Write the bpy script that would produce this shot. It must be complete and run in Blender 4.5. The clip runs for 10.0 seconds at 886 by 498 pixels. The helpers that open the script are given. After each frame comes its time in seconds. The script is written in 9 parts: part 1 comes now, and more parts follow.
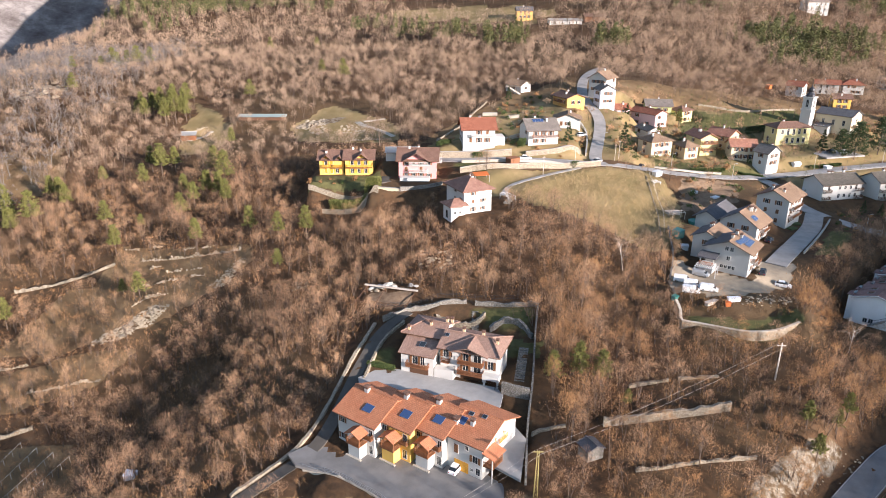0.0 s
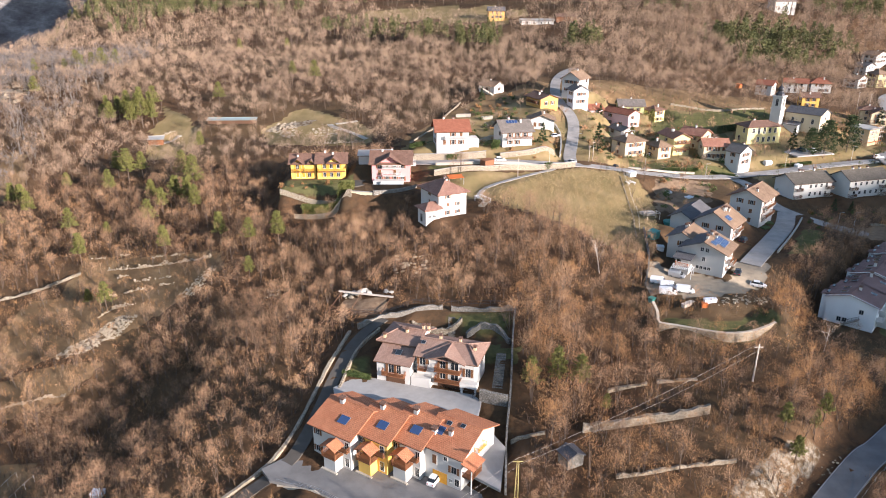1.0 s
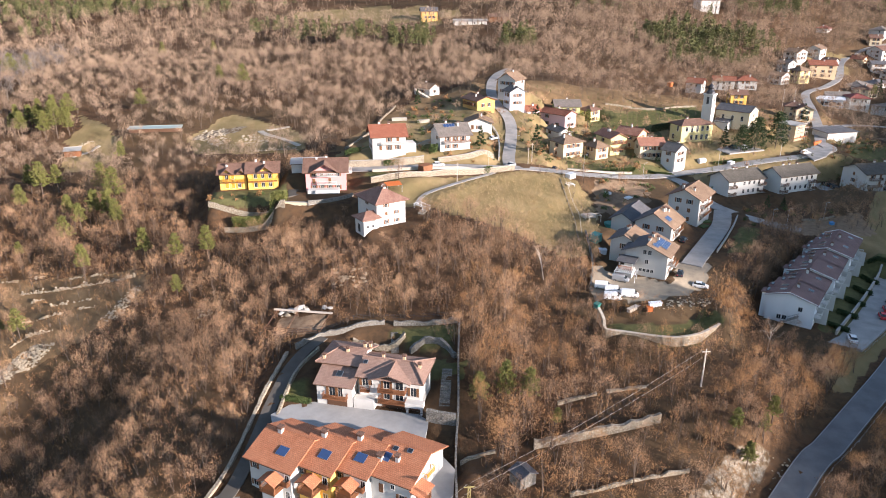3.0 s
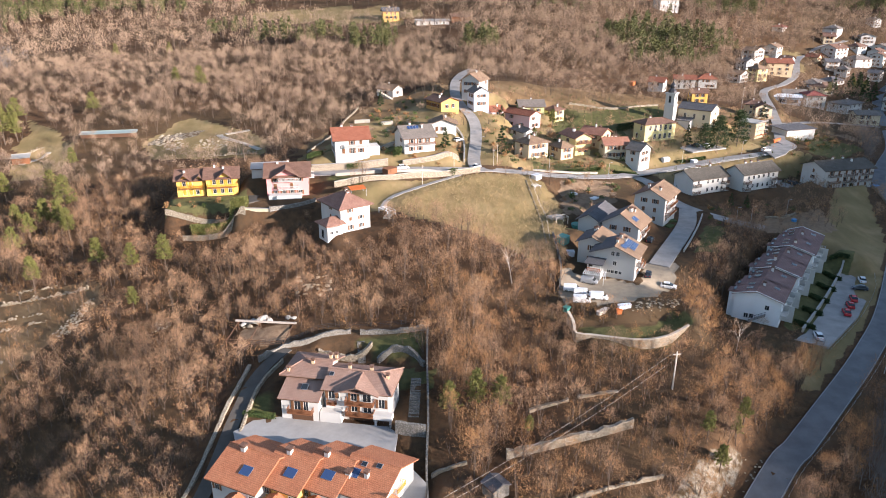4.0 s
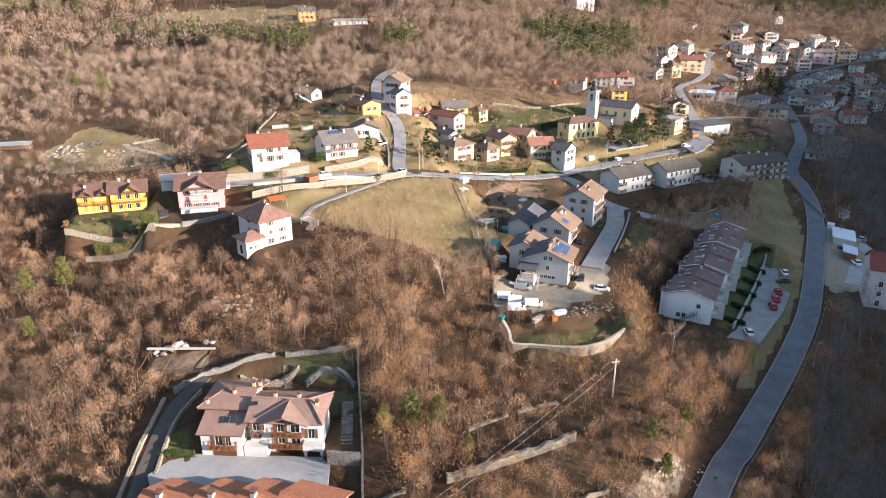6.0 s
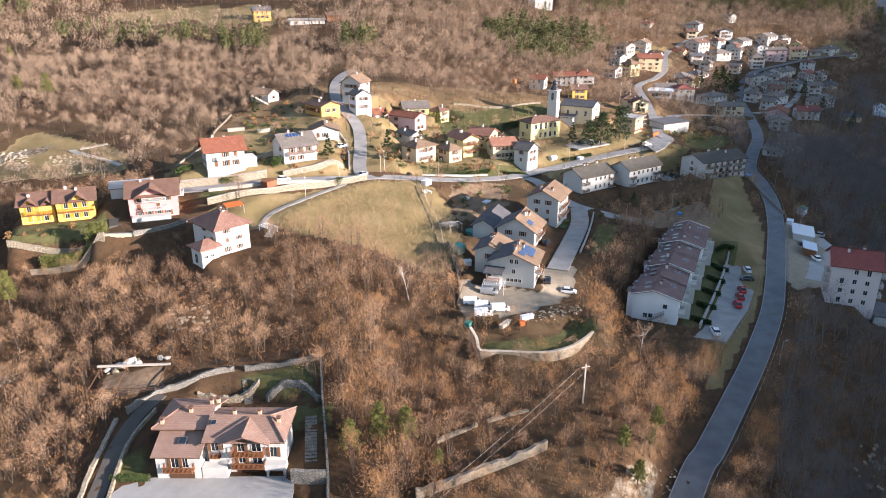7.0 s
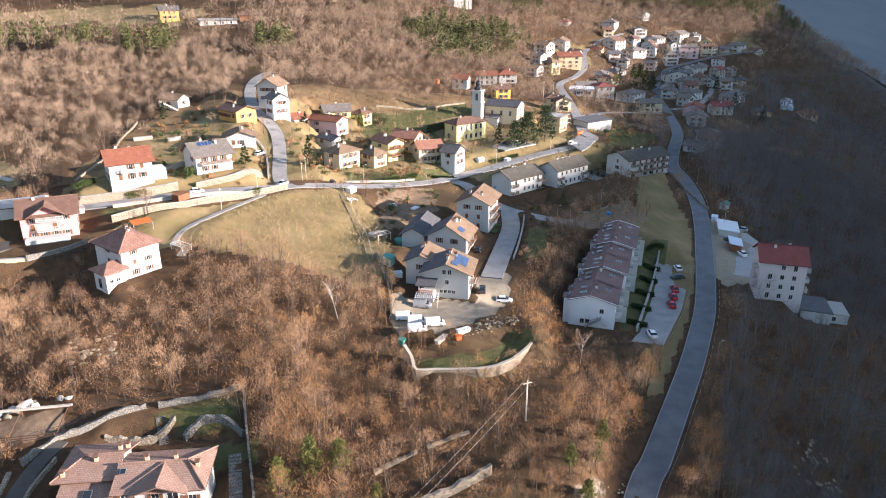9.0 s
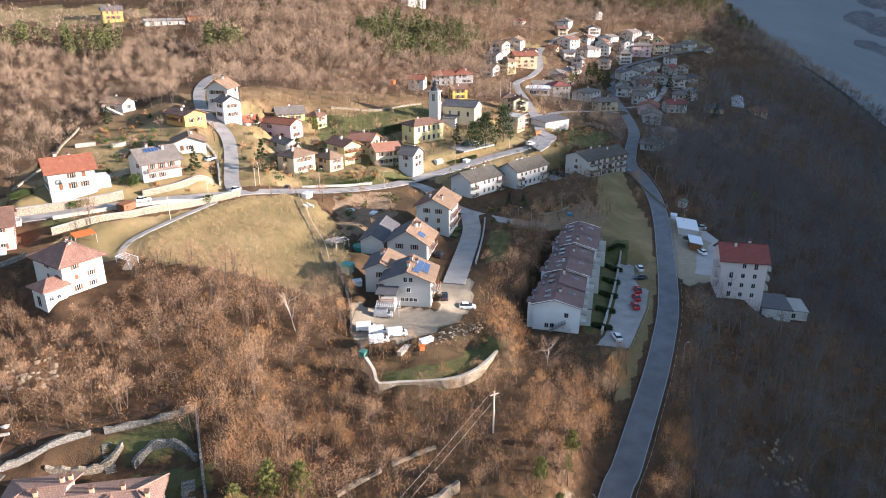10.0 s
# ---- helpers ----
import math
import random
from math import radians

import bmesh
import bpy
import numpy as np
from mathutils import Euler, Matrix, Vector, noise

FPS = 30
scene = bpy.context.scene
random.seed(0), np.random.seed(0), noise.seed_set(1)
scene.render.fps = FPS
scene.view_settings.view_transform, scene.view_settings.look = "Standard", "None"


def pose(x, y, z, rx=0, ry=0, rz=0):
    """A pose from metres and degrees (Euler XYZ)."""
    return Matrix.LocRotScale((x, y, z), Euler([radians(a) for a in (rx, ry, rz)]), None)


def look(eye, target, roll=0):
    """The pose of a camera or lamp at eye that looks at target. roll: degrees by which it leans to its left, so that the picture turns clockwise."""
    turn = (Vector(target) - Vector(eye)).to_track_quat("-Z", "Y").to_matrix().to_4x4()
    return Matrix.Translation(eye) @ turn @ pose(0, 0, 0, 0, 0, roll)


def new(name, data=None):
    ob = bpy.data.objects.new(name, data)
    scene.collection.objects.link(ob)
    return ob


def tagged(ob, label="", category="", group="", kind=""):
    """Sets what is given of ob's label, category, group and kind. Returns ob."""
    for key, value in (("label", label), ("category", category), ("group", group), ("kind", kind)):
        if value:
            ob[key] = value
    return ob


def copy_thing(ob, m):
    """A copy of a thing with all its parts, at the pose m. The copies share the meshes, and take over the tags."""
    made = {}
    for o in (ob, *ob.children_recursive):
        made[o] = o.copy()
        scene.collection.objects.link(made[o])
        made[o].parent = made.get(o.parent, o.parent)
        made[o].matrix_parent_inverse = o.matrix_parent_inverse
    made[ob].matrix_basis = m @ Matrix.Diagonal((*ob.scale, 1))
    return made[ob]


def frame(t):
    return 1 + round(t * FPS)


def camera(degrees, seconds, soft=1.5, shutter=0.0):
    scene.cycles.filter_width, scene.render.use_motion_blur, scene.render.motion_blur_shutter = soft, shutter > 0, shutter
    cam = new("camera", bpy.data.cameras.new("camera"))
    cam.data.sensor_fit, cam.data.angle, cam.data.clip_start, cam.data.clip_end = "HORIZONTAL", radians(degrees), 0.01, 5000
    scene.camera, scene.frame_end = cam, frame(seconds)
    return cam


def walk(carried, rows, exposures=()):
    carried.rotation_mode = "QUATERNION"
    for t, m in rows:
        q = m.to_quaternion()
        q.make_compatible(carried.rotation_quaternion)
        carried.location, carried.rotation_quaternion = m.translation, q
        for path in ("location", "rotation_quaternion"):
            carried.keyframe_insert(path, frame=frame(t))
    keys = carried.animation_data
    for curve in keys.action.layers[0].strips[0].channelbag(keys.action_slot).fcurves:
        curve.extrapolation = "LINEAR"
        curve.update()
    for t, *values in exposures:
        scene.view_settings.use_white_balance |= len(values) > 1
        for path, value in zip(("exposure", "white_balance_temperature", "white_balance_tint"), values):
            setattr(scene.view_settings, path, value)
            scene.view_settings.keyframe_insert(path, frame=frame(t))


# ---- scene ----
# the flight: seconds, eye (x, y, z), heading, pitch, lean
cam = camera(64.96, 10.0, 1.0)
FLIGHT = [
    (0, 0.00, 0.00, 100.00, -0.000, -20.600, 0.497),
    (0.5, 0.09, 1.48, 100.16, -1.103, -20.596, 0.443),
    (1, 0.05, 2.93, 100.30, -2.180, -20.602, 0.417),
    (1.5, 0.18, 4.58, 100.49, -3.403, -20.600, 0.383),
    (2, 0.30, 6.30, 100.62, -4.698, -20.608, 0.341),
    (2.5, 0.39, 8.09, 100.68, -6.013, -20.604, 0.322),
    (4, 1.05, 13.78, 100.69, -10.373, -20.606, 0.231),
    (4.5, 1.35, 15.73, 100.65, -11.896, -20.603, 0.203),
    (5, 1.70, 17.70, 100.63, -13.460, -20.605, 0.172),
    (5.5, 2.08, 19.67, 100.67, -15.090, -20.632, 0.174),
    (7, 3.54, 25.88, 100.46, -20.005, -20.705, 0.171),
    (7.5, 4.14, 28.05, 100.44, -21.600, -20.721, 0.198),
    (8, 4.80, 30.21, 100.36, -23.206, -20.741, 0.195),
    (8.5, 5.52, 32.31, 100.30, -24.807, -20.761, 0.202),
    (9, 6.25, 34.35, 100.26, -26.413, -20.760, 0.204),
    (9.5, 7.19, 36.57, 100.09, -28.175, -20.775, 0.211),
    (10, 8.19, 38.94, 100.11, -30.016, -20.793, 0.199),
]
walk(cam, [(t, pose(x, y, z, 90 + pitch, 0, yaw) @ pose(0, 0, 0, 0, 0, lean)) for t, x, y, z, yaw, pitch, lean in FLIGHT], [(0.0, 1.6, 6330, 13), (4.0, 1.61, 6330, 13), (10.0, 1.84, 6330, 13)])

# ---- light ----
# low winter sun from behind on the right; a ridge across the gorge keeps the valley floor in shade
SUN_AZ, SUN_EL = radians(128), radians(13.5)
sun_dir = Vector((math.sin(SUN_AZ) * math.cos(SUN_EL), math.cos(SUN_AZ) * math.cos(SUN_EL), math.sin(SUN_EL)))
world = bpy.data.worlds.new("sky")
scene.world = world
world.use_nodes = True
wn = world.node_tree.nodes
sky = wn.new("ShaderNodeTexSky")
sky.sky_type, sky.sun_disc = "NISHITA", False
sky.sun_elevation, sky.sun_rotation = SUN_EL, SUN_AZ
sky.altitude, sky.dust_density = 600, 0.6
world.node_tree.links.new(sky.outputs[0], wn["Background"].inputs[0])
wn["Background"].inputs[1].default_value = 0.110
sun_lamp = new("sun", bpy.data.lights.new("sun", "SUN"))
sun_lamp.data.energy, sun_lamp.data.angle, sun_lamp.data.color = 4.9, radians(0.55), (1.0, 0.875, 0.785)
sun_lamp.matrix_world = look(sun_dir * 500, (0, 0, 0))


# ---- materials ----
class Shader:
    """A small wrapper that builds node materials."""

    def __init__(self, name, rough=0.9, metal=0.0, spec=0.3):
        self.m = bpy.data.materials.new(name)
        self.m.use_nodes = True
        self.t = self.m.node_tree
        self.b = self.t.nodes["Principled BSDF"]
        self.b.inputs["Roughness"].default_value = rough
        self.b.inputs["Metallic"].default_value = metal
        self.b.inputs["Specular IOR Level"].default_value = spec

    def node(self, kind, **put):
        n = self.t.nodes.new(kind)
        for key, value in put.items():
            n.inputs[key.replace("_", " ")].default_value = value
        return n

    def link(self, a, b):
        self.t.links.new(a, b)

    def coords(self, local=False):
        if local:
            return self.node("ShaderNodeTexCoord").outputs["Object"]
        return self.node("ShaderNodeNewGeometry").outputs["Position"]

    def noise(self, scale, detail=4.0, local=False, rough=0.6, stretch=None):
        n = self.node("ShaderNodeTexNoise", Scale=scale, Detail=detail, Roughness=rough)
        src = self.coords(local)
        if stretch:
            mp = self.node("ShaderNodeMapping")
            mp.inputs["Scale"].default_value = stretch
            self.link(src, mp.inputs["Vector"])
            src = mp.outputs[0]
        self.link(src, n.inputs["Vector"])
        return n.outputs["Fac"]

    def ramp(self, fac, stops):
        r = self.node("ShaderNodeValToRGB")
        while len(r.color_ramp.elements) < len(stops):
            r.color_ramp.elements.new(0.5)
        for e, (at, col) in zip(r.color_ramp.elements, stops):
            e.position, e.color = at, (*col, 1)
        self.link(fac, r.inputs[0])
        return r.outputs[0]

    def mix(self, fac, a, b, blend="MIX"):
        n = self.t.nodes.new("ShaderNodeMix")
        n.data_type, n.blend_type = "RGBA", blend
        if isinstance(fac, float):
            n.inputs[0].default_value = fac
        else:
            self.link(fac, n.inputs[0])
        for i, v in ((6, a), (7, b)):
            if isinstance(v, tuple):
                n.inputs[i].default_value = (*v, 1)
            else:
                self.link(v, n.inputs[i])
        return n.outputs[2]

    def math(self, op, a, b=0.0, clamp=False):
        n = self.t.nodes.new("ShaderNodeMath")
        n.operation, n.use_clamp = op, clamp
        for i, v in ((0, a), (1, b)):
            if isinstance(v, (int, float)):
                n.inputs[i].default_value = v
            else:
                self.link(v, n.inputs[i])
        return n.outputs[0]

    def attr(self, name):
        n = self.t.nodes.new("ShaderNodeAttribute")
        n.attribute_name = name
        return n.outputs["Fac"]

    def bump(self, height, strength=0.4, distance=0.05):
        n = self.node("ShaderNodeBump", Strength=strength, Distance=distance)
        self.link(height, n.inputs["Height"])
        self.link(n.outputs[0], self.b.inputs["Normal"])

    def colour(self, c):
        if isinstance(c, tuple):
            self.b.inputs["Base Color"].default_value = (*c, 1)
        else:
            self.link(c, self.b.inputs["Base Color"])
        return self.m


def shade(c, k):
    return tuple(min(1.0, v * k) for v in c)


def plaster(name, c):
    s = Shader(name, 0.92, 0, 0.2)
    big = s.noise(0.35, 5, stretch=(1, 1, 0.45))
    fine = s.noise(6, 3)
    base = s.mix(big, shade(c, 0.84), shade(c, 1.06))
    s.bump(fine, 0.15, 0.01)
    return s.colour(s.mix(s.math("MULTIPLY", fine, 0.25), base, shade(c, 0.8)))


def tiles(name, c, c2):
    """Roof tiles: rows down the slope by a wave in object space, mottled by island and noise."""
    s = Shader(name, 0.85, 0, 0.25)
    n1 = s.noise(0.5, 5)
    n2 = s.noise(9, 2)
    n3 = s.noise(2.2, 4)
    base = s.mix(s.ramp(n1, [(0.35, (0, 0, 0)), (0.7, (1, 1, 1))]), c, c2)
    base = s.mix(s.ramp(n2, [(0.45, (0, 0, 0)), (0.75, (1, 1, 1))]), base, shade(c, 0.62))
    base = s.mix(s.math("MULTIPLY", s.ramp(n3, [(0.55, (0, 0, 0)), (0.7, (1, 1, 1))]), 0.35), base, shade(c2, 1.25))
    br = s.node("ShaderNodeTexBrick", Scale=1.0, Mortar_Size=0.035, Brick_Width=0.42, Row_Height=0.36)
    br.inputs["Color1"].default_value, br.inputs["Color2"].default_value, br.inputs["Mortar"].default_value = (0.86, 0.86, 0.86, 1), (1.12, 1.1, 1.08, 1), (0.55, 0.53, 0.52, 1)
    s.link(s.coords(True), br.inputs["Vector"])
    base = s.mix(0.75, base, br.outputs["Color"], "MULTIPLY")
    s.bump(s.math("ADD", n2, s.math("MULTIPLY", br.outputs["Fac"], -0.6)), 0.45, 0.05)
    return s.colour(base)


def plain(name, c, rough=0.8, metal=0.0, vary=0.25, scale=3.0, spec=0.3):
    s = Shader(name, rough, metal, spec)
    n = s.noise(scale, 4)
    return s.colour(s.mix(n, shade(c, 1 - vary), shade(c, 1 + vary)))


def stone(name, c, scale=1.6):
    s = Shader(name, 0.95, 0, 0.2)
    v = s.node("ShaderNodeTexVoronoi", Scale=scale)
    s.link(s.coords(), v.inputs["Vector"])
    cell = s.ramp(v.outputs["Color"], [(0.2, shade(c, 0.65)), (0.8, shade(c, 1.2))])
    n = s.noise(0.5, 5)
    joint = s.ramp(v.outputs["Distance"], [(0.3, (1, 1, 1)), (0.62, (0.55, 0.52, 0.48))])
    base = s.mix(1.0, cell, joint, "MULTIPLY")
    s.bump(v.outputs["Distance"], 0.5, 0.06)
    return s.colour(s.mix(s.math("MULTIPLY", n, 0.45), base, shade(c, 0.55)))


def ground_material():
    s = Shader("ground", 1.0, 0, 0.1)
    big, mid, fine, tiny = s.noise(0.02, 6), s.noise(0.11, 6), s.noise(0.7, 5), s.noise(4.0, 3)
    litter = s.ramp(mid, [(0.25, (0.028, 0.018, 0.011)), (0.5, (0.075, 0.047, 0.029)), (0.75, (0.15, 0.096, 0.058))])
    litter = s.mix(s.ramp(fine, [(0.35, (0, 0, 0)), (0.7, (1, 1, 1))]), litter, (0.12, 0.066, 0.034))
    litter = s.mix(s.math("MULTIPLY", s.ramp(big, [(0.45, (0, 0, 0)), (0.65, (1, 1, 1))]), 0.55), litter, (0.09, 0.066, 0.036))
    rock = s.ramp(tiny, [(0.3, (0.15, 0.12, 0.088)), (0.7, (0.36, 0.315, 0.25))])
    rock = s.mix(s.ramp(fine, [(0.42, (0, 0, 0)), (0.6, (1, 1, 1))]), rock, (0.115, 0.075, 0.042))
    pale = s.math("MULTIPLY", s.ramp(s.noise(0.085, 7, rough=0.7), [(0.62, (0, 0, 0)), (0.72, (1, 1, 1))]),
                  s.ramp(fine, [(0.42, (0, 0, 0)), (0.6, (1, 1, 1))]))
    base = s.mix(pale, litter, rock)
    grass = s.ramp(mid, [(0.3, (0.176, 0.124, 0.060)), (0.5, (0.256, 0.182, 0.092)), (0.72, (0.336, 0.244, 0.134))])
    grass = s.mix(s.math("MULTIPLY", s.ramp(s.noise(0.045, 4), [(0.46, (0, 0, 0)), (0.62, (1, 1, 1))]), 0.4), grass, (0.150, 0.130, 0.060))
    grass = s.mix(s.math("MULTIPLY", s.ramp(s.noise(0.35, 5, stretch=(1.0, 0.16, 1.0)), [(0.42, (0, 0, 0)), (0.6, (1, 1, 1))]), 0.4), grass, (0.15, 0.128, 0.056))
    grass = s.mix(s.math("MULTIPLY", tiny, 0.4), grass, (0.155, 0.115, 0.055))
    straw = s.mix(s.math("MULTIPLY", tiny, 0.5), s.ramp(mid, [(0.3, (0.12, 0.076, 0.04)), (0.55, (0.21, 0.14, 0.075)), (0.75, (0.30, 0.21, 0.12))]), (0.11, 0.07, 0.038))
    lawn = s.ramp(fine, [(0.3, (0.062, 0.066, 0.027)), (0.7, (0.120, 0.115, 0.046))])
    lawn = s.mix(s.math("MULTIPLY", mid, 0.35), lawn, (0.19, 0.16, 0.08))
    turf = s.ramp(fine, [(0.3, (0.070, 0.072, 0.028)), (0.7, (0.135, 0.125, 0.050))])
    soil = s.ramp(fine, [(0.3, (0.15, 0.10, 0.065)), (0.7, (0.27, 0.19, 0.125))])
    gravel = s.ramp(fine, [(0.3, (0.255, 0.21, 0.155)), (0.7, (0.325, 0.27, 0.20))])
    wild = s.math("SUBTRACT", fine, 0.5)
    for name, col in (("field", grass), ("rough", straw), ("lawn", lawn), ("soil", soil), ("gravel", gravel), ("rocky", rock), ("turf", turf)):
        if name == "turf":
            base = s.mix(s.attr(name), base, col)
            continue
        edge = s.math("ADD", s.attr(name), s.math("ADD", s.math("MULTIPLY", wild, 0.8 if name != "gravel" else 0.35), s.math("MULTIPLY", s.math("SUBTRACT", mid, 0.5), 1.1 if name in ("field", "lawn") else 0.3)))
        base = s.mix(s.ramp(edge, [(0.38, (0, 0, 0)), (0.58, (1, 1, 1))]), base, col)
    # grey of the far bare woods, lightened so the colour also carries haze
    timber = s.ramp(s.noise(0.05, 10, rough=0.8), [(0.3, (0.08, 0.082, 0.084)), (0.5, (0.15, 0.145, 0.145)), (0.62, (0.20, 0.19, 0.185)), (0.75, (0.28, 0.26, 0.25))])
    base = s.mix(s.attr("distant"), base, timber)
    cliff = s.ramp(s.noise(0.018, 12, rough=0.75), [(0.36, (0.085, 0.07, 0.065)), (0.5, (0.16, 0.14, 0.132)), (0.62, (0.27, 0.245, 0.23))])
    base = s.mix(s.attr("cliff"), base, cliff)
    calm = s.math("SUBTRACT", 1.0, s.math("MAXIMUM", s.attr("gravel"), s.math("MULTIPLY", s.math("MAXIMUM", s.attr("field"), s.attr("turf")), 0.55)))
    s.bump(s.math("MULTIPLY", s.math("ADD", fine, tiny), calm), 0.7, 0.35)
    return s.colour(base)


def asphalt(name, c=(0.135, 0.138, 0.145)):
    s = Shader(name, 0.85, 0, 0.35)
    n1, n2 = s.noise(0.25, 5), s.noise(7, 3)
    base = s.mix(s.ramp(n1, [(0.35, (0, 0, 0)), (0.65, (1, 1, 1))]), shade(c, 0.8), shade(c, 1.25))
    s.bump(n2, 0.2, 0.01)
    return s.colour(s.mix(s.math("MULTIPLY", n2, 0.4), base, shade(c, 1.5)))


def glass_pane(name):
    s = Shader(name, 0.06, 0, 0.6)
    return s.colour((0.02, 0.025, 0.03))


M = dict(
    ground=ground_material(),
    asphalt=asphalt("asphalt", (0.118, 0.12, 0.124)), lane=asphalt("worn_asphalt", (0.25, 0.235, 0.22)), concrete=plain("concrete", (0.31, 0.30, 0.28), 0.9, 0, 0.2, 0.6),
    drive=asphalt("dirty_drive", (0.075, 0.066, 0.056)), paving=plain("paving", (0.24, 0.235, 0.225), 0.9, 0, 0.22, 0.5),
    stone=stone("limestone_wall", (0.36, 0.31, 0.24), 3.6), stone_dark=stone("grey_stone_wall", (0.27, 0.255, 0.23), 3.6), cap=plain("pale_stone", (0.42, 0.375, 0.31), 0.9, 0, 0.25, 1.5),
    white=plaster("white_plaster", (0.55, 0.535, 0.505)), bright=plaster("bright_white_plaster", (0.78, 0.78, 0.77)), cream=plaster("cream_plaster", (0.62, 0.53, 0.37)), grey_wall=plaster("grey_plaster", (0.52, 0.50, 0.47)),
    yellow=plaster("yellow_plaster", (0.74, 0.46, 0.12)), straw=plaster("straw_plaster", (0.60, 0.52, 0.26)), pink=plaster("pink_plaster", (0.66, 0.31, 0.30)),
    rose=plaster("rose_plaster", (0.60, 0.42, 0.42)), orange=plaster("orange_plaster", (0.60, 0.35, 0.12)), tan=plaster("tan_plaster", (0.58, 0.44, 0.28)),
    pale_blue=plaster("pale_blue_plaster", (0.62, 0.67, 0.74)), green_wall=plaster("olive_plaster", (0.42, 0.44, 0.22)),
    t_orange=tiles("orange_tiles", (0.43, 0.165, 0.085), (0.50, 0.215, 0.115)), t_red=tiles("red_tiles", (0.25, 0.088, 0.052), (0.31, 0.125, 0.078)),
    t_brown=tiles("brown_tiles", (0.165, 0.092, 0.066), (0.22, 0.132, 0.098)), t_grey=tiles("grey_tiles", (0.165, 0.142, 0.125), (0.23, 0.20, 0.178)),
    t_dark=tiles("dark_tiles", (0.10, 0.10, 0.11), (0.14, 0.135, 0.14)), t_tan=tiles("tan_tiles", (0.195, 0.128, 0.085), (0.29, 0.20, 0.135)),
    t_plum=tiles("plum_tiles", (0.21, 0.128, 0.115), (0.265, 0.168, 0.15)), t_villa=tiles("rosy_brown_tiles", (0.285, 0.175, 0.135), (0.35, 0.235, 0.185)), stone_pale=stone("pale_masonry", (0.42, 0.36, 0.28), 4.5), t_wine=tiles("wine_tiles", (0.24, 0.068, 0.058), (0.28, 0.09, 0.075)),
    t_olive=tiles("dark_olive_tiles", (0.085, 0.075, 0.062), (0.125, 0.112, 0.095)), t_rust=tiles("weathered_brown_tiles", (0.25, 0.130, 0.098), (0.33, 0.200, 0.155)), rose_white=plaster("rosy_white_plaster", (0.56, 0.50, 0.49)),
    t_pink=tiles("faded_tiles", (0.30, 0.135, 0.090), (0.38, 0.20, 0.14)),
    wood=plain("stained_wood", (0.20, 0.085, 0.040), 0.6, 0, 0.35, 5), wood_dark=plain("dark_wood", (0.10, 0.052, 0.030), 0.65, 0, 0.3, 5),
    glass=glass_pane("window_glass"), frame=plain("window_frame", (0.55, 0.53, 0.5), 0.6, 0, 0.1), shutter=plain("brown_shutter", (0.16, 0.075, 0.035), 0.65, 0, 0.25, 4),
    shutter_green=plain("green_shutter", (0.05, 0.09, 0.06), 0.65, 0, 0.25, 4), shutter_yellow=plain("ochre_shutter", (0.55, 0.27, 0.03), 0.6, 0, 0.2, 4),
    metal=plain("galvanised_metal", (0.42, 0.43, 0.44), 0.45, 0.8, 0.15), dark_metal=plain("dark_metal", (0.05, 0.05, 0.055), 0.5, 0.4, 0.2),
    solar=plain("solar_cells", (0.035, 0.065, 0.15), 0.12, 0, 0.25, 3, 0.8), pole=plain("weathered_pole", (0.48, 0.42, 0.36), 0.85, 0, 0.2, 4),
    rubber=plain("rubber", (0.02, 0.02, 0.022), 0.8), car_white=plain("white_car_paint", (0.78, 0.78, 0.78), 0.25, 0, 0.03, 1, 0.6),
    car_red=plain("red_car_paint", (0.42, 0.02, 0.025), 0.25, 0, 0.05, 1, 0.6), car_dark=plain("dark_car_paint", (0.03, 0.035, 0.045), 0.25, 0, 0.05, 1, 0.6),
    car_grey=plain("silver_car_paint", (0.40, 0.41, 0.43), 0.3, 0.4, 0.05, 1, 0.6),
    bark=plain("bark", (0.105, 0.076, 0.058), 0.95, 0, 0.35, 6), bark_pale=plain("birch_bark", (0.52, 0.47, 0.41), 0.9, 0, 0.25, 6),
    hedge=plain("hedge_leaves", (0.060, 0.085, 0.030), 0.85, 0, 0.5, 5), teal=plain("teal_cover", (0.06, 0.24, 0.20), 0.6, 0, 0.15),
    teal_roof=plain("faded_turquoise_sheet", (0.24, 0.30, 0.29), 0.6, 0, 0.2, 1.2), tarp=plain("pale_tarpaulin", (0.62, 0.63, 0.64), 0.6, 0, 0.12), blue=plain("blue_plastic", (0.05, 0.22, 0.45), 0.5, 0, 0.15), rust=plain("rusty_orange", (0.45, 0.12, 0.03), 0.7, 0, 0.3),
)


# ---- ground ----
PLANE = (-4.7, -0.0780, 0.1483)
# knolls, terraces and hollows of the village side, then the larger slopes: x, y, spread, height
KNOLLS = [
    (125, 215, 28, -6.9), (105, 150, 25, -15.3), (175, 128, 30, 18.0), (0, 112, 25, -0.6),
    (90, 180, 25, -2.4), (-80, 165, 30, 3.5), (235, 240, 40, 11.1), (435, 355, 50, 14.0),
    (80, 315, 40, 14.0), (-40, 130, 40, 6.3), (30, 100, 40, 3.1), (-60, 200, 45, -2.8),
    (10, 160, 35, 0.6), (60, 150, 35, -7.0), (20, 220, 45, 13.7), (100, 130, 40, 31.5),
    (150, 100, 45, -25.6), (100, 190, 40, 13.0), (160, 180, 45, 11.8), (90, 270, 50, -2.4),
]
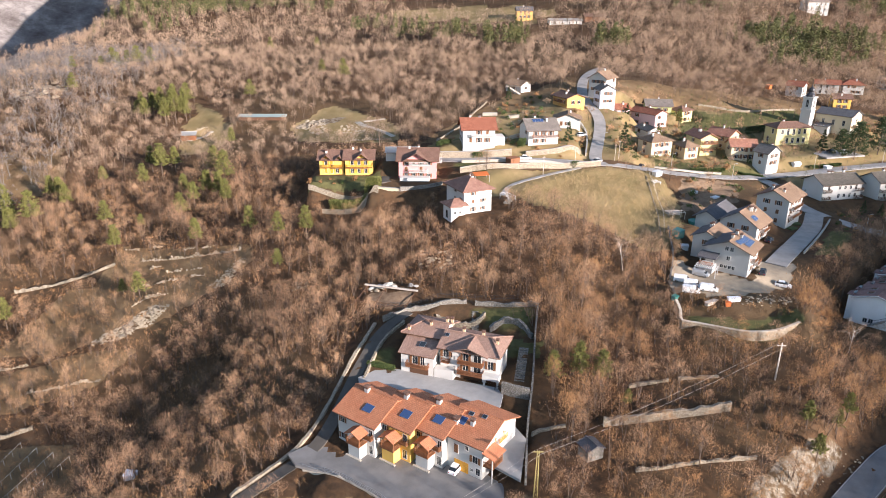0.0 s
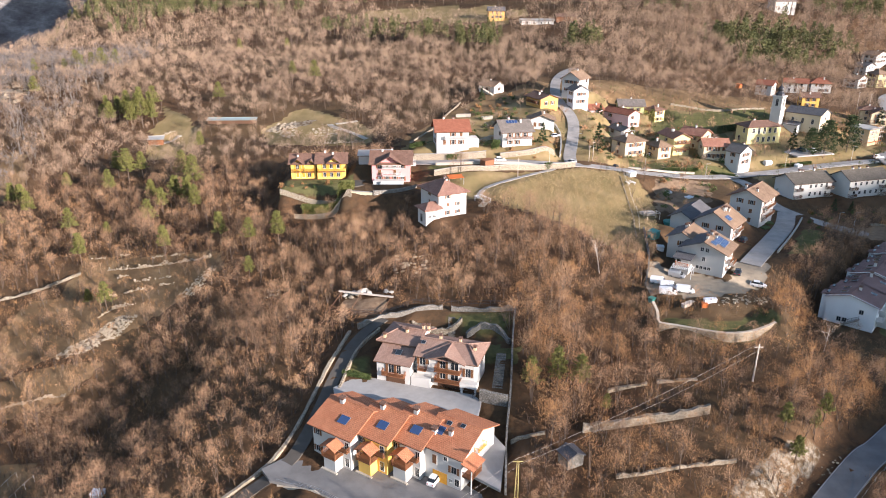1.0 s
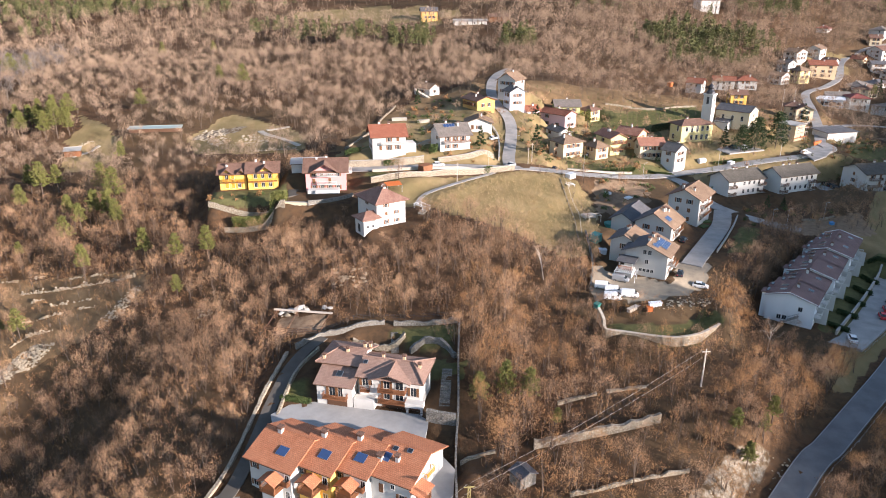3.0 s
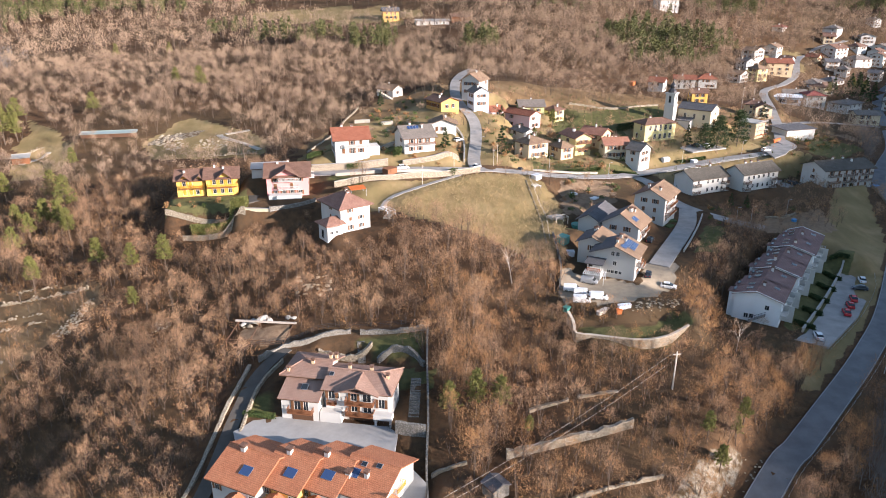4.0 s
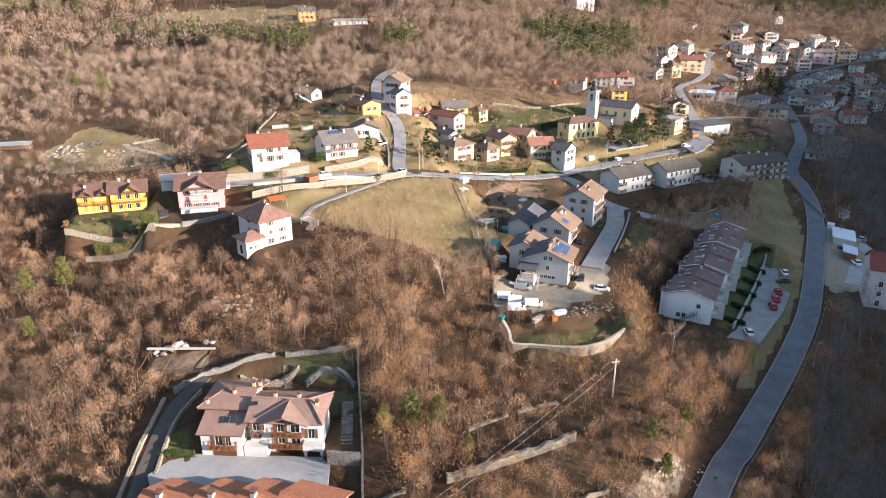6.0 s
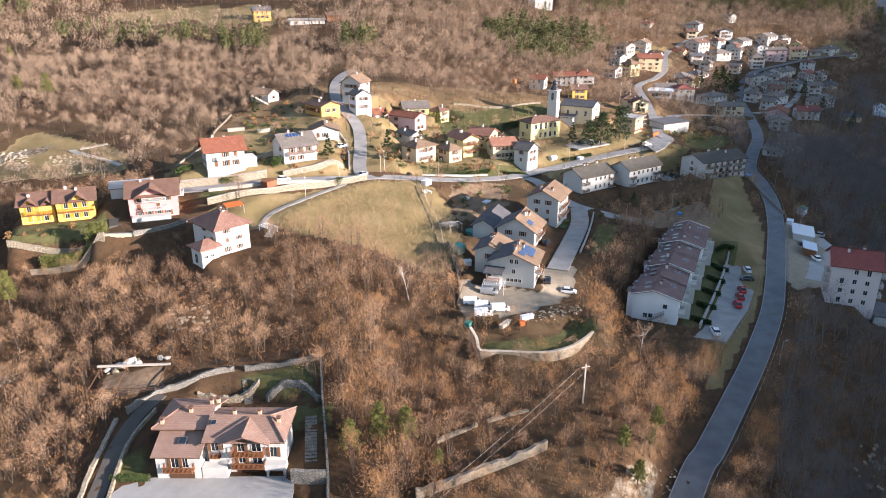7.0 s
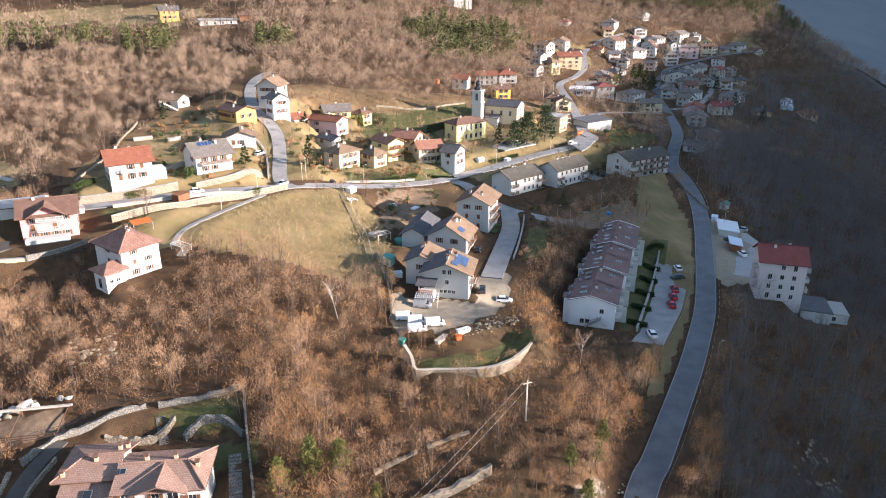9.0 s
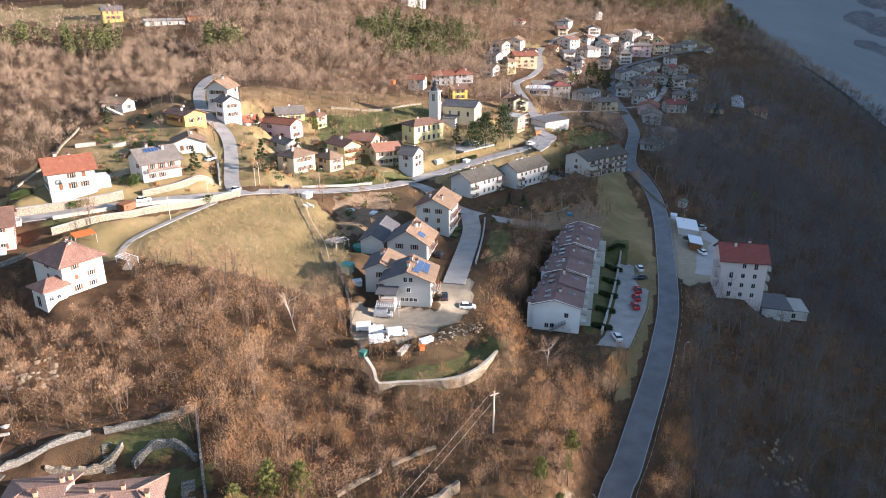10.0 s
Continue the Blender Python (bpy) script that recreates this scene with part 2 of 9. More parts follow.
GULLIES = [
    (104, 308, 20, -7.0), (90, 268, 14, -3.0), (-43, 170, 9, -5.5), (-55, 155, 10, -7.0), (-68, 141, 11, -6.0), (-30, 186, 9, -3.5), (-12, 207, 8, -4.5), (-31, 211, 8, -4.0),
]
SLOPES = [
    (-190, 200, 60, -17.3), (-400, 250, 130, -37.7), (-110, 120, 55, -28.1), (-110, 290, 60, -3.4),
    (190, 270, 60, 7.7), (-220, 360, 80, 15.8), (250, 180, 70, -11.4), (-40, 340, 70, 6.1),
    (350, 300, 90, 17.3), (120, 400, 90, 5.7), (300, 450, 90, -18.5), (-150, 500, 120, -4.0),
    (60, 560, 120, 1.1), (480, 450, 100, -9.3), (280, 620, 140, 64.0), (600, 520, 110, 56.3),
    (500, 250, 120, -25.6), (700, 400, 140, -38.5), (-400, 500, 180, -43.2),
]
# the spur beside the drive and the gully behind it
SPURS = [(-50, 150, 7, 3.5), (-46, 160, 7, 4.0), (-41, 170, 7, 3.0), (620, 610, 60, 28.0), (-80, 150, 8, -3.5), (-76, 163, 8, -3.5), (-70, 176, 8, -3.0)]


def smooth(v):
    v = np.clip(v, 0, 1)
    return v * v * (3 - 2 * v)


def wild(x, y):
    """The lie of the land before anyone built on it."""
    x, y = np.asarray(x, float), np.asarray(y, float)
    z = PLANE[0] + PLANE[1] * x + PLANE[2] * y
    for a, b, s, k in KNOLLS + GULLIES + SLOPES:
        z = z + k * np.exp(-((x - a) ** 2 + (y - b) ** 2) / (2 * s * s))
    for a, b, s, k in SPURS:
        z = z + k * np.exp(-((x - a) ** 2 + (y - b) ** 2) / (2 * s * s))
    # the plane bends into the flank of the mountain behind, and the gorge cuts down on the right
    z = z + 0.00035 * np.clip(y - 640, 0, None) ** 2 * smooth((900 - x) / 500) * smooth((x + 900) / 700)
    gorge = smooth((0.62 * x - 0.78 * y - 60) / 260)
    z = z * (1 - gorge) + gorge * (-70.0)
    # ridge across the gorge: p runs towards the low sun, q along the ridge
    p, q = 0.788 * x - 0.616 * y, 0.616 * x + 0.788 * y
    crest = 200 + 62 * smooth((q + 30) / 330) - 9 * smooth((q - 285) / 70) + 3.0 * np.sin(q / 63.0) + 2.0 * np.sin(q / 29.0)
    crest = crest + 5.0 * np.exp(-((q - 240) / 40.0) ** 2) - 30 * smooth((q - 850) / 600)
    z = z + np.clip(crest + 70, 0, None) * np.exp(-((p - 900) / 260.0) ** 2)
    # the valley closes with wooded mountains far off
    far = np.hypot(x, y)
    z = z + 300 * smooth((far - 1050) / 1900) * (1 + 0.25 * np.sin(x / 310.0 + 1.0) * np.sin(y / 270.0))
    # the hill ends on the left above a side valley with a bare mountain behind it
    drop = smooth((-262 - x + 10 * np.sin(y / 41.0)) / 260) * smooth((y - 330) / 90)
    z = z - 330 * drop + 560 * smooth((-560 - x + 0.15 * (y - 900)) / 1300) * smooth((y - 200) / 500)
    # the meadow is one even slope
    w = smooth(1.5 - ((x - 52) / 27.0) ** 2 - ((y - 213) / 30.0) ** 2)
    z = z + w * (10.82 + -0.1146 * x + 0.1525 * y - z)
    # small roughness of the open hillside
    return z + 0.5 * np.sin(x / 7.3 + y / 11.0) * np.sin(y / 6.1 - x / 17.0) + 0.9 * np.sin(x / 23.0 - y / 31.0) * np.sin(y / 19.0)


def run(points, step=2.0):
    """A smooth line through the given points, as an array of x, y, z."""
    p = np.array(points, float)
    p = np.vstack([2 * p[0] - p[1], p, 2 * p[-1] - p[-2]])
    out = []
    for i in range(1, len(p) - 2):
        n = max(2, int(np.linalg.norm(p[i + 1] - p[i]) / step))
        t = np.linspace(0, 1, n, endpoint=False)[:, None]
        a, b, c, d = p[i - 1], p[i], p[i + 1], p[i + 2]
        out.append(0.5 * (2 * b + (c - a) * t + (2 * a - 5 * b + 4 * c - d) * t ** 2 + (3 * b - a - 3 * c + d) * t ** 3))
    out.append(p[-2][None])
    return np.vstack(out)


# carriageways: name, width, line, surface
ROADS = [
    ("road_main", 5.5, [(2, 42, 0.5), (33, 68, 6), (79.5, 106.0, 15.3), (90.8, 113.7, 16.7), (104.0, 123.0, 17.9), (118.3, 133.3, 18.8), (129.8, 142.2, 19.5), (142.5, 152.7, 20.2), (155.8, 165.5, 21.0), (171.0, 181.1, 22.0), (188.8, 199.8, 23.3), (205.3, 219.6, 25.1), (217.4, 238.5, 26.8), (226.1, 254.2, 28.0), (243.4, 271.6, 29.4), (269.9, 297.2, 30.4), (304, 339.7, 30.5), (342.2, 390.5, 31), (372, 425, 35), (402, 446, 41), (440, 458, 44), (480, 466, 47), (520, 470, 48)], "asphalt"),
    ("lane_upper", 4.5, [(206, 292, 37), (222, 318, 39), (240, 350, 41), (262, 390, 44), (290, 412, 45), (318, 440, 47), (340, 470, 54), (370, 490, 60), (400, 500, 64)], "lane"),
    ("lane_school", 4.5, [(222, 318, 39), (262, 338, 35), (300, 342, 31)], "lane"),
    ("lane_lower", 4.0, [(318, 352, 30.5), (345, 360, 29.5), (380, 384, 29.5), (410, 408, 31)], "lane"),
    ("road_village", 5.6, [(-3, 243, 42.6), (7.4, 242.5, 42.8), (21.2, 241.8, 43.3), (36, 242, 43), (50.9, 243, 41.9), (60.8, 244.6, 41), (73, 245, 39.4), (88.4, 246, 37.2), (109.1, 250.7, 35),
        (129.2, 258.2, 34.2), (141.3, 262.2, 34.2), (157.2, 267, 34.8), (173.4, 271, 35.3), (190, 274, 35.9), (203, 281, 36.6), (206, 292, 37)], "lane"),
    ("road_uphill", 4.6, [(55.5, 248.2, 41.5), (56.7, 256.1, 42.4), (62.1, 276.7, 45.6), (64.5, 288.9, 48.4), (64.7, 298.8, 50.6), (63.4, 307.5, 52.4), (62.9, 318.6, 54.4), (64.7, 333.3, 56.5), (69.6, 354.1, 58.1), (76.3, 370.2, 59.6), (83.7, 380.0, 60.7)], "lane"),
    ("road_side", 5.0, [(117, 252.5, 34.4), (121.5, 248, 33), (122.5, 241, 31.6), (123.2, 230, 30.4), (127, 221, 29.6), (133.8, 213.9, 28.6), (143, 206.5, 27.6)], "lane"),
    ("road_court", 5.6, [(124.5, 223, 29.8), (116, 208, 30.4), (107, 196, 30.6), (97.2, 184, 30.6), (90.5, 176, 30.2)], "lane"),
    ("road_drive", 2.9, [(-62, 90, 3.2), (-49, 99.5, 5.2), (-42.4, 104.3, 6.8), (-37.5, 108.2, 8.4), (-33.1, 111.3, 10.0), (-28.1, 114.6, 11.9), (-25.0, 118.6, 13.0), (-23.0, 123.4, 14.4), (-21.0, 130, 16.4), (-19.2, 137.0, 18.4), (-17.6, 142.6, 19.8), (-15.8, 148, 21.2), (-12.6, 154, 22.4), (-8.6, 159, 23.2)], "drive"),
    ("footpath", 1.6, [(47.7, 238.4, 41.4), (33, 227, 41.2), (22.3, 219.8, 40), (18.5, 213, 38.4)], "lane"),
]
LINES = {name: (run(pts), width) for name, width, pts, _ in ROADS}

# levelled plots: centre x, y, heading, length, depth, height, how far the bank runs out
PLOTS = [
    (-5, 108.5, -14, 34, 13, 12.6, 3.0), (-3, 130.5, -20, 33, 9, 18.6, 2.0), (12, 118, -35, 14, 12, 15.5, 3.0), (10, 148, -20, 24, 8, 21.5, 3),
    (76.5, 158, -36, 26, 13, 29.6, 6.0), (70, 146.6, 2, 23, 6.5, 27.0, 2.5),
    (26, 250, 12, 54, 16, 46.3, 2.0), (22, 234.5, 4, 46, 4, 41.8, 2.0), (-33, 229, 2, 24, 8, 38.6, 2.0), (-18.5, 222.5, -12, 9, 11, 39.2, 1.5), (-8, 221, -5, 30, 12, 39.0, 2.5),
    (134, 159.5, 42, 62, 15, 20.4, 4.0), (118, 168, 42, 52, 9, 21.0, 5), (177, 169, 46, 40, 26, 21.0, 6.0), (184, 256, 15, 34, 14, 27.0, 6.0), (143, 226, 12, 40, 7, 28.6, 6),
    (100, 258, 22, 52, 12, 37.0, 5), (150, 283, 30, 70, 26, 38.0, 9), (215, 305, 16, 46, 20, 35.5, 9), (80, 215, 50, 30, 16, 34.0, 8), (98, 232, 12, 26, 12, 34.0, 6),
]
PADS = []


def place(x, y, z):
    """The land as it is shaped for roads, plots and houses."""
    for cx, cy, ang, a, b, h, bank in PLOTS + PADS:
        c, s = math.cos(radians(ang)), math.sin(radians(ang))
        u, v = (x - cx) * c + (y - cy) * s, -(x - cx) * s + (y - cy) * c
        d = np.hypot(np.clip(abs(u) - a / 2, 0, None), np.clip(abs(v) - b / 2, 0, None))
        z = z + (h - z) * smooth(1 - d / bank)
    for line, width in LINES.values():
        near = (x > line[:, 0].min() - 20) & (x < line[:, 0].max() + 20) & (y > line[:, 1].min() - 20) & (y < line[:, 1].max() + 20)
        k = np.flatnonzero(near)
        for part_ in np.array_split(k, max(1, len(k) // 20000)):
            if not len(part_):
                continue
            d2 = (x[part_, None] - line[None, :, 0]) ** 2 + (y[part_, None] - line[None, :, 1]) ** 2
            i = d2.argmin(1)
            d = np.sqrt(d2[np.arange(len(i)), i])
            z[part_] += (line[i, 2] - 0.22 - z[part_]) * smooth(1 - (d - width / 2 - 1.6) / 6.0)
    return z


def height(x, y):
    x, y = np.atleast_1d(np.asarray(x, float)), np.atleast_1d(np.asarray(y, float))
    return place(x, y, wild(x, y))


def at(x, y):
    return float(height(x, y)[0])


# ---- building helpers ----
def mesh_object(name, verts, faces, material, parent=None, label="", mats=None, index=None):
    me = bpy.data.meshes.new(name)
    me.from_pydata([tuple(v) for v in verts], [], [tuple(f) for f in faces])
    for m in (mats or [material]):
        me.materials.append(m)
    if index is not None:
        me.polygons.foreach_set("material_index", index)
    ob = new(name, me)
    if parent is not None:
        ob.parent = parent
    if label:
        ob["label"] = label
    return ob


class Solid:
    """Collects boxes and prisms into one mesh."""

    def __init__(self):
        self.v, self.f = [], []

    def add(self, verts, faces):
        n = len(self.v)
        self.v += [tuple(p) for p in verts]
        self.f += [tuple(i + n for i in f) for f in faces]
        return self

    def box(self, x0, y0, z0, x1, y1, z1):
        p = [(x, y, z) for z in (z0, z1) for x, y in ((x0, y0), (x1, y0), (x1, y1), (x0, y1))]
        return self.add(p, [(3, 2, 1, 0), (4, 5, 6, 7), (0, 1, 5, 4), (1, 2, 6, 5), (2, 3, 7, 6), (3, 0, 4, 7)])

    def slab(self, top, thick):
        """A sloping plate: its upper outline and a thickness straight down."""
        n = len(top)
        low = [(x, y, z - thick) for x, y, z in top]
        return self.add(list(top) + low, [tuple(range(n)), tuple(reversed(range(n, 2 * n)))] + [(i, i + n, (i + 1) % n + n, (i + 1) % n) for i in range(n)])

    def prism(self, outline, z0, z1):
        n = len(outline)
        return self.add([(x, y, z0) for x, y in outline] + [(x, y, z1) for x, y in outline],
                        [tuple(reversed(range(n))), tuple(range(n, 2 * n))] + [(i, (i + 1) % n, (i + 1) % n + n, i + n) for i in range(n)])

    def rod(self, a, b, r0, r1=None, sides=5):
        a, b = Vector(a), Vector(b)
        r1 = r0 if r1 is None else r1
        q = (b - a).to_track_quat("Z", "Y")
        ring = [q @ Vector((math.cos(k * 2 * math.pi / sides), math.sin(k * 2 * math.pi / sides), 0)) for k in range(sides)]
        return self.add([a + v * r0 for v in ring] + [b + v * r1 for v in ring],
                        [tuple(reversed(range(sides))), tuple(range(sides, 2 * sides))] + [(i, (i + 1) % sides, (i + 1) % sides + sides, i + sides) for i in range(sides)])

    def done(self, name, material, parent=None, label=""):
        return mesh_object(name, self.v, self.f, material, parent, label)


def thing(name, m, label, category, group="", kind=""):
    e = new(name)
    e.empty_display_size = 0.3
    e.matrix_world = m
    return tagged(e, label, category, group, kind)


WIN_CACHE = {}


def window(parent, x, y, z, w, h, side, shutter="shutter", open_=True):
    """A recessed-looking window: frame, pane, sill and shutters, set on a wall that faces 'side' (degrees in the house's frame)."""
    key = (round(w, 2), round(h, 2), shutter, open_)
    if key not in WIN_CACHE:
        fr = Solid()
        t = 0.09
        fr.box(-w / 2 - t, -0.07, -h / 2 - t, -w / 2, 0.03, h / 2 + t).box(w / 2, -0.07, -h / 2 - t, w / 2 + t, 0.03, h / 2 + t)
        fr.box(-w / 2, -0.07, h / 2, w / 2, 0.03, h / 2 + t).box(-w / 2 - 0.12, -0.14, -h / 2 - t, w / 2 + 0.12, 0.03, -h / 2).box(-0.03, -0.05, -h / 2, 0.03, 0.02, h / 2)
        pane = Solid().box(-w / 2, -0.03, -h / 2, w / 2, 0.0, h / 2)
        sh = None
        if shutter:
            sh = []
            for s in (-1, 1):
                b = Solid()
                if open_:
                    x0 = s * (w / 2 + t + 0.01)
                    x1 = x0 + s * w / 2
                else:
                    x0, x1 = 0.01 * s, s * w / 2
                b.box(min(x0, x1), -0.12, -h / 2, max(x0, x1), -0.072, h / 2)
                for k in range(3):
                    zz = -h / 2 + h * (k + 0.5) / 3
                    b.box(min(x0, x1) + 0.04, -0.135, zz - h / 7, max(x0, x1) - 0.04, -0.12, zz + h / 7)
                sh.append(b)
        WIN_CACHE[key] = []
        for nm, s_, mt in [("window_frame", fr, M["frame"]), ("pane", pane, M["glass"])] + [("shutter", b, M[shutter]) for b in (sh or [])]:
            me = bpy.data.meshes.new(nm)
            me.from_pydata(s_.v, [], s_.f)
            me.materials.append(mt)
            WIN_CACHE[key].append((nm, me))
    m = pose(x, y, z, 0, 0, side)
    first = None
    for nm, me in WIN_CACHE[key]:
        ob = new("window" if first is None else nm, me)
        if first is None:
            ob.parent, ob.matrix_basis, first = parent, m, ob
        else:
            ob.parent = first
    return first


def spread(n, length, margin=1.3):
    return [margin + (length - 2 * margin) * (i + 0.5) / n for i in range(n)]


def roof_planes(a, b, ze, rise, kind, over, ridge_at=0.5):
    """Outlines of the roof's planes, and of the gable walls under them."""
    x0, x1, y0, y1 = -over, a + over, -over, b + over
    if kind == "gx":
        yr = b * ridge_at
        zf = ze - over * rise / max(yr, 0.1)
        zb = ze - over * rise / max(b - yr, 0.1)
        return [[(x0, y0, zf), (x1, y0, zf), (x1, yr, ze + rise), (x0, yr, ze + rise)], [(x1, y1, zb), (x0, y1, zb), (x0, yr, ze + rise), (x1, yr, ze + rise)]], \
               [[(0, b, ze), (0, 0, ze), (0, yr, ze + rise)], [(a, 0, ze), (a, b, ze), (a, yr, ze + rise)]]
    if kind == "gy":
        xr = a * ridge_at
        zl = ze - over * rise / max(xr, 0.1)
        zr = ze - over * rise / max(a - xr, 0.1)
        return [[(x0, y1, zl), (x0, y0, zl), (xr, y0, ze + rise), (xr, y1, ze + rise)], [(x1, y0, zr), (x1, y1, zr), (xr, y1, ze + rise), (xr, y0, ze + rise)]], \
               [[(0, 0, ze), (a, 0, ze), (xr, 0, ze + rise)], [(a, b, ze), (0, b, ze), (xr, b, ze + rise)]]
    if kind == "hip":
        zo = ze - over * rise / (min(a, b) / 2)
        if a >= b:
            r = [(b / 2, b / 2, ze + rise), (a - b / 2, b / 2, ze + rise)]
            if a - b < 0.2:
                r[1] = (r[0][0] + 0.2, b / 2, ze + rise)
            return [[(x0, y0, zo), (x1, y0, zo), r[1], r[0]], [(x1, y1, zo), (x0, y1, zo), r[0], r[1]], [(x1, y0, zo), (x1, y1, zo), r[1]], [(x0, y1, zo), (x0, y0, zo), r[0]]], []
        r = [(a / 2, a / 2, ze + rise), (a / 2, b - a / 2, ze + rise)]
        return [[(x0, y0, zo), (x1, y0, zo), r[0]], [(x1, y1, zo), (x0, y1, zo), r[1]], [(x1, y0, zo), (x1, y1, zo), r[1], r[0]], [(x0, y1, zo), (x0, y0, zo), r[0], r[1]]], []
    # one slope down to the front
    zf = ze - over * rise / b
    return [[(x0, y0, zf), (x1, y0, zf), (x1, y1, ze + rise + over * rise / b), (x0, y1, ze + rise + over * rise / b)]], \
           [[(0, b, ze), (0, 0, ze), (0, b, ze + rise)], [(a, 0, ze), (a, b, ze), (a, b, ze + rise)]]


def shell(parent, a, b, zg, ze, rise, kind, wall, roof, over=0.8, ridge_at=0.5, deep=3.0, thick=0.22, x=0.0, y=0.0, roof_back=None):
    """Walls down to the ground and a roof of slabs, ridge caps and eaves boards."""
    w = Solid()
    w.box(0, 0, zg - deep, a, b, ze)
    planes, gables = roof_planes(a, b, ze, rise, kind, over, ridge_at)
    for g in gables:
        n = Vector(g[1]) - Vector(g[0])
        inward = Vector((-n.y, n.x, 0)).normalized() * 0.25
        w.add([Vector(p) for p in g] + [Vector(p) + inward for p in g], [(0, 1, 2), (5, 4, 3), (0, 3, 4, 1), (1, 4, 5, 2), (2, 5, 3, 0)])
    wo = w.done("wall", M[wall], parent)
    wo.location = (x, y, 0)
    r = Solid()
    for pl in planes[:1] if roof_back else planes:
        r.slab([(px, py, pz + thick) for px, py, pz in pl], thick)
    ro = r.done("roof", M[roof], parent)
    ro.location = (x, y, 0)
    # rear slope in its own darker tiles, which carry its shade as colour
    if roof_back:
        rb_ = Solid().slab([(px, py, pz + thick) for px, py, pz in planes[1]], thick).done("rear_roof", M[roof_back], parent, "roof slope away from the sun, shade put into its dark tiles")
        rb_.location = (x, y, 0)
    top = max(p[2] for pl in planes for p in pl)
    seen = set()
    for pl in planes:
        k = len(pl)
        low = []
        for i in range(k):
            p, q = pl[i], pl[(i + 1) % k]
            if max(p[2], q[2]) > top - 0.01 and (kind == "hip" or abs(p[2] - q[2]) < 0.01):
                key = tuple(sorted([tuple(round(v, 2) for v in p), tuple(round(v, 2) for v in q)]))
                if key not in seen:
                    seen.add(key)
                    co = Solid().rod((p[0], p[1], p[2] + thick), (q[0], q[1], q[2] + thick), 0.16, 0.16, 5).done("ridge_cap", M[roof], parent)
                    co.location = (x, y, 0)
            elif abs(p[2] - q[2]) < 0.02 and p[2] < top - 0.3:
                go = Solid().rod((p[0], p[1], p[2] + thick * 0.3), (q[0], q[1], q[2] + thick * 0.3), 0.09, 0.09, 5).done("gutter", M["wood_dark"], parent)
                go.location = (x, y, 0)
    return wo


def chimney(parent, x, y, z, h=1.3, w=0.6, wall="white"):
    c = Solid().box(x - w / 2, y - w / 2, z - 0.8, x + w / 2, y + w / 2, z + h)
    ob = c.done("chimney", M[wall], parent)
    t = Solid().box(x - w * 0.7, y - w * 0.7, z + h, x + w * 0.7, y + w * 0.7, z + h + 0.08)
    for sx in (-1, 1):
        for sy in (-1, 1):
            t.box(x + sx * w * 0.45 - 0.06, y + sy * w * 0.45 - 0.06, z + h + 0.08, x + sx * w * 0.45 + 0.06, y + sy * w * 0.45 + 0.06, z + h + 0.3)
    t.box(x - w * 0.75, y - w * 0.75, z + h + 0.3, x + w * 0.75, y + w * 0.75, z + h + 0.4)
    t.done("chimney_cap", M["t_brown"], ob)


def skylight(parent, x, y, z, tilt, w=0.8, d=1.1, axis="y", material="glass"):
    s = Solid().box(-w / 2 - 0.08, -d / 2 - 0.08, 0, w / 2 + 0.08, d / 2 + 0.08, 0.1)
    ob = s.done("skylight", M["metal"], parent)
    ob.matrix_basis = pose(x, y, z, tilt if axis == "y" else 0, tilt if axis == "x" else 0, 0)
    Solid().box(-w / 2, -d / 2, 0.1, w / 2, d / 2, 0.125).done("pane", M[material], ob)


def solar(parent, x, y, z, tilt, cols, rows, w=1.0, d=1.6, axis="y", gap=0.06):
    for i in range(cols):
        for j in range(rows):
            s = Solid().box(-w / 2, -d / 2, 0.06, w / 2, d / 2, 0.11)
            ob = s.done("solar_panel", M["metal"], parent)
            base = pose(x, y, z, tilt if axis == "y" else 0, tilt if axis == "x" else 0, 0)
            ob.matrix_basis = base @ pose((i - (cols - 1) / 2) * (w + gap), (j - (rows - 1) / 2) * (d + gap), 0)
            Solid().box(-w / 2 + 0.04, -d / 2 + 0.04, 0.11, w / 2 - 0.04, d / 2 - 0.04, 0.122).done("cell_sheet", M["solar"], ob)


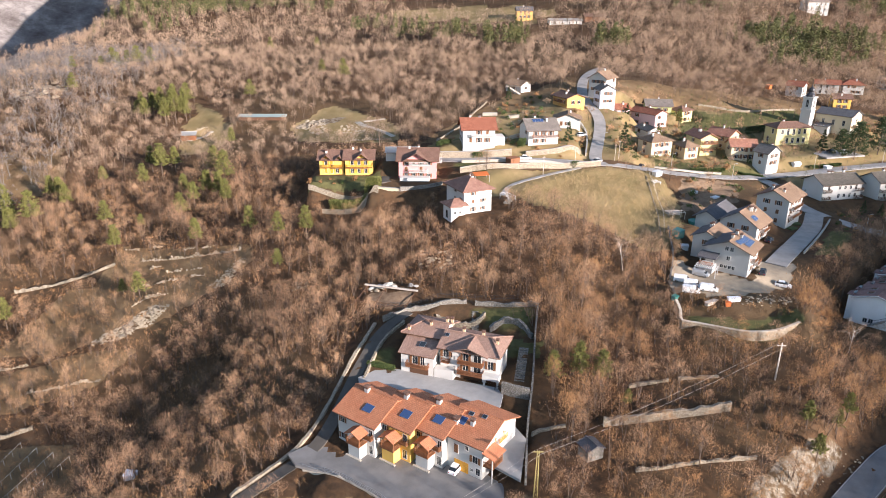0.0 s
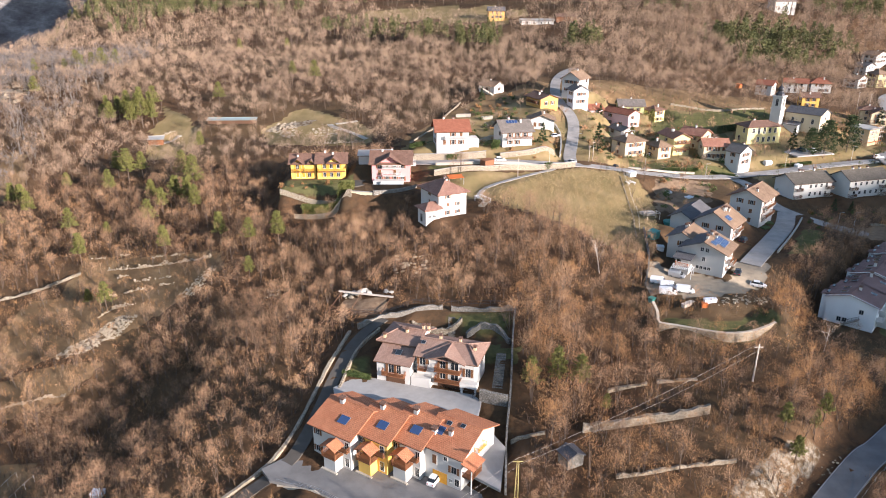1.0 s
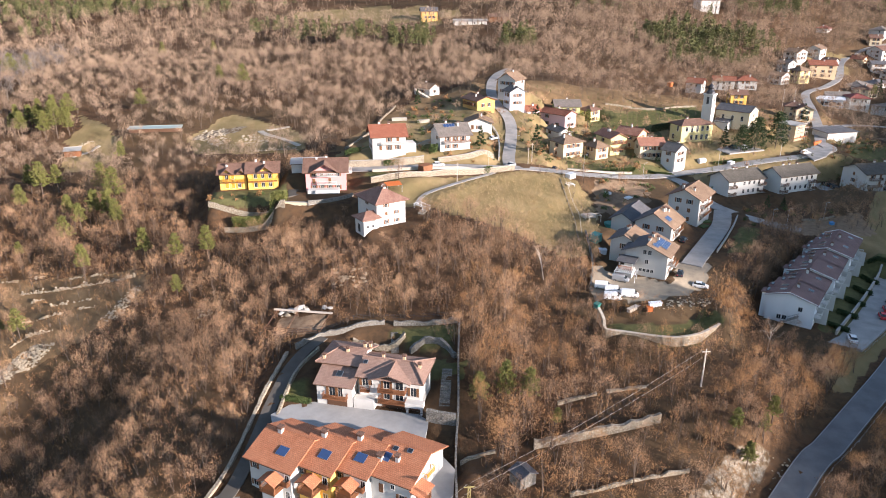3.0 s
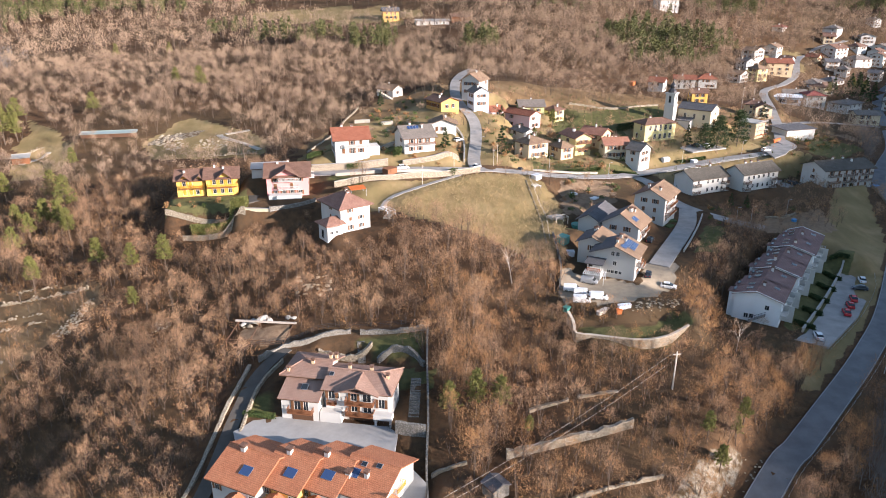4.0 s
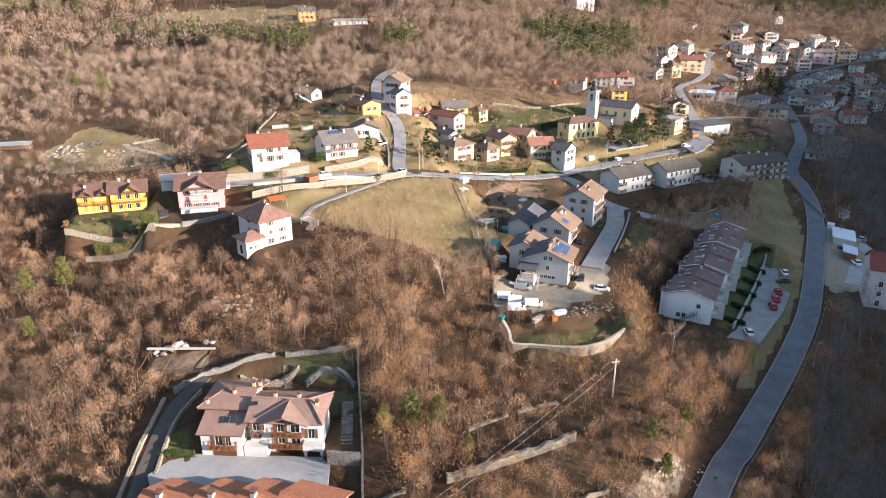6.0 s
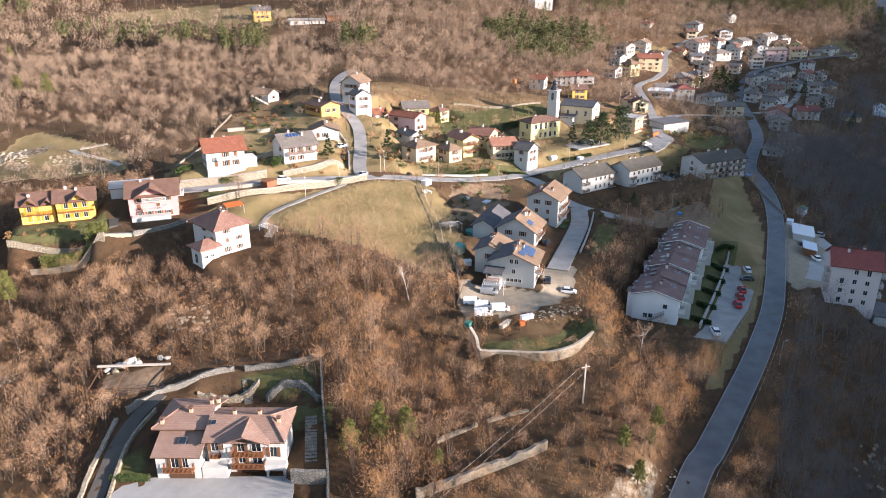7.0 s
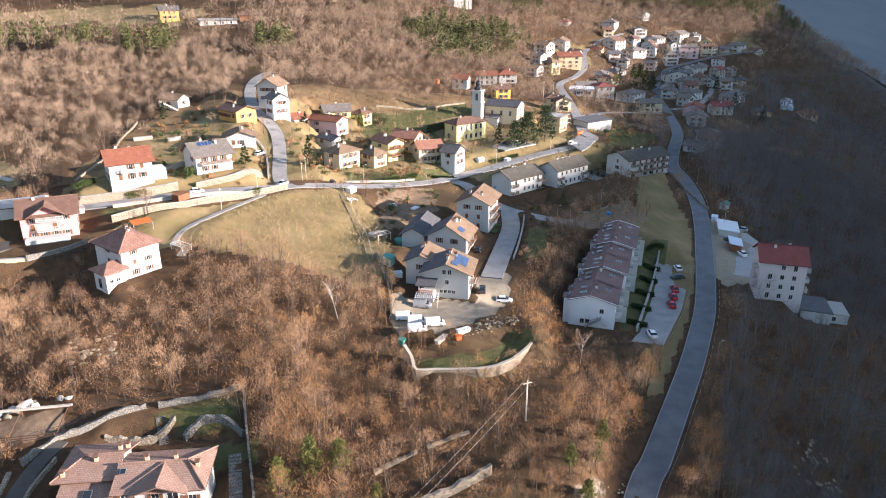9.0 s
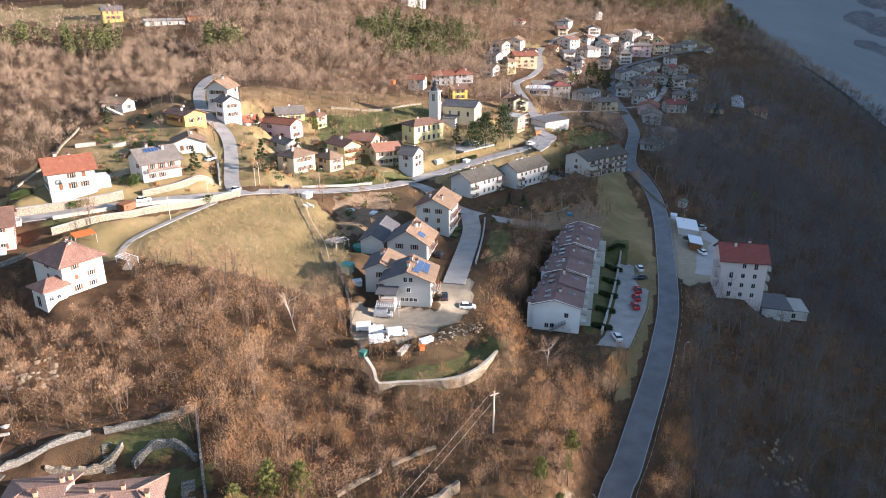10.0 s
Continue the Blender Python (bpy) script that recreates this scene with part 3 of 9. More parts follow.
def comb(solid, length, gap, put):
    """A rail with its bars cut from one plate."""
    n = max(3, int(length / gap))
    step = length / n
    lo, hi = [], []
    v, f = [], []
    for i in range(n):
        u0, u1, u2 = step * i + 0.06, step * i + step * 0.55, step * (i + 1) + 0.06 * (i + 1 < n)
        k = len(v)
        for d in (0.0, 0.06):
            v += [put(u0 if i else 0.0, 0.9, d), put(u1, 0.9, d), put(u2, 0.9, d), put(u2, 1.0, d), put(u1, 1.0, d), put(u0 if i else 0.0, 1.0, d), put(u0, 0.05, d), put(u1, 0.05, d)]
        a, b = k, k + 8
        f += [(a, a + 1, a + 4, a + 5), (a + 1, a + 2, a + 3, a + 4), (a + 6, a + 7, a + 1, a), (b + 5, b + 4, b + 1, b), (b + 4, b + 3, b + 2, b + 1), (b, b + 1, b + 7, b + 6),
              (a + 5, a + 4, b + 4, b + 5), (a + 4, a + 3, b + 3, b + 4), (a + 7, a + 6, b + 6, b + 7), (a, b, b + 6, a + 6), (a + 7, b + 7, b + 1, a + 1), (a + 1, b + 1, b + 2, a + 2)]
    index, keep, seen = [], [], {}
    for p in v:
        key = tuple(round(c, 4) for c in p)
        if key not in seen:
            seen[key] = len(keep)
            keep.append(p)
        index.append(seen[key])
    faces = []
    for q in f:
        g = []
        for i in q:
            if index[i] not in g:
                g.append(index[i])
        if len(g) > 2:
            faces.append(tuple(g))
    solid.add(keep, faces)


def balcony(parent, x, y, z, length, depth, side, rail="wood", floor="concrete"):
    """A slab with a railing of bars, on the wall that faces 'side'."""
    base = Solid().box(-length / 2, -depth, -0.18, length / 2, 0, 0).done("balcony", M[floor], parent)
    base.matrix_basis = pose(x, y, z, 0, 0, side)
    r = Solid()
    comb(r, length, 0.22, lambda u, z, d: (u - length / 2, -depth + d, z))
    for sx in (-1, 1):
        comb(r, depth, 0.25, lambda u, z, d: (sx * (length / 2 - 0.04) + d * 0.6, -u, z))
    r.done("railing", M[rail], base)
    return base


def house(name, x, y, ang, a, b, zg, ze, rise, kind, wall, roof, label, category="house", over=0.8, ridge_at=0.5, front=3, left=3, right=0, storeys=None,
          shutter="shutter", chimneys=1, pad=1.5, group="houses of the village", win=(0.95, 1.35), roof_back=None):
    """A house whose front wall runs from its corner (x, y) along 'ang' for a metres and whose left wall runs back b metres."""
    c, s = math.cos(radians(ang)), math.sin(radians(ang))
    PADS.append((x + c * a / 2 - s * b / 2, y + s * a / 2 + c * b / 2, ang, a + 2 * pad, b + 2 * pad, zg, 5.0))
    e = thing(name, pose(x, y, 0, 0, 0, ang), label, category, group)
    shell(e, a, b, zg, ze, rise, kind, wall, roof, over, ridge_at, roof_back=roof_back)
    n = storeys or max(1, round((ze - zg) / 2.8))
    hs = (ze - zg) / n
    rnd = random.Random(int(x * 7 + y * 13))
    for k in range(n):
        zz = zg + hs * (k + 0.52)
        for i, u in enumerate(spread(front, a)):
            if rnd.random() < 0.9:
                window(e, u, 0, zz, win[0], win[1] if rnd.random() < 0.7 else win[1] * 1.25, 0, shutter, rnd.random() < 0.8)
        for i, u in enumerate(spread(left, b)):
            if rnd.random() < 0.85:
                window(e, 0, b - u, zz, win[0], win[1], -90, shutter, rnd.random() < 0.8)
        for u in spread(right, b) if right else []:
            window(e, a, u, zz, win[0], win[1], 90, shutter, True)
    for k in range(chimneys):
        cx, cy = a * (0.25 + 0.5 * rnd.random()), b * (0.3 + 0.4 * rnd.random())
        if kind == "gx":
            zc = ze + rise * (1 - abs(cy - b * ridge_at) / (b * max(ridge_at, 1 - ridge_at)))
        elif kind == "gy":
            zc = ze + rise * (1 - abs(cx - a * ridge_at) / (a * max(ridge_at, 1 - ridge_at)))
        elif kind == "hip":
            zc = ze + rise * 0.75
        else:
            zc = ze + rise * cy / b
        chimney(e, cx, cy, zc, 0.9 + 0.5 * rnd.random())
    return e


# ---- the houses of the slope ----
house_red = house("house", 6.9, 248.7, 6, 11.6, 9.7, 47.0, 52.6, 2.9, "gx", "white", "t_red", "white two-storey house with a red tiled gable roof", front=3, left=2, chimneys=3, over=0.9)
house_grey = house("house", 30.8, 251.3, 11, 11.2, 11.2, 46.4, 51.8, 3.0, "gx", "white", "t_grey", "white two-storey house with a grey tiled roof and solar panels", front=3, left=2, chimneys=2, over=0.9)
house("house", 44, 276.5, -8, 10, 9, 48, 51.6, 1.9, "gy", "white", "t_tan", "white gabled house with a dark side roof above the lane", front=3, left=1)
house_orange = house("house", 52, 297.4, 23, 8.7, 11.5, 52.6, 56.7, 1.5, "gy", "orange", "t_brown", "orange plastered house with a brown low gable roof", front=2, left=4, chimneys=2, over=0.9)
house("cottage", 35.5, 328, 45, 7, 9, 54.5, 58.0, 1.6, "gy", "white", "t_tan", "small white cottage with a pale gable roof among trees", front=1, left=1)
house("house", 71.6, 314, 54, 10.4, 8.2, 56.4, 62.9, 2.6, "gx", "white", "t_tan", "tall white three-storey house with a light roof", front=3, left=3, over=0.9)
house("house", 67.2, 303.5, 12, 6.8, 7, 53.0, 59.3, 1.9, "gy", "pale_blue", "t_grey", "narrow pale blue house with a grey gable roof", front=2, left=2, over=0.6)
house("house", 75.5, 306, 15, 6.2, 6.2, 48.2, 50.9, 1.6, "gx", "rose", "t_red", "low house with an orange-red porch roof", front=1, left=1, chimneys=1, over=0.7)
house("house", 90, 297.3, 35, 7.5, 14, 44.2, 50, 1.5, "gy", "rose", "t_red", "long pink house with a bright red roof", front=2, left=2, chimneys=2, over=0.6)
house("house", 91, 315.6, -6, 11, 8.7, 47.6, 51.1, 2.1, "gx", "green_wall", "t_grey", "olive green house with a grey gable roof", front=3, left=1)
house("house", 107.5, 316, 35, 7.2, 6.6, 43.4, 48.6, 1.6, "hip", "straw", "t_brown", "small straw-coloured house with a brown hipped roof", front=2, left=1, over=0.6)
house("house", 83.5, 283.7, 14, 6.2, 10.6, 41, 45.6, 1.3, "gy", "white", "t_grey", "low white house with a grey roof behind a conifer", front=2, left=2, over=0.5)
house("house", 80, 264.7, 22, 9.5, 8.6, 39.2, 45.2, 1.8, "hip", "cream", "t_tan", "white two-storey house with a tan hipped roof beside the road", front=3, left=1, chimneys=2)
house("house", 93.2, 265.4, 22, 6.3, 7, 38.2, 43.1, 1.8, "hip", "tan", "t_tan", "beige house with a small hipped roof", front=2, left=2, over=0.6)
house_balcony = house("house", 101.3, 271.8, 12, 7.2, 11.3, 38.3, 45.3, 1.7, "gy", "straw", "t_pink", "straw-yellow house with wooden balconies and a faded red roof", front=2, left=1, chimneys=2)
house("house", 112, 267.6, -5, 9.6, 7.6, 37.8, 43.2, 2.0, "gx", "cream", "t_pink", "old white house with a mottled red roof", front=4, left=1, chimneys=2, over=0.7)
house("house", 114.4, 277.6, 42, 8.6, 9.4, 39.2, 45.0, 2.0, "gy", "tan", "t_pink", "tan house with a mottled red roof behind others", front=2, left=2, chimneys=2)
house("house", 122.6, 258.9, 34, 7.8, 6, 37, 42.3, 2.2, "gy", "white", "t_grey", "white house with a grey gable roof at the roadside", front=2, left=1, over=0.6)
house("schoolhouse", 138, 287.4, 11, 15.6, 8, 39.4, 46.7, 1.6, "hip", "straw", "t_brown", "two-storey yellow schoolhouse with a brown hipped roof", "school", front=5, left=2, chimneys=2, storeys=2, shutter="", over=0.7, win=(1.1, 2.0))
block_w = house("apartment_block", 132.5, 235.1, 15, 16.5, 9.5, 30.8, 36.6, 2.4, "gx", "white", "t_olive", "long white apartment block with a dark olive-brown roof and brown balconies", "apartment block", front=6, left=0, chimneys=3, storeys=2, shutter="", win=(0.9, 1.2))
block_e = house("apartment_block", 152.9, 236.2, 15, 17.6, 8.6, 31, 37.5, 2.4, "gx", "white", "t_olive", "long white apartment block with a dark roof, stepped beside its twin", "apartment block", front=6, left=0, chimneys=3, storeys=2, shutter="", win=(0.9, 1.2))
block_r = house("apartment_block", 193.4, 244.8, 5, 23, 12.2, 27.4, 35, 2.4, "gx", "white", "t_olive", "white apartment house with wooden balconies and dark brown roof", "apartment block", front=6, left=1, chimneys=3, storeys=3)
hall = house("hall", 212.6, 296.9, 9, 16.3, 9.4, 34.8, 40, 0.6, "shed", "white", "t_dark", "white hall with a dark sloping roof", "hall", front=0, left=0, chimneys=0)
house("house", 195, 295, 30, 8.5, 8.5, 37, 44, 0.3, "shed", "tan", "concrete", "unfinished building behind scaffolding", "building site", front=2, left=2, chimneys=0, shutter="")
school = house("school_building", 258.5, 387.8, -34, 21.7, 11, 37.3, 41.8, 0.25, "shed", "pale_blue", "tarp", "low white modern school building with rows of windows", "school", front=9, left=3, chimneys=0, storeys=1, shutter="", win=(1.7, 1.8))
house("school_building", 283.5, 379.9, -19, 10.4, 12, 35.7, 42.6, 1.8, "hip", "white", "t_wine", "white hall with a red hipped roof beside the school", "school", front=4, left=2, chimneys=0, storeys=2, shutter="")

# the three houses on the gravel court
# roof_back paints shade onto the slopes that face away from the sun
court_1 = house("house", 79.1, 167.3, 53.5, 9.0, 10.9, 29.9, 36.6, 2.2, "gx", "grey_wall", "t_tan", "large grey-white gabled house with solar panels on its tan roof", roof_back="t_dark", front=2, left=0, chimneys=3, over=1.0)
court_1b = house("annex", 75, 177.2, 52, 9, 7.4, 30.4, 36.6, 1.7, "gx", "grey_wall", "t_tan", "lower grey annex with a tan roof, its rear slope darkened as shade", "annex", front=0, left=1, chimneys=2, over=0.7, roof_back="t_dark")
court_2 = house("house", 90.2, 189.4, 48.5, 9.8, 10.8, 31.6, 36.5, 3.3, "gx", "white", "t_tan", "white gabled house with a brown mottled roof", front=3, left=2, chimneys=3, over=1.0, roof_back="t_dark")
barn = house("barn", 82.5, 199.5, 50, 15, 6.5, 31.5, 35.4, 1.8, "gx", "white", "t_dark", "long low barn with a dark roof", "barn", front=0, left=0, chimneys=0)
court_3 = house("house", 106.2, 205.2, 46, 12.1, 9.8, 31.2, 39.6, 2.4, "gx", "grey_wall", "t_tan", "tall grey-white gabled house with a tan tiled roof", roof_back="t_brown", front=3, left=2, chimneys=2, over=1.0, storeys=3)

# red-roofed apartment house below the main road
tower_house = house("apartment_house", 157.5, 149.9, -41, 11.4, 11, 21.6, 32.4, 3.0, "gx", "rose_white", "t_wine", "pale four-storey apartment house with a dark red roof", "apartment house", front=3, left=0, right=3, chimneys=2, storeys=4, shutter="", over=0.6, win=(0.9, 1.2))

# yellow double house
yellow_l = house("house", -42.9, 235.0, 0, 8.4, 8.2, 38.8, 44.4, 2.1, "gx", "yellow", "t_brown", "bright yellow double house with brown roof and ochre shutters", front=3, left=1, chimneys=1, shutter="shutter_yellow", over=0.9)
yellow_r = house("house", -33.9, 234.0, 2, 9.5, 8.7, 39.0, 44.8, 2.1, "gx", "yellow", "t_brown", "bright yellow house with wooden balcony and brown roof", front=3, left=0, chimneys=2, shutter="shutter_yellow", over=0.9)
pink_house = house("house", -15.1, 228.2, -1, 12.6, 11.4, 39.6, 46.0, 2.7, "gx", "pink", "t_brown", "pink three-storey house with a brown roof and a front gable", front=4, left=2, right=2, chimneys=2, storeys=3, over=1.0)
white_house = house("house", 6.2, 199.5, 26.5, 9.4, 11.6, 36.2, 43.5, 2.45, "hip", "white", "t_rust", "white three-storey house with a brown hipped roof", front=2, left=1, chimneys=2, storeys=3, shutter="shutter", over=0.9, win=(0.8, 1.05))


# ---- stepped terraced row above the car park ----
for i in range(6):
    # pairs share one roof line and step back from pair to pair
    u, pu = 19.5 * (i // 2), 9.75 * (i % 2)
    ox, oy = 112.3 + u * math.cos(radians(43)) + pu * math.cos(radians(46)), 153.2 + u * math.sin(radians(43)) + pu * math.sin(radians(46))
    zb = 20.8 + 0.2 * i
    lift = 0.45 * (i // 2)
    e = house("terraced_house", ox, oy, 46, 9.75, 11.2 - 1.5 * (i % 2), zb, 27.6 + lift, 1.6, "gx", "bright", "t_plum", "white terraced house with plum-brown tiled roof and skylights", "terraced house",
              front=2, left=0, chimneys=1, group="terraced row", over=0.55, shutter="", ridge_at=6.2 / (11.2 - 1.5 * (i % 2)))
    tilt = math.degrees(math.atan2(1.6, 6.2))
    for uu, vv in ((2.5, 8.2), (5.8, 8.4)):
        skylight(e, uu, vv, 27.6 + lift + 1.6 * (11.2 - vv) / 5.0 + 0.27, -math.degrees(math.atan2(1.6, 5.0)), 1.1, 1.4)
    skylight(e, 6.6, 2.4, 27.6 + lift + 1.6 * 2.4 / 6.2 + 0.25, tilt, 1.0, 1.2)
    deep_ = 11.2 - 1.5 * (i % 2)
    for ua, ub, out in ((0.6, 3.9, 1.5), (5.4, 8.4, 0.9)):
        Solid().box(ua + 0.2, deep_ - 0.2, zb - 1.5, ub - 0.2, deep_ + out, 27.4 + lift).done("bay", M["bright"], e)
        Solid().slab([(ua, deep_ - 2.2, 28.5 + lift), (ub, deep_ - 2.2, 28.5 + lift), (ub, deep_ + out + 0.4, 27.6 + lift), (ua, deep_ + out + 0.4, 27.6 + lift)], 0.16).done("bay_roof", M["t_plum"], e)
        Solid().box(ua + 0.7, deep_ + 0.1, 28.0 + lift, ub - 0.7, deep_ + 0.7, 28.14 + lift).done("skylight", M["glass"], e)
    for ue in (-0.55,) if i % 2 == 0 else (10.3,):
        for va, vb, za, zc in ((-0.55, 6.2, 27.46 + lift, 29.2 + lift), (deep_ + 0.55, 6.2, 27.46 + lift, 29.2 + lift)):
            Solid().rod((ue, va, za + 0.24), (ue, vb, zc + 0.24), 0.1, 0.1, 4).done("verge", M["bright"], e)
    balcony(e, 2.6, 0, zb + 3.0, 3.6, 1.5, 0, "white", "white")
    balcony(e, 7.2, 0, zb + 3.0, 3.2, 1.5, 0, "white", "white")
    Solid().box(4.75, -2.6, zb - 1, 4.95, 0, zb + 4.4).done("divider", M["white"], e)
    if i == 0:
        for uu, zz in ((3.2, zb + 4.6), (6.5, zb + 1.5), (7.8, zb + 1.4)):
            window(e, 0, uu, zz, 0.9, 1.1, -90, "", True)
        st = Solid().slab([(-1.3, 3.2, zb + 2.9), (-0.05, 3.2, zb + 2.9), (-0.05, 7.0, zb + 0.3), (-1.3, 7.0, zb + 0.3)], 0.22).done("outside_stair", M["concrete"], e)
        for k in range(9):
            Solid().box(-1.3, 3.2 + 0.42 * k, zb + 0.36 + 0.29 * (8 - k), -0.05, 3.62 + 0.42 * k, zb + 0.56 + 0.29 * (8 - k)).done("step", M["concrete"], st)
        r = Solid().rod((-1.3, 3.2, zb + 3.9), (-1.3, 7.0, zb + 1.5), 0.05)
        for k in range(6):
            r.rod((-1.3, 3.3 + 0.72 * k, zb + 2.7 - 0.5 * k), (-1.3, 3.3 + 0.72 * k, zb + 3.85 - 0.46 * k), 0.03)
        r.done("stair_rail", M["dark_metal"], e)

# ---- orange-roofed row in front ----
ROW_TILT = math.degrees(math.atan2(2.4, 6.4))
UX, UY = math.cos(radians(-35)), math.sin(radians(-35))
for i, (u0, u1, back, wall) in enumerate(((0.4, 10.3, 0.0, "white"), (9.0, 16.9, 2.8, "yellow"), (15.6, 23.0, 5.1, "white"), (22.2, 31.0, 6.7, "white"))):
    v0 = back + 0.75
    ox, oy = -21.7 + u0 * UX - v0 * UY, 119.5 + u0 * UY + v0 * UX
    a = u1 - u0 - 0.35
    lab = {0: "white end house of an orange-tiled row, boxed wooden balcony", 1: "yellow house of an orange-tiled row, boxed wooden balcony", 2: "white middle house of an orange-tiled row, wooden balcony",
           3: "white end house with ochre garage door and orange tiles"}[i]
    e = house("row_house", ox, oy, -35, a, 12.4, 12.6, 20.1, 2.4, "gx", wall, "t_orange", lab, "row house", over=0.8, ridge_at=0.52, front=0, left=0, chimneys=0, group="orange-tiled row", pad=0.8)
    # skylit roof fittings
    if i != 3:
        solar(e, a * 0.62, 2.6, 20.1 + 2.4 * 2.6 / 6.45 + 0.28, math.degrees(math.atan2(2.4, 6.45)), 1, 1, 2.2, 1.9)
    else:
        solar(e, 1.6, 3.2, 20.1 + 2.4 * 3.2 / 6.45 + 0.28, math.degrees(math.atan2(2.4, 6.45)), 1, 1, 2.2, 1.9)
    chimney(e, a * (0.30 if i != 3 else 0.12), 5.9 if i != 3 else 2.4, 22.2 if i != 3 else 20.9, 1.2, 0.85)
    if i == 3:
        chimney(e, 4.2, 3.2, 21.3, 1.2, 0.7)
        skylight(e, 2.6, 5.2, 22.3, 20, 0.9, 0.8)
        skylight(e, 5.4, 5.6, 22.5, 20, 0.9, 0.8)
        door = Solid()
        for k in range(6):
            door.box(2.2, -0.07, 12.65 + 0.4 * k, 5.4, -0.01, 13.03 + 0.4 * k)
        door.done("garage_door", M["shutter_yellow"], e, "ochre slatted garage door")
        window(e, 2.6, 0, 17.4, 0.9, 1.9, 0, "shutter", False)
        window(e, 5.0, 0, 18.4, 0.7, 0.9, 0, "", True)
        window(e, 6.9, 0, 16.6, 1.1, 1.5, 0, "shutter", True)
        window(e, 6.2, 0, 14.0, 0.5, 0.6, 0, "", True)
        window(e, 7.6, 0, 14.1, 0.9, 1.5, 0, "", True)
        # timber deck with its own tiled canopy at the free end
        balcony(e, a, 2.0, 15.9, 3.6, 2.2, 90, "wood", "wood")
        pc = Solid().slab([(a, -0.2, 18.9), (a + 2.7, -0.2, 18.2), (a + 2.7, 4.2, 18.2), (a, 4.2, 18.9)], 0.16)
        pc.done("canopy", M["t_orange"], e)
        for yy in (0.2, 3.8):
            Solid().box(a + 2.0, yy - 0.09, 12.4, a + 2.18, yy + 0.09, 18.3).done("post", M["white" if yy < 1 else "wood"], e)
        balcony(e, a, 6.0, 18.6, 3.0, 1.1, 90, "shutter_yellow", "white")
    else:
        # projecting box with a timber balcony under a little gable
        bx = 4.6 if i == 0 else 2.3
        w = 2.9
        box = Solid().box(bx, -2.2, 9.6, bx + w, 0, 15.7).done("balcony_base", M["yellow" if i == 1 else "white"], e)
        b2 = balcony(e, bx + w / 2, -0.0, 15.8, w + 0.5, 2.6, 0, "wood", "wood")
        for xx in (bx - 0.1, bx + w + 0.1):
            Solid().box(xx - 0.08, -2.4, 15.8, xx + 0.08, -2.24, 18.2).done("post", M["wood"], e)
        cx = bx + w / 2
        can = Solid()
        for sx in (-1, 1):
            pl = [(cx + sx * (w / 2 + 0.55), -2.9, 17.95), (cx, -2.9, 18.9), (cx, 0.0, 18.9), (cx + sx * (w / 2 + 0.55), 0.0, 17.95)]
            can.slab(pl if sx > 0 else pl[::-1], 0.14)
        can.done("canopy", M["t_orange"], e, "small tiled gable canopy")
        for u, z, h in ((1.3, 18.4, 1.2), (bx + w + 1.2, 17.8, 1.9), (bx + 1.4, 17.2, 2.0), (bx + w + 1.1, 14.2, 1.9), (1.2, 14.6, 1.3)):
            if 0.6 < u < a - 0.5:
                window(e, u, 0, z, 0.9, h, 0, "shutter" if h < 1.5 else "", True)
        balcony(e, a - 1.3, 0, 17.0, 2.2, 0.9, 0, "wood", "wood")
        Solid().box(bx - 0.5, -2.7, 12.3, bx + w + 0.5, -2.2, 12.85).done("planter", M["cap"], e)

# ---- villa behind ----
villa = thing("villa", pose(-9.7, 137.4, 0, 0, 0, -20), "white villa with stepped brown tiled roofs and timber balconies", "villa", "houses of the slope")
PADS.append((2.6, 140.3, -20, 26, 13, 18.6, 2.0))
w = Solid()
w.box(0.2, 0.8, 15, 8.0, 7, 24.0).box(0.2, 5.6, 15, 8.0, 14, 26.0).box(9.0, 2.6, 15, 22.0, 11.6, 25.8).box(8.0, 4.2, 15, 9.1, 7, 24.8)
w.done("wall", M["white"], villa)
r = Solid().slab([(-0.2, -0.1, 23.75), (8.5, -0.1, 23.75), (8.5, 5.7, 25.6), (-0.2, 5.7, 25.6)], 0.22)
r.done("lower_roof", M["t_villa"], villa)
for pl in ([(-1.6, 4.9, 26.0), (8.6, 4.9, 26.0), (8.6, 9.7, 27.6), (2.6, 9.7, 27.6)], [(9.4, 15, 26.0), (-1.4, 15, 26.0), (2.6, 9.7, 27.6), (8.6, 9.7, 27.6)], [(-1.4, 15, 26.0), (-1.6, 4.9, 26.0), (2.6, 9.7, 27.6)]):
    Solid().slab(pl, 0.22).done("upper_roof", M["t_villa"], villa)
Solid().add([(8.3, 5.4, 25.6), (8.3, 14.2, 25.6), (8.3, 9.7, 27.4), (8.0, 5.4, 25.6), (8.0, 14.2, 25.6), (8.0, 9.7, 27.4)], [(0, 1, 2), (5, 4, 3), (0, 3, 4, 1), (1, 4, 5, 2), (2, 5, 3, 0)]).done("gable_wall", M["white"], villa)
for pl in ([(8.4, 1.5, 25.7), (23.0, 1.5, 25.7), (19.4, 7.0, 27.4), (8.4, 7.0, 27.4)], [(23.0, 12.4, 25.7), (8.4, 12.4, 25.7), (8.4, 7.0, 27.4), (19.4, 7.0, 27.4)], [(23.0, 1.5, 25.7), (23.0, 12.4, 25.7), (19.4, 7.0, 27.4)]):
    Solid().slab(pl, 0.22).done("main_roof", M["t_villa"], villa)
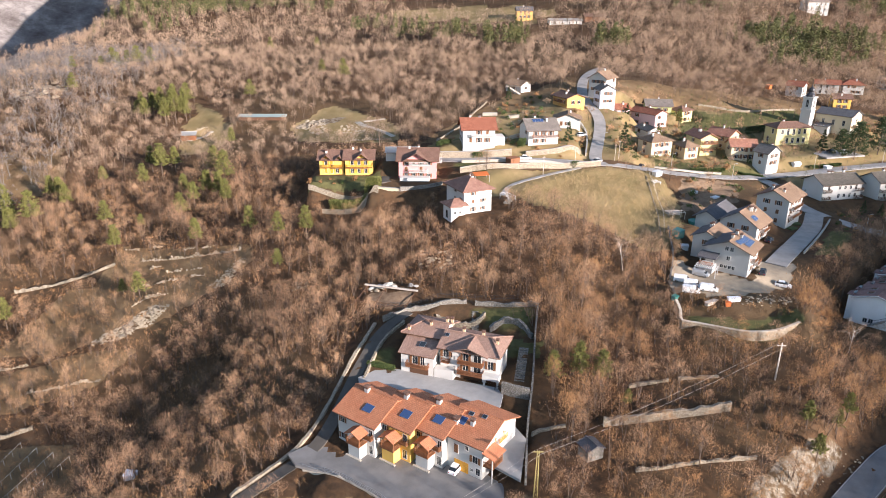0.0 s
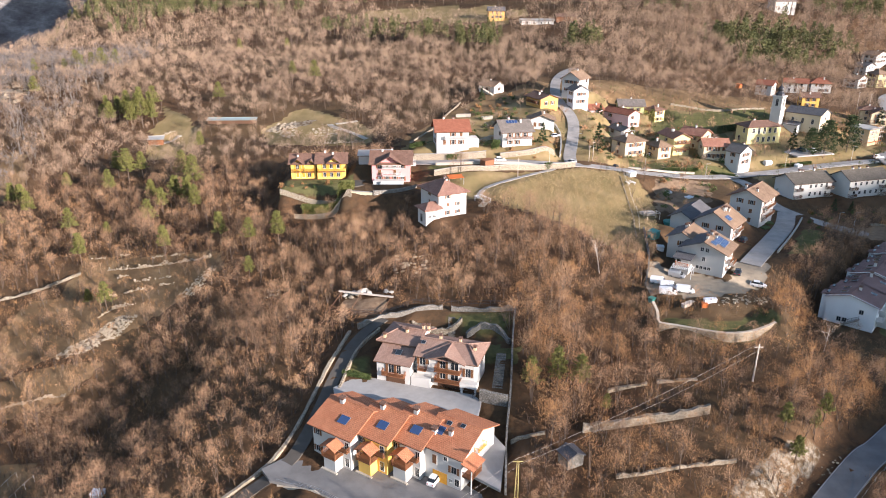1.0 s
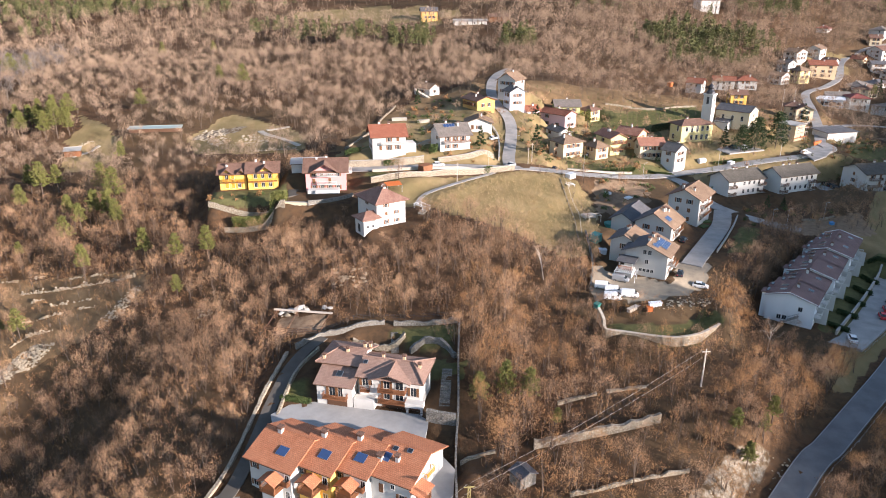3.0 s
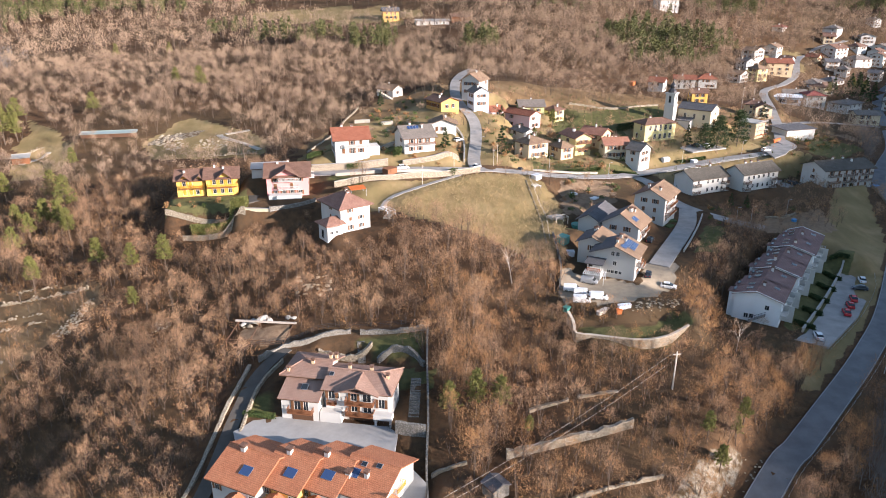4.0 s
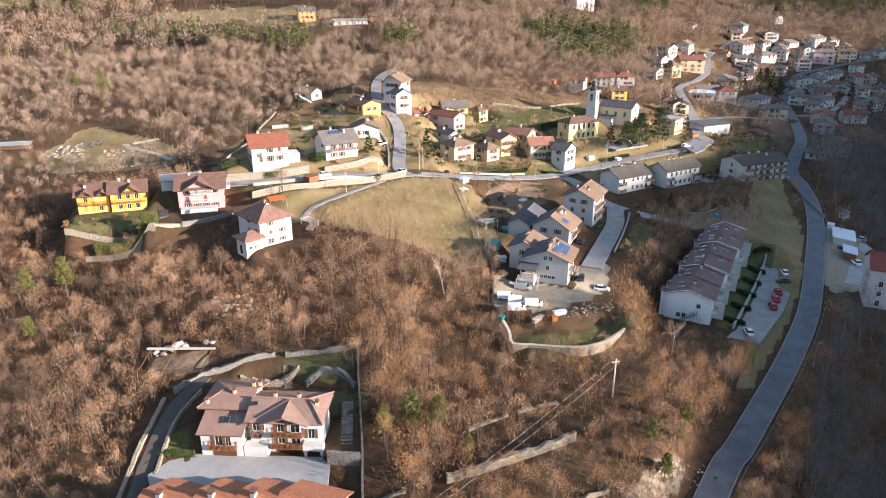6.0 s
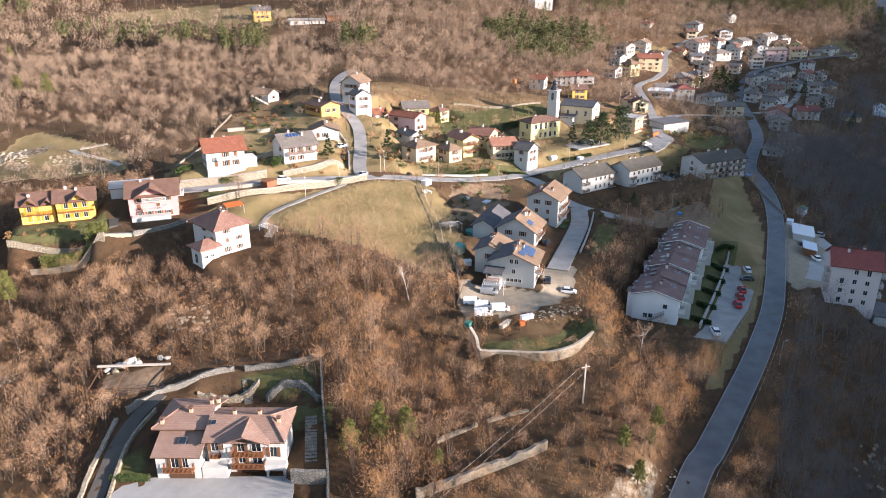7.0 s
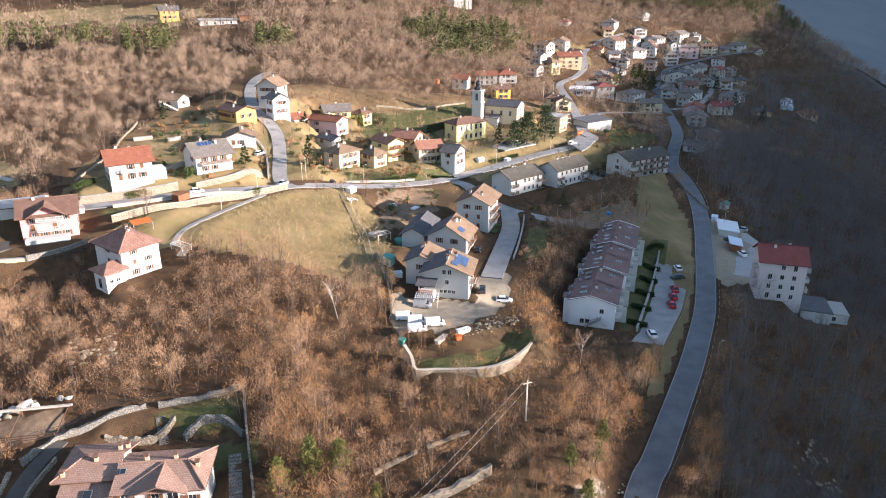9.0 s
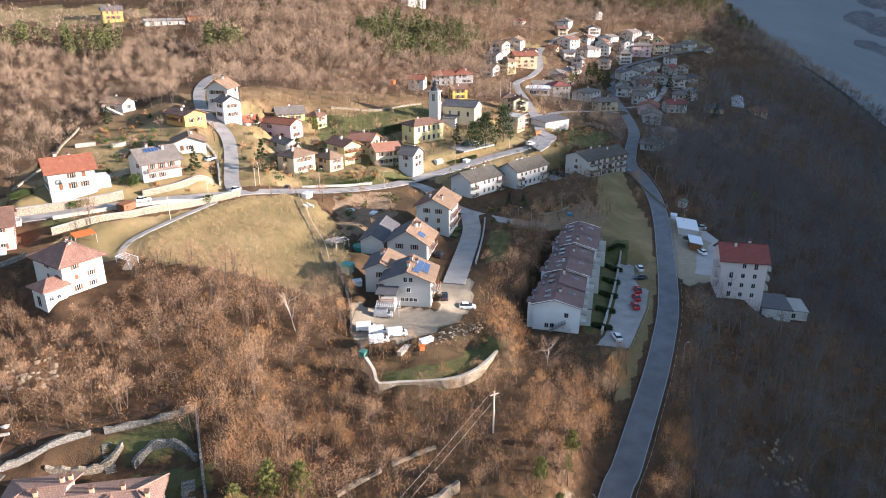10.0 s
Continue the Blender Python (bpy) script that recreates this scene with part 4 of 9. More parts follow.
for sx in (-1, 1):
    pl = [(15.9 + sx * 4.5, 0.7, 25.75), (15.9, 0.7, 27.3), (15.9, 6.6, 27.42), (15.9 + sx * 4.5, 1.7, 25.8)]
    Solid().slab(pl if sx > 0 else pl[::-1], 0.2).done("gable_roof", M["t_villa"], villa)
Solid().add([(12.4, 2.3, 25.6), (19.4, 2.3, 25.6), (15.9, 2.3, 26.95), (12.4, 2.7, 25.6), (19.4, 2.7, 25.6), (15.9, 2.7, 26.95)], [(0, 1, 2), (5, 4, 3), (0, 3, 4, 1), (1, 4, 5, 2), (2, 5, 3, 0)]).done("gable", M["white"], villa)
for a_, b_ in (((2.6, 9.7, 27.8), (8.6, 9.7, 27.8)), ((2.6, 9.7, 27.8), (-1.6, 4.9, 26.2)), ((8.4, 7.0, 27.6), (19.4, 7.0, 27.6)), ((19.4, 7.0, 27.6), (23.0, 1.5, 25.9)), ((15.9, 0.7, 27.5), (15.9, 6.6, 27.62)), ((19.4, 7.0, 27.6), (23.0, 12.4, 25.9))):
    Solid().rod(a_, b_, 0.14).done("ridge_cap", M["t_villa"], villa)
# boards under the eaves
for a_, b_ in (((-1.6, 4.9, 25.86), (8.6, 4.9, 25.86)), ((-0.2, -0.1, 23.6), (8.5, -0.1, 23.6)), ((8.4, 1.5, 25.56), (11.4, 1.5, 25.56)), ((20.4, 1.5, 25.56), (23.0, 1.5, 25.56)), ((23.0, 1.5, 25.56), (23.0, 12.4, 25.56))):
    Solid().rod(a_, b_, 0.09, 0.09, 5).done("gutter", M["wood_dark"], villa)
for x_, y_, z_ in ((4.5, 8.6, 27.2), (7.4, 11.5, 27.2), (8.4, 12.2, 27.0), (0.0, 6.2, 26.4), (12.6, 8.2, 27.1), (17.2, 8.2, 27.1), (21.0, 6.4, 26.6)):
    chimney(villa, x_, y_, z_, 0.8, 0.55, "tan")
skylight(villa, 4.6, 3.0, 24.98, math.degrees(math.atan2(1.95, 5.8)), 1.2, 1.4)
skylight(villa, 9.6, 5.4, 27.15, 17, 0.8, 0.9)
balcony(villa, 4.4, 0.8, 20.9, 5.2, 1.4, 0, "wood", "wood")
balcony(villa, 16.3, 2.6, 23.1, 5.8, 1.7, 0, "wood", "wood")
balcony(villa, 16.3, 2.6, 20.6, 5.8, 1.7, 0, "wood", "wood")
balcony(villa, 10.3, 2.6, 22.2, 1.9, 0.9, 0, "wood", "wood")
for x_, y_, z_, w_, h_, sh in ((3.6, 0.8, 22.0, 1.2, 2.0, "shutter"), (5.4, 0.8, 22.0, 0.9, 2.0, ""), (14.9, 2.6, 24.2, 1.1, 2.1, "shutter"), (17.6, 2.6, 24.2, 1.6, 2.1, ""), (14.9, 2.6, 21.7, 1.1, 2.1, "shutter"), (17.6, 2.6, 21.7, 1.6, 2.1, ""),
                              (11.4, 2.6, 24.0, 0.8, 1.1, ""), (20.6, 2.6, 23.0, 1.1, 2.0, "shutter"), (10.3, 2.6, 24.3, 1.2, 2.1, "shutter")):
    window(villa, x_, y_, z_, w_, h_, 0, sh, True)
for x_, y_, wd in ((4.6, 0.8, 4.4), (16.3, 2.6, 5.0), (21, 2.6, 2.6)):
    d_ = Solid()
    for k in range(5):
        d_.box(x_ - wd / 2, y_ - 0.06, 18.65 + 0.36 * k, x_ + wd / 2, y_ + 0.01, 18.99 + 0.36 * k)
    d_.done("garage_door", M["wood_dark"], villa)
Solid().box(19.2, 1.0, 20.2, 23.0, 2.6, 21.3).done("terrace_parapet", M["white"], villa)
Solid().box(19.4, 1.2, 17.5, 19.8, 1.6, 20.2).done("pier", M["white"], villa)
Solid().box(22.4, 1.2, 17.5, 22.8, 1.6, 20.2).done("pier", M["white"], villa)
Solid().box(8.2, 0.8, 15.5, 12.6, 2.6, 20.9).done("entrance_terrace", M["white"], villa)

# ---- church and bell tower ----
church = thing("church", pose(180.3, 308.5, 0, 0, 0, 40), "white village church with a dark gable roof", "church")
PADS.append((180.3 + 3.6, 308.5 + 9.6, 40, 13, 17, 40.3, 5))
shell(church, 10.6, 15.5, 40.3, 47.8, 2.2, "gy", "cream", "t_dark", 0.5)
for k in range(3):
    window(church, 0, 3.2 + 4.4 * k, 44.6, 1.0, 2.2, -90, "", True)
window(church, 5.3, 0, 46.0, 1.4, 1.4, 0, "", True)
Solid().box(4.4, -0.1, 40.0, 6.2, 0.05, 43.2).done("church_door", M["wood"], church)
Solid().box(-3.6, 8, 37, 0, 14.5, 43.0).done("side_chapel", M["white"], church)
Solid().slab([(-4.1, 7.6, 42.8), (0.1, 7.6, 44.0), (0.1, 14.9, 44.0), (-4.1, 14.9, 42.8)], 0.2).done("chapel_roof", M["t_dark"], church)
bell = thing("bell_tower", pose(165.2, 318.5, -3.8, 0, 0, 42), "slender white bell tower with an onion-shaped dark cap", "bell tower")
t_ = Solid().box(-2.2, -2.2, 36, 2.2, 2.2, 53.2).box(-2.45, -2.45, 53.2, 2.45, 2.45, 53.7).box(-2.1, -2.1, 53.7, 2.1, 2.1, 58.6).box(-2.5, -2.5, 58.6, 2.5, 2.5, 59.1)
t_.done("shaft", M["white"], bell)
for side in (0, 90, 180, 270):
    c_, s_ = math.cos(radians(side)), math.sin(radians(side))
    window(bell, 2.1 * s_, -2.1 * c_, 56.2, 1.1, 3.2, side, "", True)
cap_ = Solid()
prof = [(2.0, 59.1), (1.9, 60.0), (1.2, 60.8), (1.0, 61.2), (1.35, 61.9), (1.2, 62.6), (0.35, 63.5), (0.08, 64.6)]
for (ra, za), (rb, zb) in zip(prof, prof[1:]):
    cap_.rod((0, 0, za), (0, 0, zb), ra, rb, 8)
cap_.done("cap", M["dark_metal"], bell)
Solid().box(-0.05, -0.05, 64.5, 0.05, 0.05, 66.2).box(-0.5, -0.05, 65.4, 0.5, 0.05, 65.55).done("cross", M["dark_metal"], bell)


# ---- what sets single houses apart ----
def cross_gable(e, u, width, zb, zt, depth, back, wall, roof):
    for sx in (-1, 1):
        pl = [(u + sx * width / 2, -depth, zb), (u, -depth, zt), (u, back, zt), (u + sx * width / 2, 0.2, zb)]
        Solid().slab(pl if sx > 0 else pl[::-1], 0.18).done("gable_roof", M[roof], e)
    wd = width - 1.4
    zz = zt - 0.35
    Solid().add([(u - wd / 2, -0.05, zb), (u + wd / 2, -0.05, zb), (u, -0.05, zz), (u - wd / 2, 0.3, zb), (u + wd / 2, 0.3, zb), (u, 0.3, zz)],
                [(0, 1, 2), (5, 4, 3), (0, 3, 4, 1), (1, 4, 5, 2), (2, 5, 3, 0)]).done("gable", M[wall], e)


cross_gable(pink_house, 5.9, 8.8, 45.9, 48.6, 1.6, 5.0, "pink", "t_brown")
for zz in (42.0, 44.6):
    balcony(pink_house, 6.6, 0, zz, 6.2, 1.5, 0, "white", "white")
balcony(pink_house, 12.6, 6.0, 44.2, 4.0, 1.8, 90, "white", "white")
Solid().box(0.6, -3.2, 36, 10.5, 0, 40.6).done("terrace", M["white"], pink_house)
for u in (2.6, 6.4, 8.8):
    balcony(yellow_l, u, 0, 41.6, 2.8, 1.2, 0, "shutter_yellow", "wood") if u < 8 else None
cross_gable(yellow_l, 2.4, 3.6, 44.4, 46.0, 1.2, 4.0, "yellow", "t_brown")
cross_gable(yellow_l, 6.9, 3.0, 44.3, 45.7, 1.2, 4.0, "yellow", "t_brown")
cross_gable(yellow_r, 5.6, 4.8, 44.8, 46.8, 1.3, 4.2, "yellow", "t_brown")
balcony(yellow_r, 4.9, 0, 41.9, 9.0, 1.3, 0, "shutter_yellow", "wood")
# grey house: panels and balcony; red house: balcony
solar(house_grey, 4.6, 4.4, 51.8 + 3.0 * 4.4 / 5.6 + 0.25, math.degrees(math.atan2(3.0, 5.6)), 4, 1, 1.0, 1.7)
balcony(house_grey, 6.2, 0, 49.1, 9.8, 1.4, 0, "wood", "white")
balcony(house_red, 7.2, 0, 49.8, 8.6, 1.4, 0, "white", "white")
Solid().box(11.6, 0.6, 44, 15.4, 6.5, 49.4).done("terrace", M["white"], house_red)
# court house: panels on the sunny slope, balconies, low porch
t1 = math.degrees(math.atan2(2.2, 5.45))
solar(court_1, 5.2, 2.5, 36.6 + 2.2 * 2.5 / 5.45 + 0.25, t1, 6, 2, 0.85, 1.6)
solar(court_1, 1.6, 3.6, 36.6 + 2.2 * 3.6 / 5.45 + 0.25, t1, 2, 1, 0.85, 1.7)
for u, z in ((4.6, 36.6), (5.9, 36.6), (5.2, 34.0)):
    window(court_1, 0, u, z, 0.8, 1.1, -90, "", True)
for k in range(4):
    window(court_1, 0, 3.6 + 1.0 * k, 31.6, 0.7, 0.8, -90, "", True)
# dark-roofed loggia at the foot of the gable
Solid().box(-3.2, 8.0, 28, 0, 11.6, 32.0).done("loggia", M["grey_wall"], court_1)
Solid().slab([(-3.8, 7.4, 34.3), (0.1, 7.4, 34.9), (0.1, 12.2, 34.9), (-3.8, 12.2, 34.3)], 0.2).done("loggia_roof", M["t_dark"], court_1)
balcony(court_1, -3.2, 9.8, 32.1, 3.4, 0.4, -90, "rust", "concrete")
for yy in (8.2, 11.4):
    Solid().box(-3.15, yy - 0.15, 32, -2.85, yy + 0.15, 34.3).done("post", M["white"], court_1)
balcony(court_1, 2.6, 0, 33.9, 4.0, 1.3, 0, "wood", "concrete")
balcony(court_1, 6.9, 0, 31.9, 3.6, 1.3, 0, "wood", "concrete")
solar(court_2, 2.6, 2.0, 36.5 + 3.3 * 2.0 / 5.4 + 0.25, math.degrees(math.atan2(3.3, 5.4)), 2, 1, 1.3, 1.9)
balcony(court_2, 5, 0, 34.2, 5.0, 1.4, 0, "wood", "concrete")
for zz in (33.8, 36.6):
    balcony(court_3, 5, 0, zz, 8.0, 1.5, 0, "wood", "concrete")
for blk in (block_w, block_e):
    for u in (1.5, 15.0):
        for zz in (31.4, 34.0):
            balcony(blk, u, 0, zz, 2.8, 1.4, 0, "wood_dark", "concrete")
for u in (4, 11.5, 19):
    for zz in (29.9, 32.5):
        balcony(block_r, u, 0, zz, 5.5, 1.4, 0, "wood_dark", "concrete")
for zz in (40.7, 43.1):
    balcony(house_balcony, 3.6, 0, zz, 6.4, 1.3, 0, "wood", "wood")
for zz in (24.4, 27.2, 30.0):
    balcony(tower_house, 11.4, 2.0, zz, 2.6, 1.2, 90, "white", "concrete")
    balcony(tower_house, 0, 3.0, zz, 3.4, 1.2, -90, "white", "concrete")
balcony(house_orange, 0, 5.6, 54.6, 8.0, 1.2, -90, "wood", "wood")
# white house: low wing with its own hipped roof
Solid().box(-4.6, -0.6, 32, 0, 4.6, 38.6).done("wing", M["white"], white_house)
for pl in ([(-5.4, -1.5, 39.4), (0.9, -1.5, 39.4), (0.0, 2.0, 41.0), (-2.4, 2.0, 41.0)], [(0.0, 5.5, 39.4), (-5.4, 5.5, 39.4), (-2.4, 2.0, 41.0), (0.0, 2.0, 41.0)], [(-5.4, 5.5, 39.4), (-5.4, -1.5, 39.4), (-2.4, 2.0, 41.0)]):
    Solid().slab(pl, 0.2).done("wing_roof", M["t_rust"], white_house)
for u in (-4.4, -0.4):
    Solid().box(u - 0.2, -0.5, 38.6, u + 0.2, -0.1, 39.4).done("pier", M["white"], white_house)
window(white_house, -3.4, -0.6, 37.2, 0.8, 0.7, 0, "", True)
window(white_house, -1.8, -0.6, 37.2, 0.8, 0.7, 0, "", True)
window(white_house, -4.6, 2.2, 36.4, 1.3, 2.4, -90, "", True)


# ---- the far village: x, y, ground, width, storeys, wall, roof ----
VILLAGE_UPPER = [
    (301, 458, 56.0, 9.4, 2, "white", "t_tan"), (325, 471, 57.1, 9.1, 2, "white", "t_tan"), (354, 510, 70.6, 5.4, 1, "white", "t_wine"),
    (403, 512, 66.7, 10.5, 2, "white", "t_grey"), (421, 502, 61.3, 7.9, 2, "white", "t_grey"), (378, 478, 53.8, 11.4, 3, "white", "t_brown"),
    (392, 468, 48.0, 12.3, 2, "white", "t_grey"), (411, 471, 47.8, 8.4, 3, "white", "t_brown"), (433, 490, 54.5, 11.4, 2, "white", "t_grey"),
    (435, 475, 48.3, 5.6, 3, "white", "t_grey"), (418, 452, 41.4, 7.4, 3, "white", "t_grey"), (445, 470, 45.6, 12.2, 3, "rose", "t_grey"),
    (467, 472, 45.4, 7.2, 3, "cream", "t_brown"), (486, 487, 50.9, 7.9, 2, "straw", "t_tan"), (498, 477, 47.4, 6.5, 1, "white", "t_grey"),
    (514, 477, 46.8, 12.3, 2, "white", "t_grey"), (468, 500, 56.3, 12.9, 2, "white", "t_grey"),
]
VILLAGE_MIDDLE = [
    (476, 493, 53.7, 7.4, 2, "cream", "t_tan"), (304, 434, 46.4, 11.9, 3, "tan", "t_red"), (279, 419, 45.7, 6.6, 3, "straw", "t_tan"),
    (264, 415, 46.1, 8.4, 2, "white", "t_tan"), (282, 438, 50.9, 4.8, 2, "white", "t_grey"), (323, 427, 41.9, 12.8, 1, "grey_wall", "t_grey"),
    (366, 450, 43.4, 6.2, 2, "grey_wall", "t_grey"), (393, 434, 37.7, 11.0, 2, "white", "t_grey"), (386, 406, 32.2, 9.8, 2, "white", "t_grey"),
    (412, 418, 32.5, 8.7, 2, "white", "t_brown"), (449, 437, 34.2, 7.6, 2, "white", "t_wine"), (412, 398, 29.1, 6.9, 3, "white", "t_grey"),
    (368, 374, 29.1, 11.2, 2, "white", "t_grey"), (394, 368, 27.2, 13.8, 2, "white", "t_grey"), (324, 349, 29.2, 10.8, 2, "rose", "t_red"),
    (348, 340, 26.8, 9.1, 2, "white", "t_wine"), (306, 368, 33.7, 12.1, 2, "grey_wall", "t_grey"),
]
VILLAGE_LOWER = [
    (298, 347, 31.2, 9.1, 2, "cream", "t_grey"), (313, 320, 26.9, 10.1, 2, "grey_wall", "t_grey"), (289, 286, 24.3, 14.5, 2, "white", "t_grey"),
    (252, 262, 28.0, 3.8, 1, "white", "t_grey"), (365, 404, 33.1, 4.7, 1, "white", "t_grey"), (188, 370, 48.2, 6.4, 2, "white", "t_red"),
    (205, 380, 47.7, 8.4, 2, "white", "t_red"), (225, 390, 46.5, 7.6, 2, "white", "t_red"), (199, 352, 44.3, 5.2, 2, "yellow", "t_brown"),
    (219, 334, 40.7, 5.7, 2, "tan", "t_brown"), (224, 329, 39.3, 5.2, 2, "cream", "t_brown"), (453, 533, 71.2, 5.6, 2, "white", "t_grey"),
    (356, 470, 52.8, 5.5, 1, "tan", "t_red"), (386, 497, 61.8, 5.9, 2, "cream", "t_brown"), (431, 440, 36.7, 7.5, 2, "cream", "t_grey"),
    (462, 457, 40.5, 7.0, 2, "white", "t_brown"), (447, 353, 14.7, 9.3, 1, "tan", "t_red"),
]

VILLAGE_CORE = [
    (404, 438, 37.5, 10.0, 2, "grey_wall", "t_dark"), (422, 443, 38.5, 10.8, 2, "white", "t_grey"), (437, 446, 38.3, 8.3, 2, "grey_wall", "t_grey"),
    (378, 422, 35.7, 10.8, 2, "grey_wall", "t_dark"), (394, 421, 34.1, 9.2, 2, "white", "t_grey"), (419, 482, 52.0, 9.2, 2, "white", "t_brown"),
    (434, 483, 51.3, 6.7, 2, "cream", "t_brown"), (403, 492, 58.1, 9.2, 1, "white", "t_brown"), (485, 502, 57.6, 9.2, 2, "white", "t_grey"),
    (481, 477, 47.2, 6.7, 2, "white", "t_brown"), (360, 459, 47.7, 6.7, 2, "grey_wall", "t_dark"), (347, 434, 40.3, 10.8, 1, "grey_wall", "t_dark"),
    (392, 449, 41.2, 6.7, 2, "grey_wall", "t_dark"), (470, 443, 33.3, 5.9, 2, "grey_wall", "t_brown"), (345, 360, 28.4, 5.9, 2, "white", "t_grey"),
    (344, 385, 30.8, 5.9, 2, "white", "t_grey"), (528, 471, 44.7, 8.3, 1, "white", "t_brown"), (416, 413, 31.1, 6.7, 2, "white", "t_dark"),
    (382, 363, 27.2, 6.7, 2, "white", "t_grey"), (458, 422, 27.5, 6.7, 2, "grey_wall", "t_dark"), (285, 393, 38.3, 10.0, 2, "white", "t_grey"),
    (318, 406, 38.1, 9.2, 2, "cream", "t_brown"), (331, 456, 50.9, 6.7, 2, "white", "t_brown"), (385, 340, 23.8, 6.7, 1, "tan", "t_dark"),
    (385, 399, 30.8, 5.9, 2, "rose", "t_brown"),
]

WORDS = {"t_tan": "pale tiled", "t_wine": "dark red", "t_grey": "grey", "t_brown": "brown", "t_dark": "dark slate", "t_red": "red", "white": "white", "rose": "pink", "cream": "cream", "straw": "yellowish", "tan": "tan", "grey_wall": "grey", "yellow": "yellow"}
rv = random.Random(21)
for vx, vy, vz, vw, vs, wall_, roof_ in VILLAGE_UPPER + VILLAGE_MIDDLE + VILLAGE_LOWER + VILLAGE_CORE:
    ang_ = rv.choice((18, 30, 42, -20)) + rv.uniform(-8, 8)
    wid_ = max(8.0, vw * 1.35)
    dep_ = max(8.0, min(11.5, wid_ * 0.75))
    # keep clear of the roads
    for road_ in ("road_main", "lane_upper", "lane_school", "lane_lower"):
        cx_, cy_ = vx - dep_ / 2 * math.sin(radians(ang_)), vy + dep_ / 2 * math.cos(radians(ang_))
        ln_ = LINES[road_][0]
        d_ = np.hypot(ln_[:, 0] - cx_, ln_[:, 1] - cy_)
        k_, need = d_.argmin(), max(wid_, dep_) / 2 + LINES[road_][1] / 2 + 0.8
        if d_[k_] < need:
            far_ = max(d_[k_], 0.5)
            vx, vy = vx + (cx_ - ln_[k_, 0]) / far_ * (need - d_[k_]), vy + (cy_ - ln_[k_, 1]) / far_ * (need - d_[k_])
    vz = at(vx, vy) if abs(at(vx, vy) - vz) < 3 else vz
    house("village_house", vx - wid_ / 2 * math.cos(radians(ang_)), vy - wid_ / 2 * math.sin(radians(ang_)), ang_, wid_, dep_, vz, vz + 0.2 + 2.6 * vs, rv.uniform(1.6, 2.4), rv.choice(("gx", "gx", "gy", "hip")),
          wall_, roof_, f"{WORDS[wall_]} house with a {WORDS[roof_]} roof in the far village", front=3 if wid_ > 8 else 2, left=2, chimneys=1, pad=2.0, group="far village", shutter="shutter" if rv.random() < 0.6 else "", win=(1.0, 1.4))

# lone buildings on the hill
house("hill_chapel", 250, 508, 10, 16, 9, 86.5, 93, 2.5, "gx", "white", "t_grey", "white building on the wooded hilltop", "building", front=4, left=1, chimneys=0, group="hill buildings", shutter="")
house("farmhouse", 50, 511, 0, 11, 9, 80, 85.5, 2.2, "gx", "orange", "t_dark", "ochre farmhouse with a dark roof on the upper meadow", "farmhouse", front=3, left=2, chimneys=1, group="hill buildings")
house("farm_shed", 70, 489, 4, 22, 7, 77, 80, 0.8, "gx", "white", "concrete", "long white farm shed on the upper meadow", "shed", front=4, left=0, chimneys=0, group="hill buildings", shutter="")
house("barn", 95, 498, 0, 14, 7, 79, 82.5, 1.5, "gx", "wood", "t_brown", "brown timber barn on the upper meadow", "barn", front=0, left=0, chimneys=0, group="hill buildings")
house("shelter", -89.5, 303.5, 3, 20, 3.4, 45.0, 46.4, 0.35, "shed", "wood_dark", "teal_roof", "long low shed with a faded turquoise roof among trees", "shed", front=0, left=0, chimneys=0, group="hill buildings", over=0.4)
house("hut", -110.4, 290, 12, 5.6, 3.6, 38.6, 40.8, 0.6, "shed", "wood", "concrete", "small timber hut with a pale roof beside the pines", "hut", front=0, left=0, chimneys=0, group="hill buildings", over=0.4)
house("shelter", -20, 236, 2, 11, 6, 43.6, 46.5, 0.4, "shed", "white", "metal", "flat white shed behind the pink house", "shed", front=4, left=0, chimneys=0, group="houses of the slope", shutter="", over=0.4, pad=0.6)
house("hut", 27.8, 109.6, 25, 3.6, 3.2, 15.6, 18.0, 0.8, "gy", "stone_dark", "t_dark", "small stone hut with a lichen-grey roof in the woods", "hut", front=0, left=0, chimneys=0, group="huts", over=0.3, pad=0.3)
house("shed", 190.5, 185.5, 46, 11, 6, 21.2, 24, 0.6, "shed", "grey_wall", "tarp", "roadside shed with a pale flat roof", "shed", front=0, left=0, chimneys=0, group="roadside yard", over=0.4)
house("shed", 182.6, 176.8, 46, 7, 3.5, 21.1, 23.4, 0.5, "shed", "wood", "pale_blue", "lean-to shed with a bluish roof", "shed", front=0, left=0, chimneys=0, group="roadside yard", over=0.3, pad=0.3)
house("container", 215, 213, 20, 3, 2.6, 20.5, 22.8, 0.5, "gx", "pale_blue", "teal", "small turquoise hut at the yard's edge", "hut", front=0, left=0, chimneys=0, group="roadside yard", over=0.3, pad=0.5)
house("annex", 172.4, 137.4, 48, 10, 7.4, 16.4, 19.2, 0.3, "shed", "white", "t_dark", "low extension with a dark flat roof", "annex", front=2, left=1, chimneys=0, group="roadside yard", shutter="", over=0.4, pad=0.5)
house("annex", 179.4, 137.0, 48, 8.5, 7.0, 14.6, 17.2, 0.2, "shed", "grey_wall", "concrete", "grey flat-roofed extension on the gorge edge", "annex", front=2, left=1, chimneys=0, group="roadside yard", shutter="", over=0.2, pad=0.5)
house("greenhouse", 440, 362, 40, 18, 8, 19, 21.6, 1.6, "gx", "pale_blue", "tarp", "pale greenhouse at the edge of the gorge", "greenhouse", front=0, left=0, chimneys=0, group="far village", over=0.1)
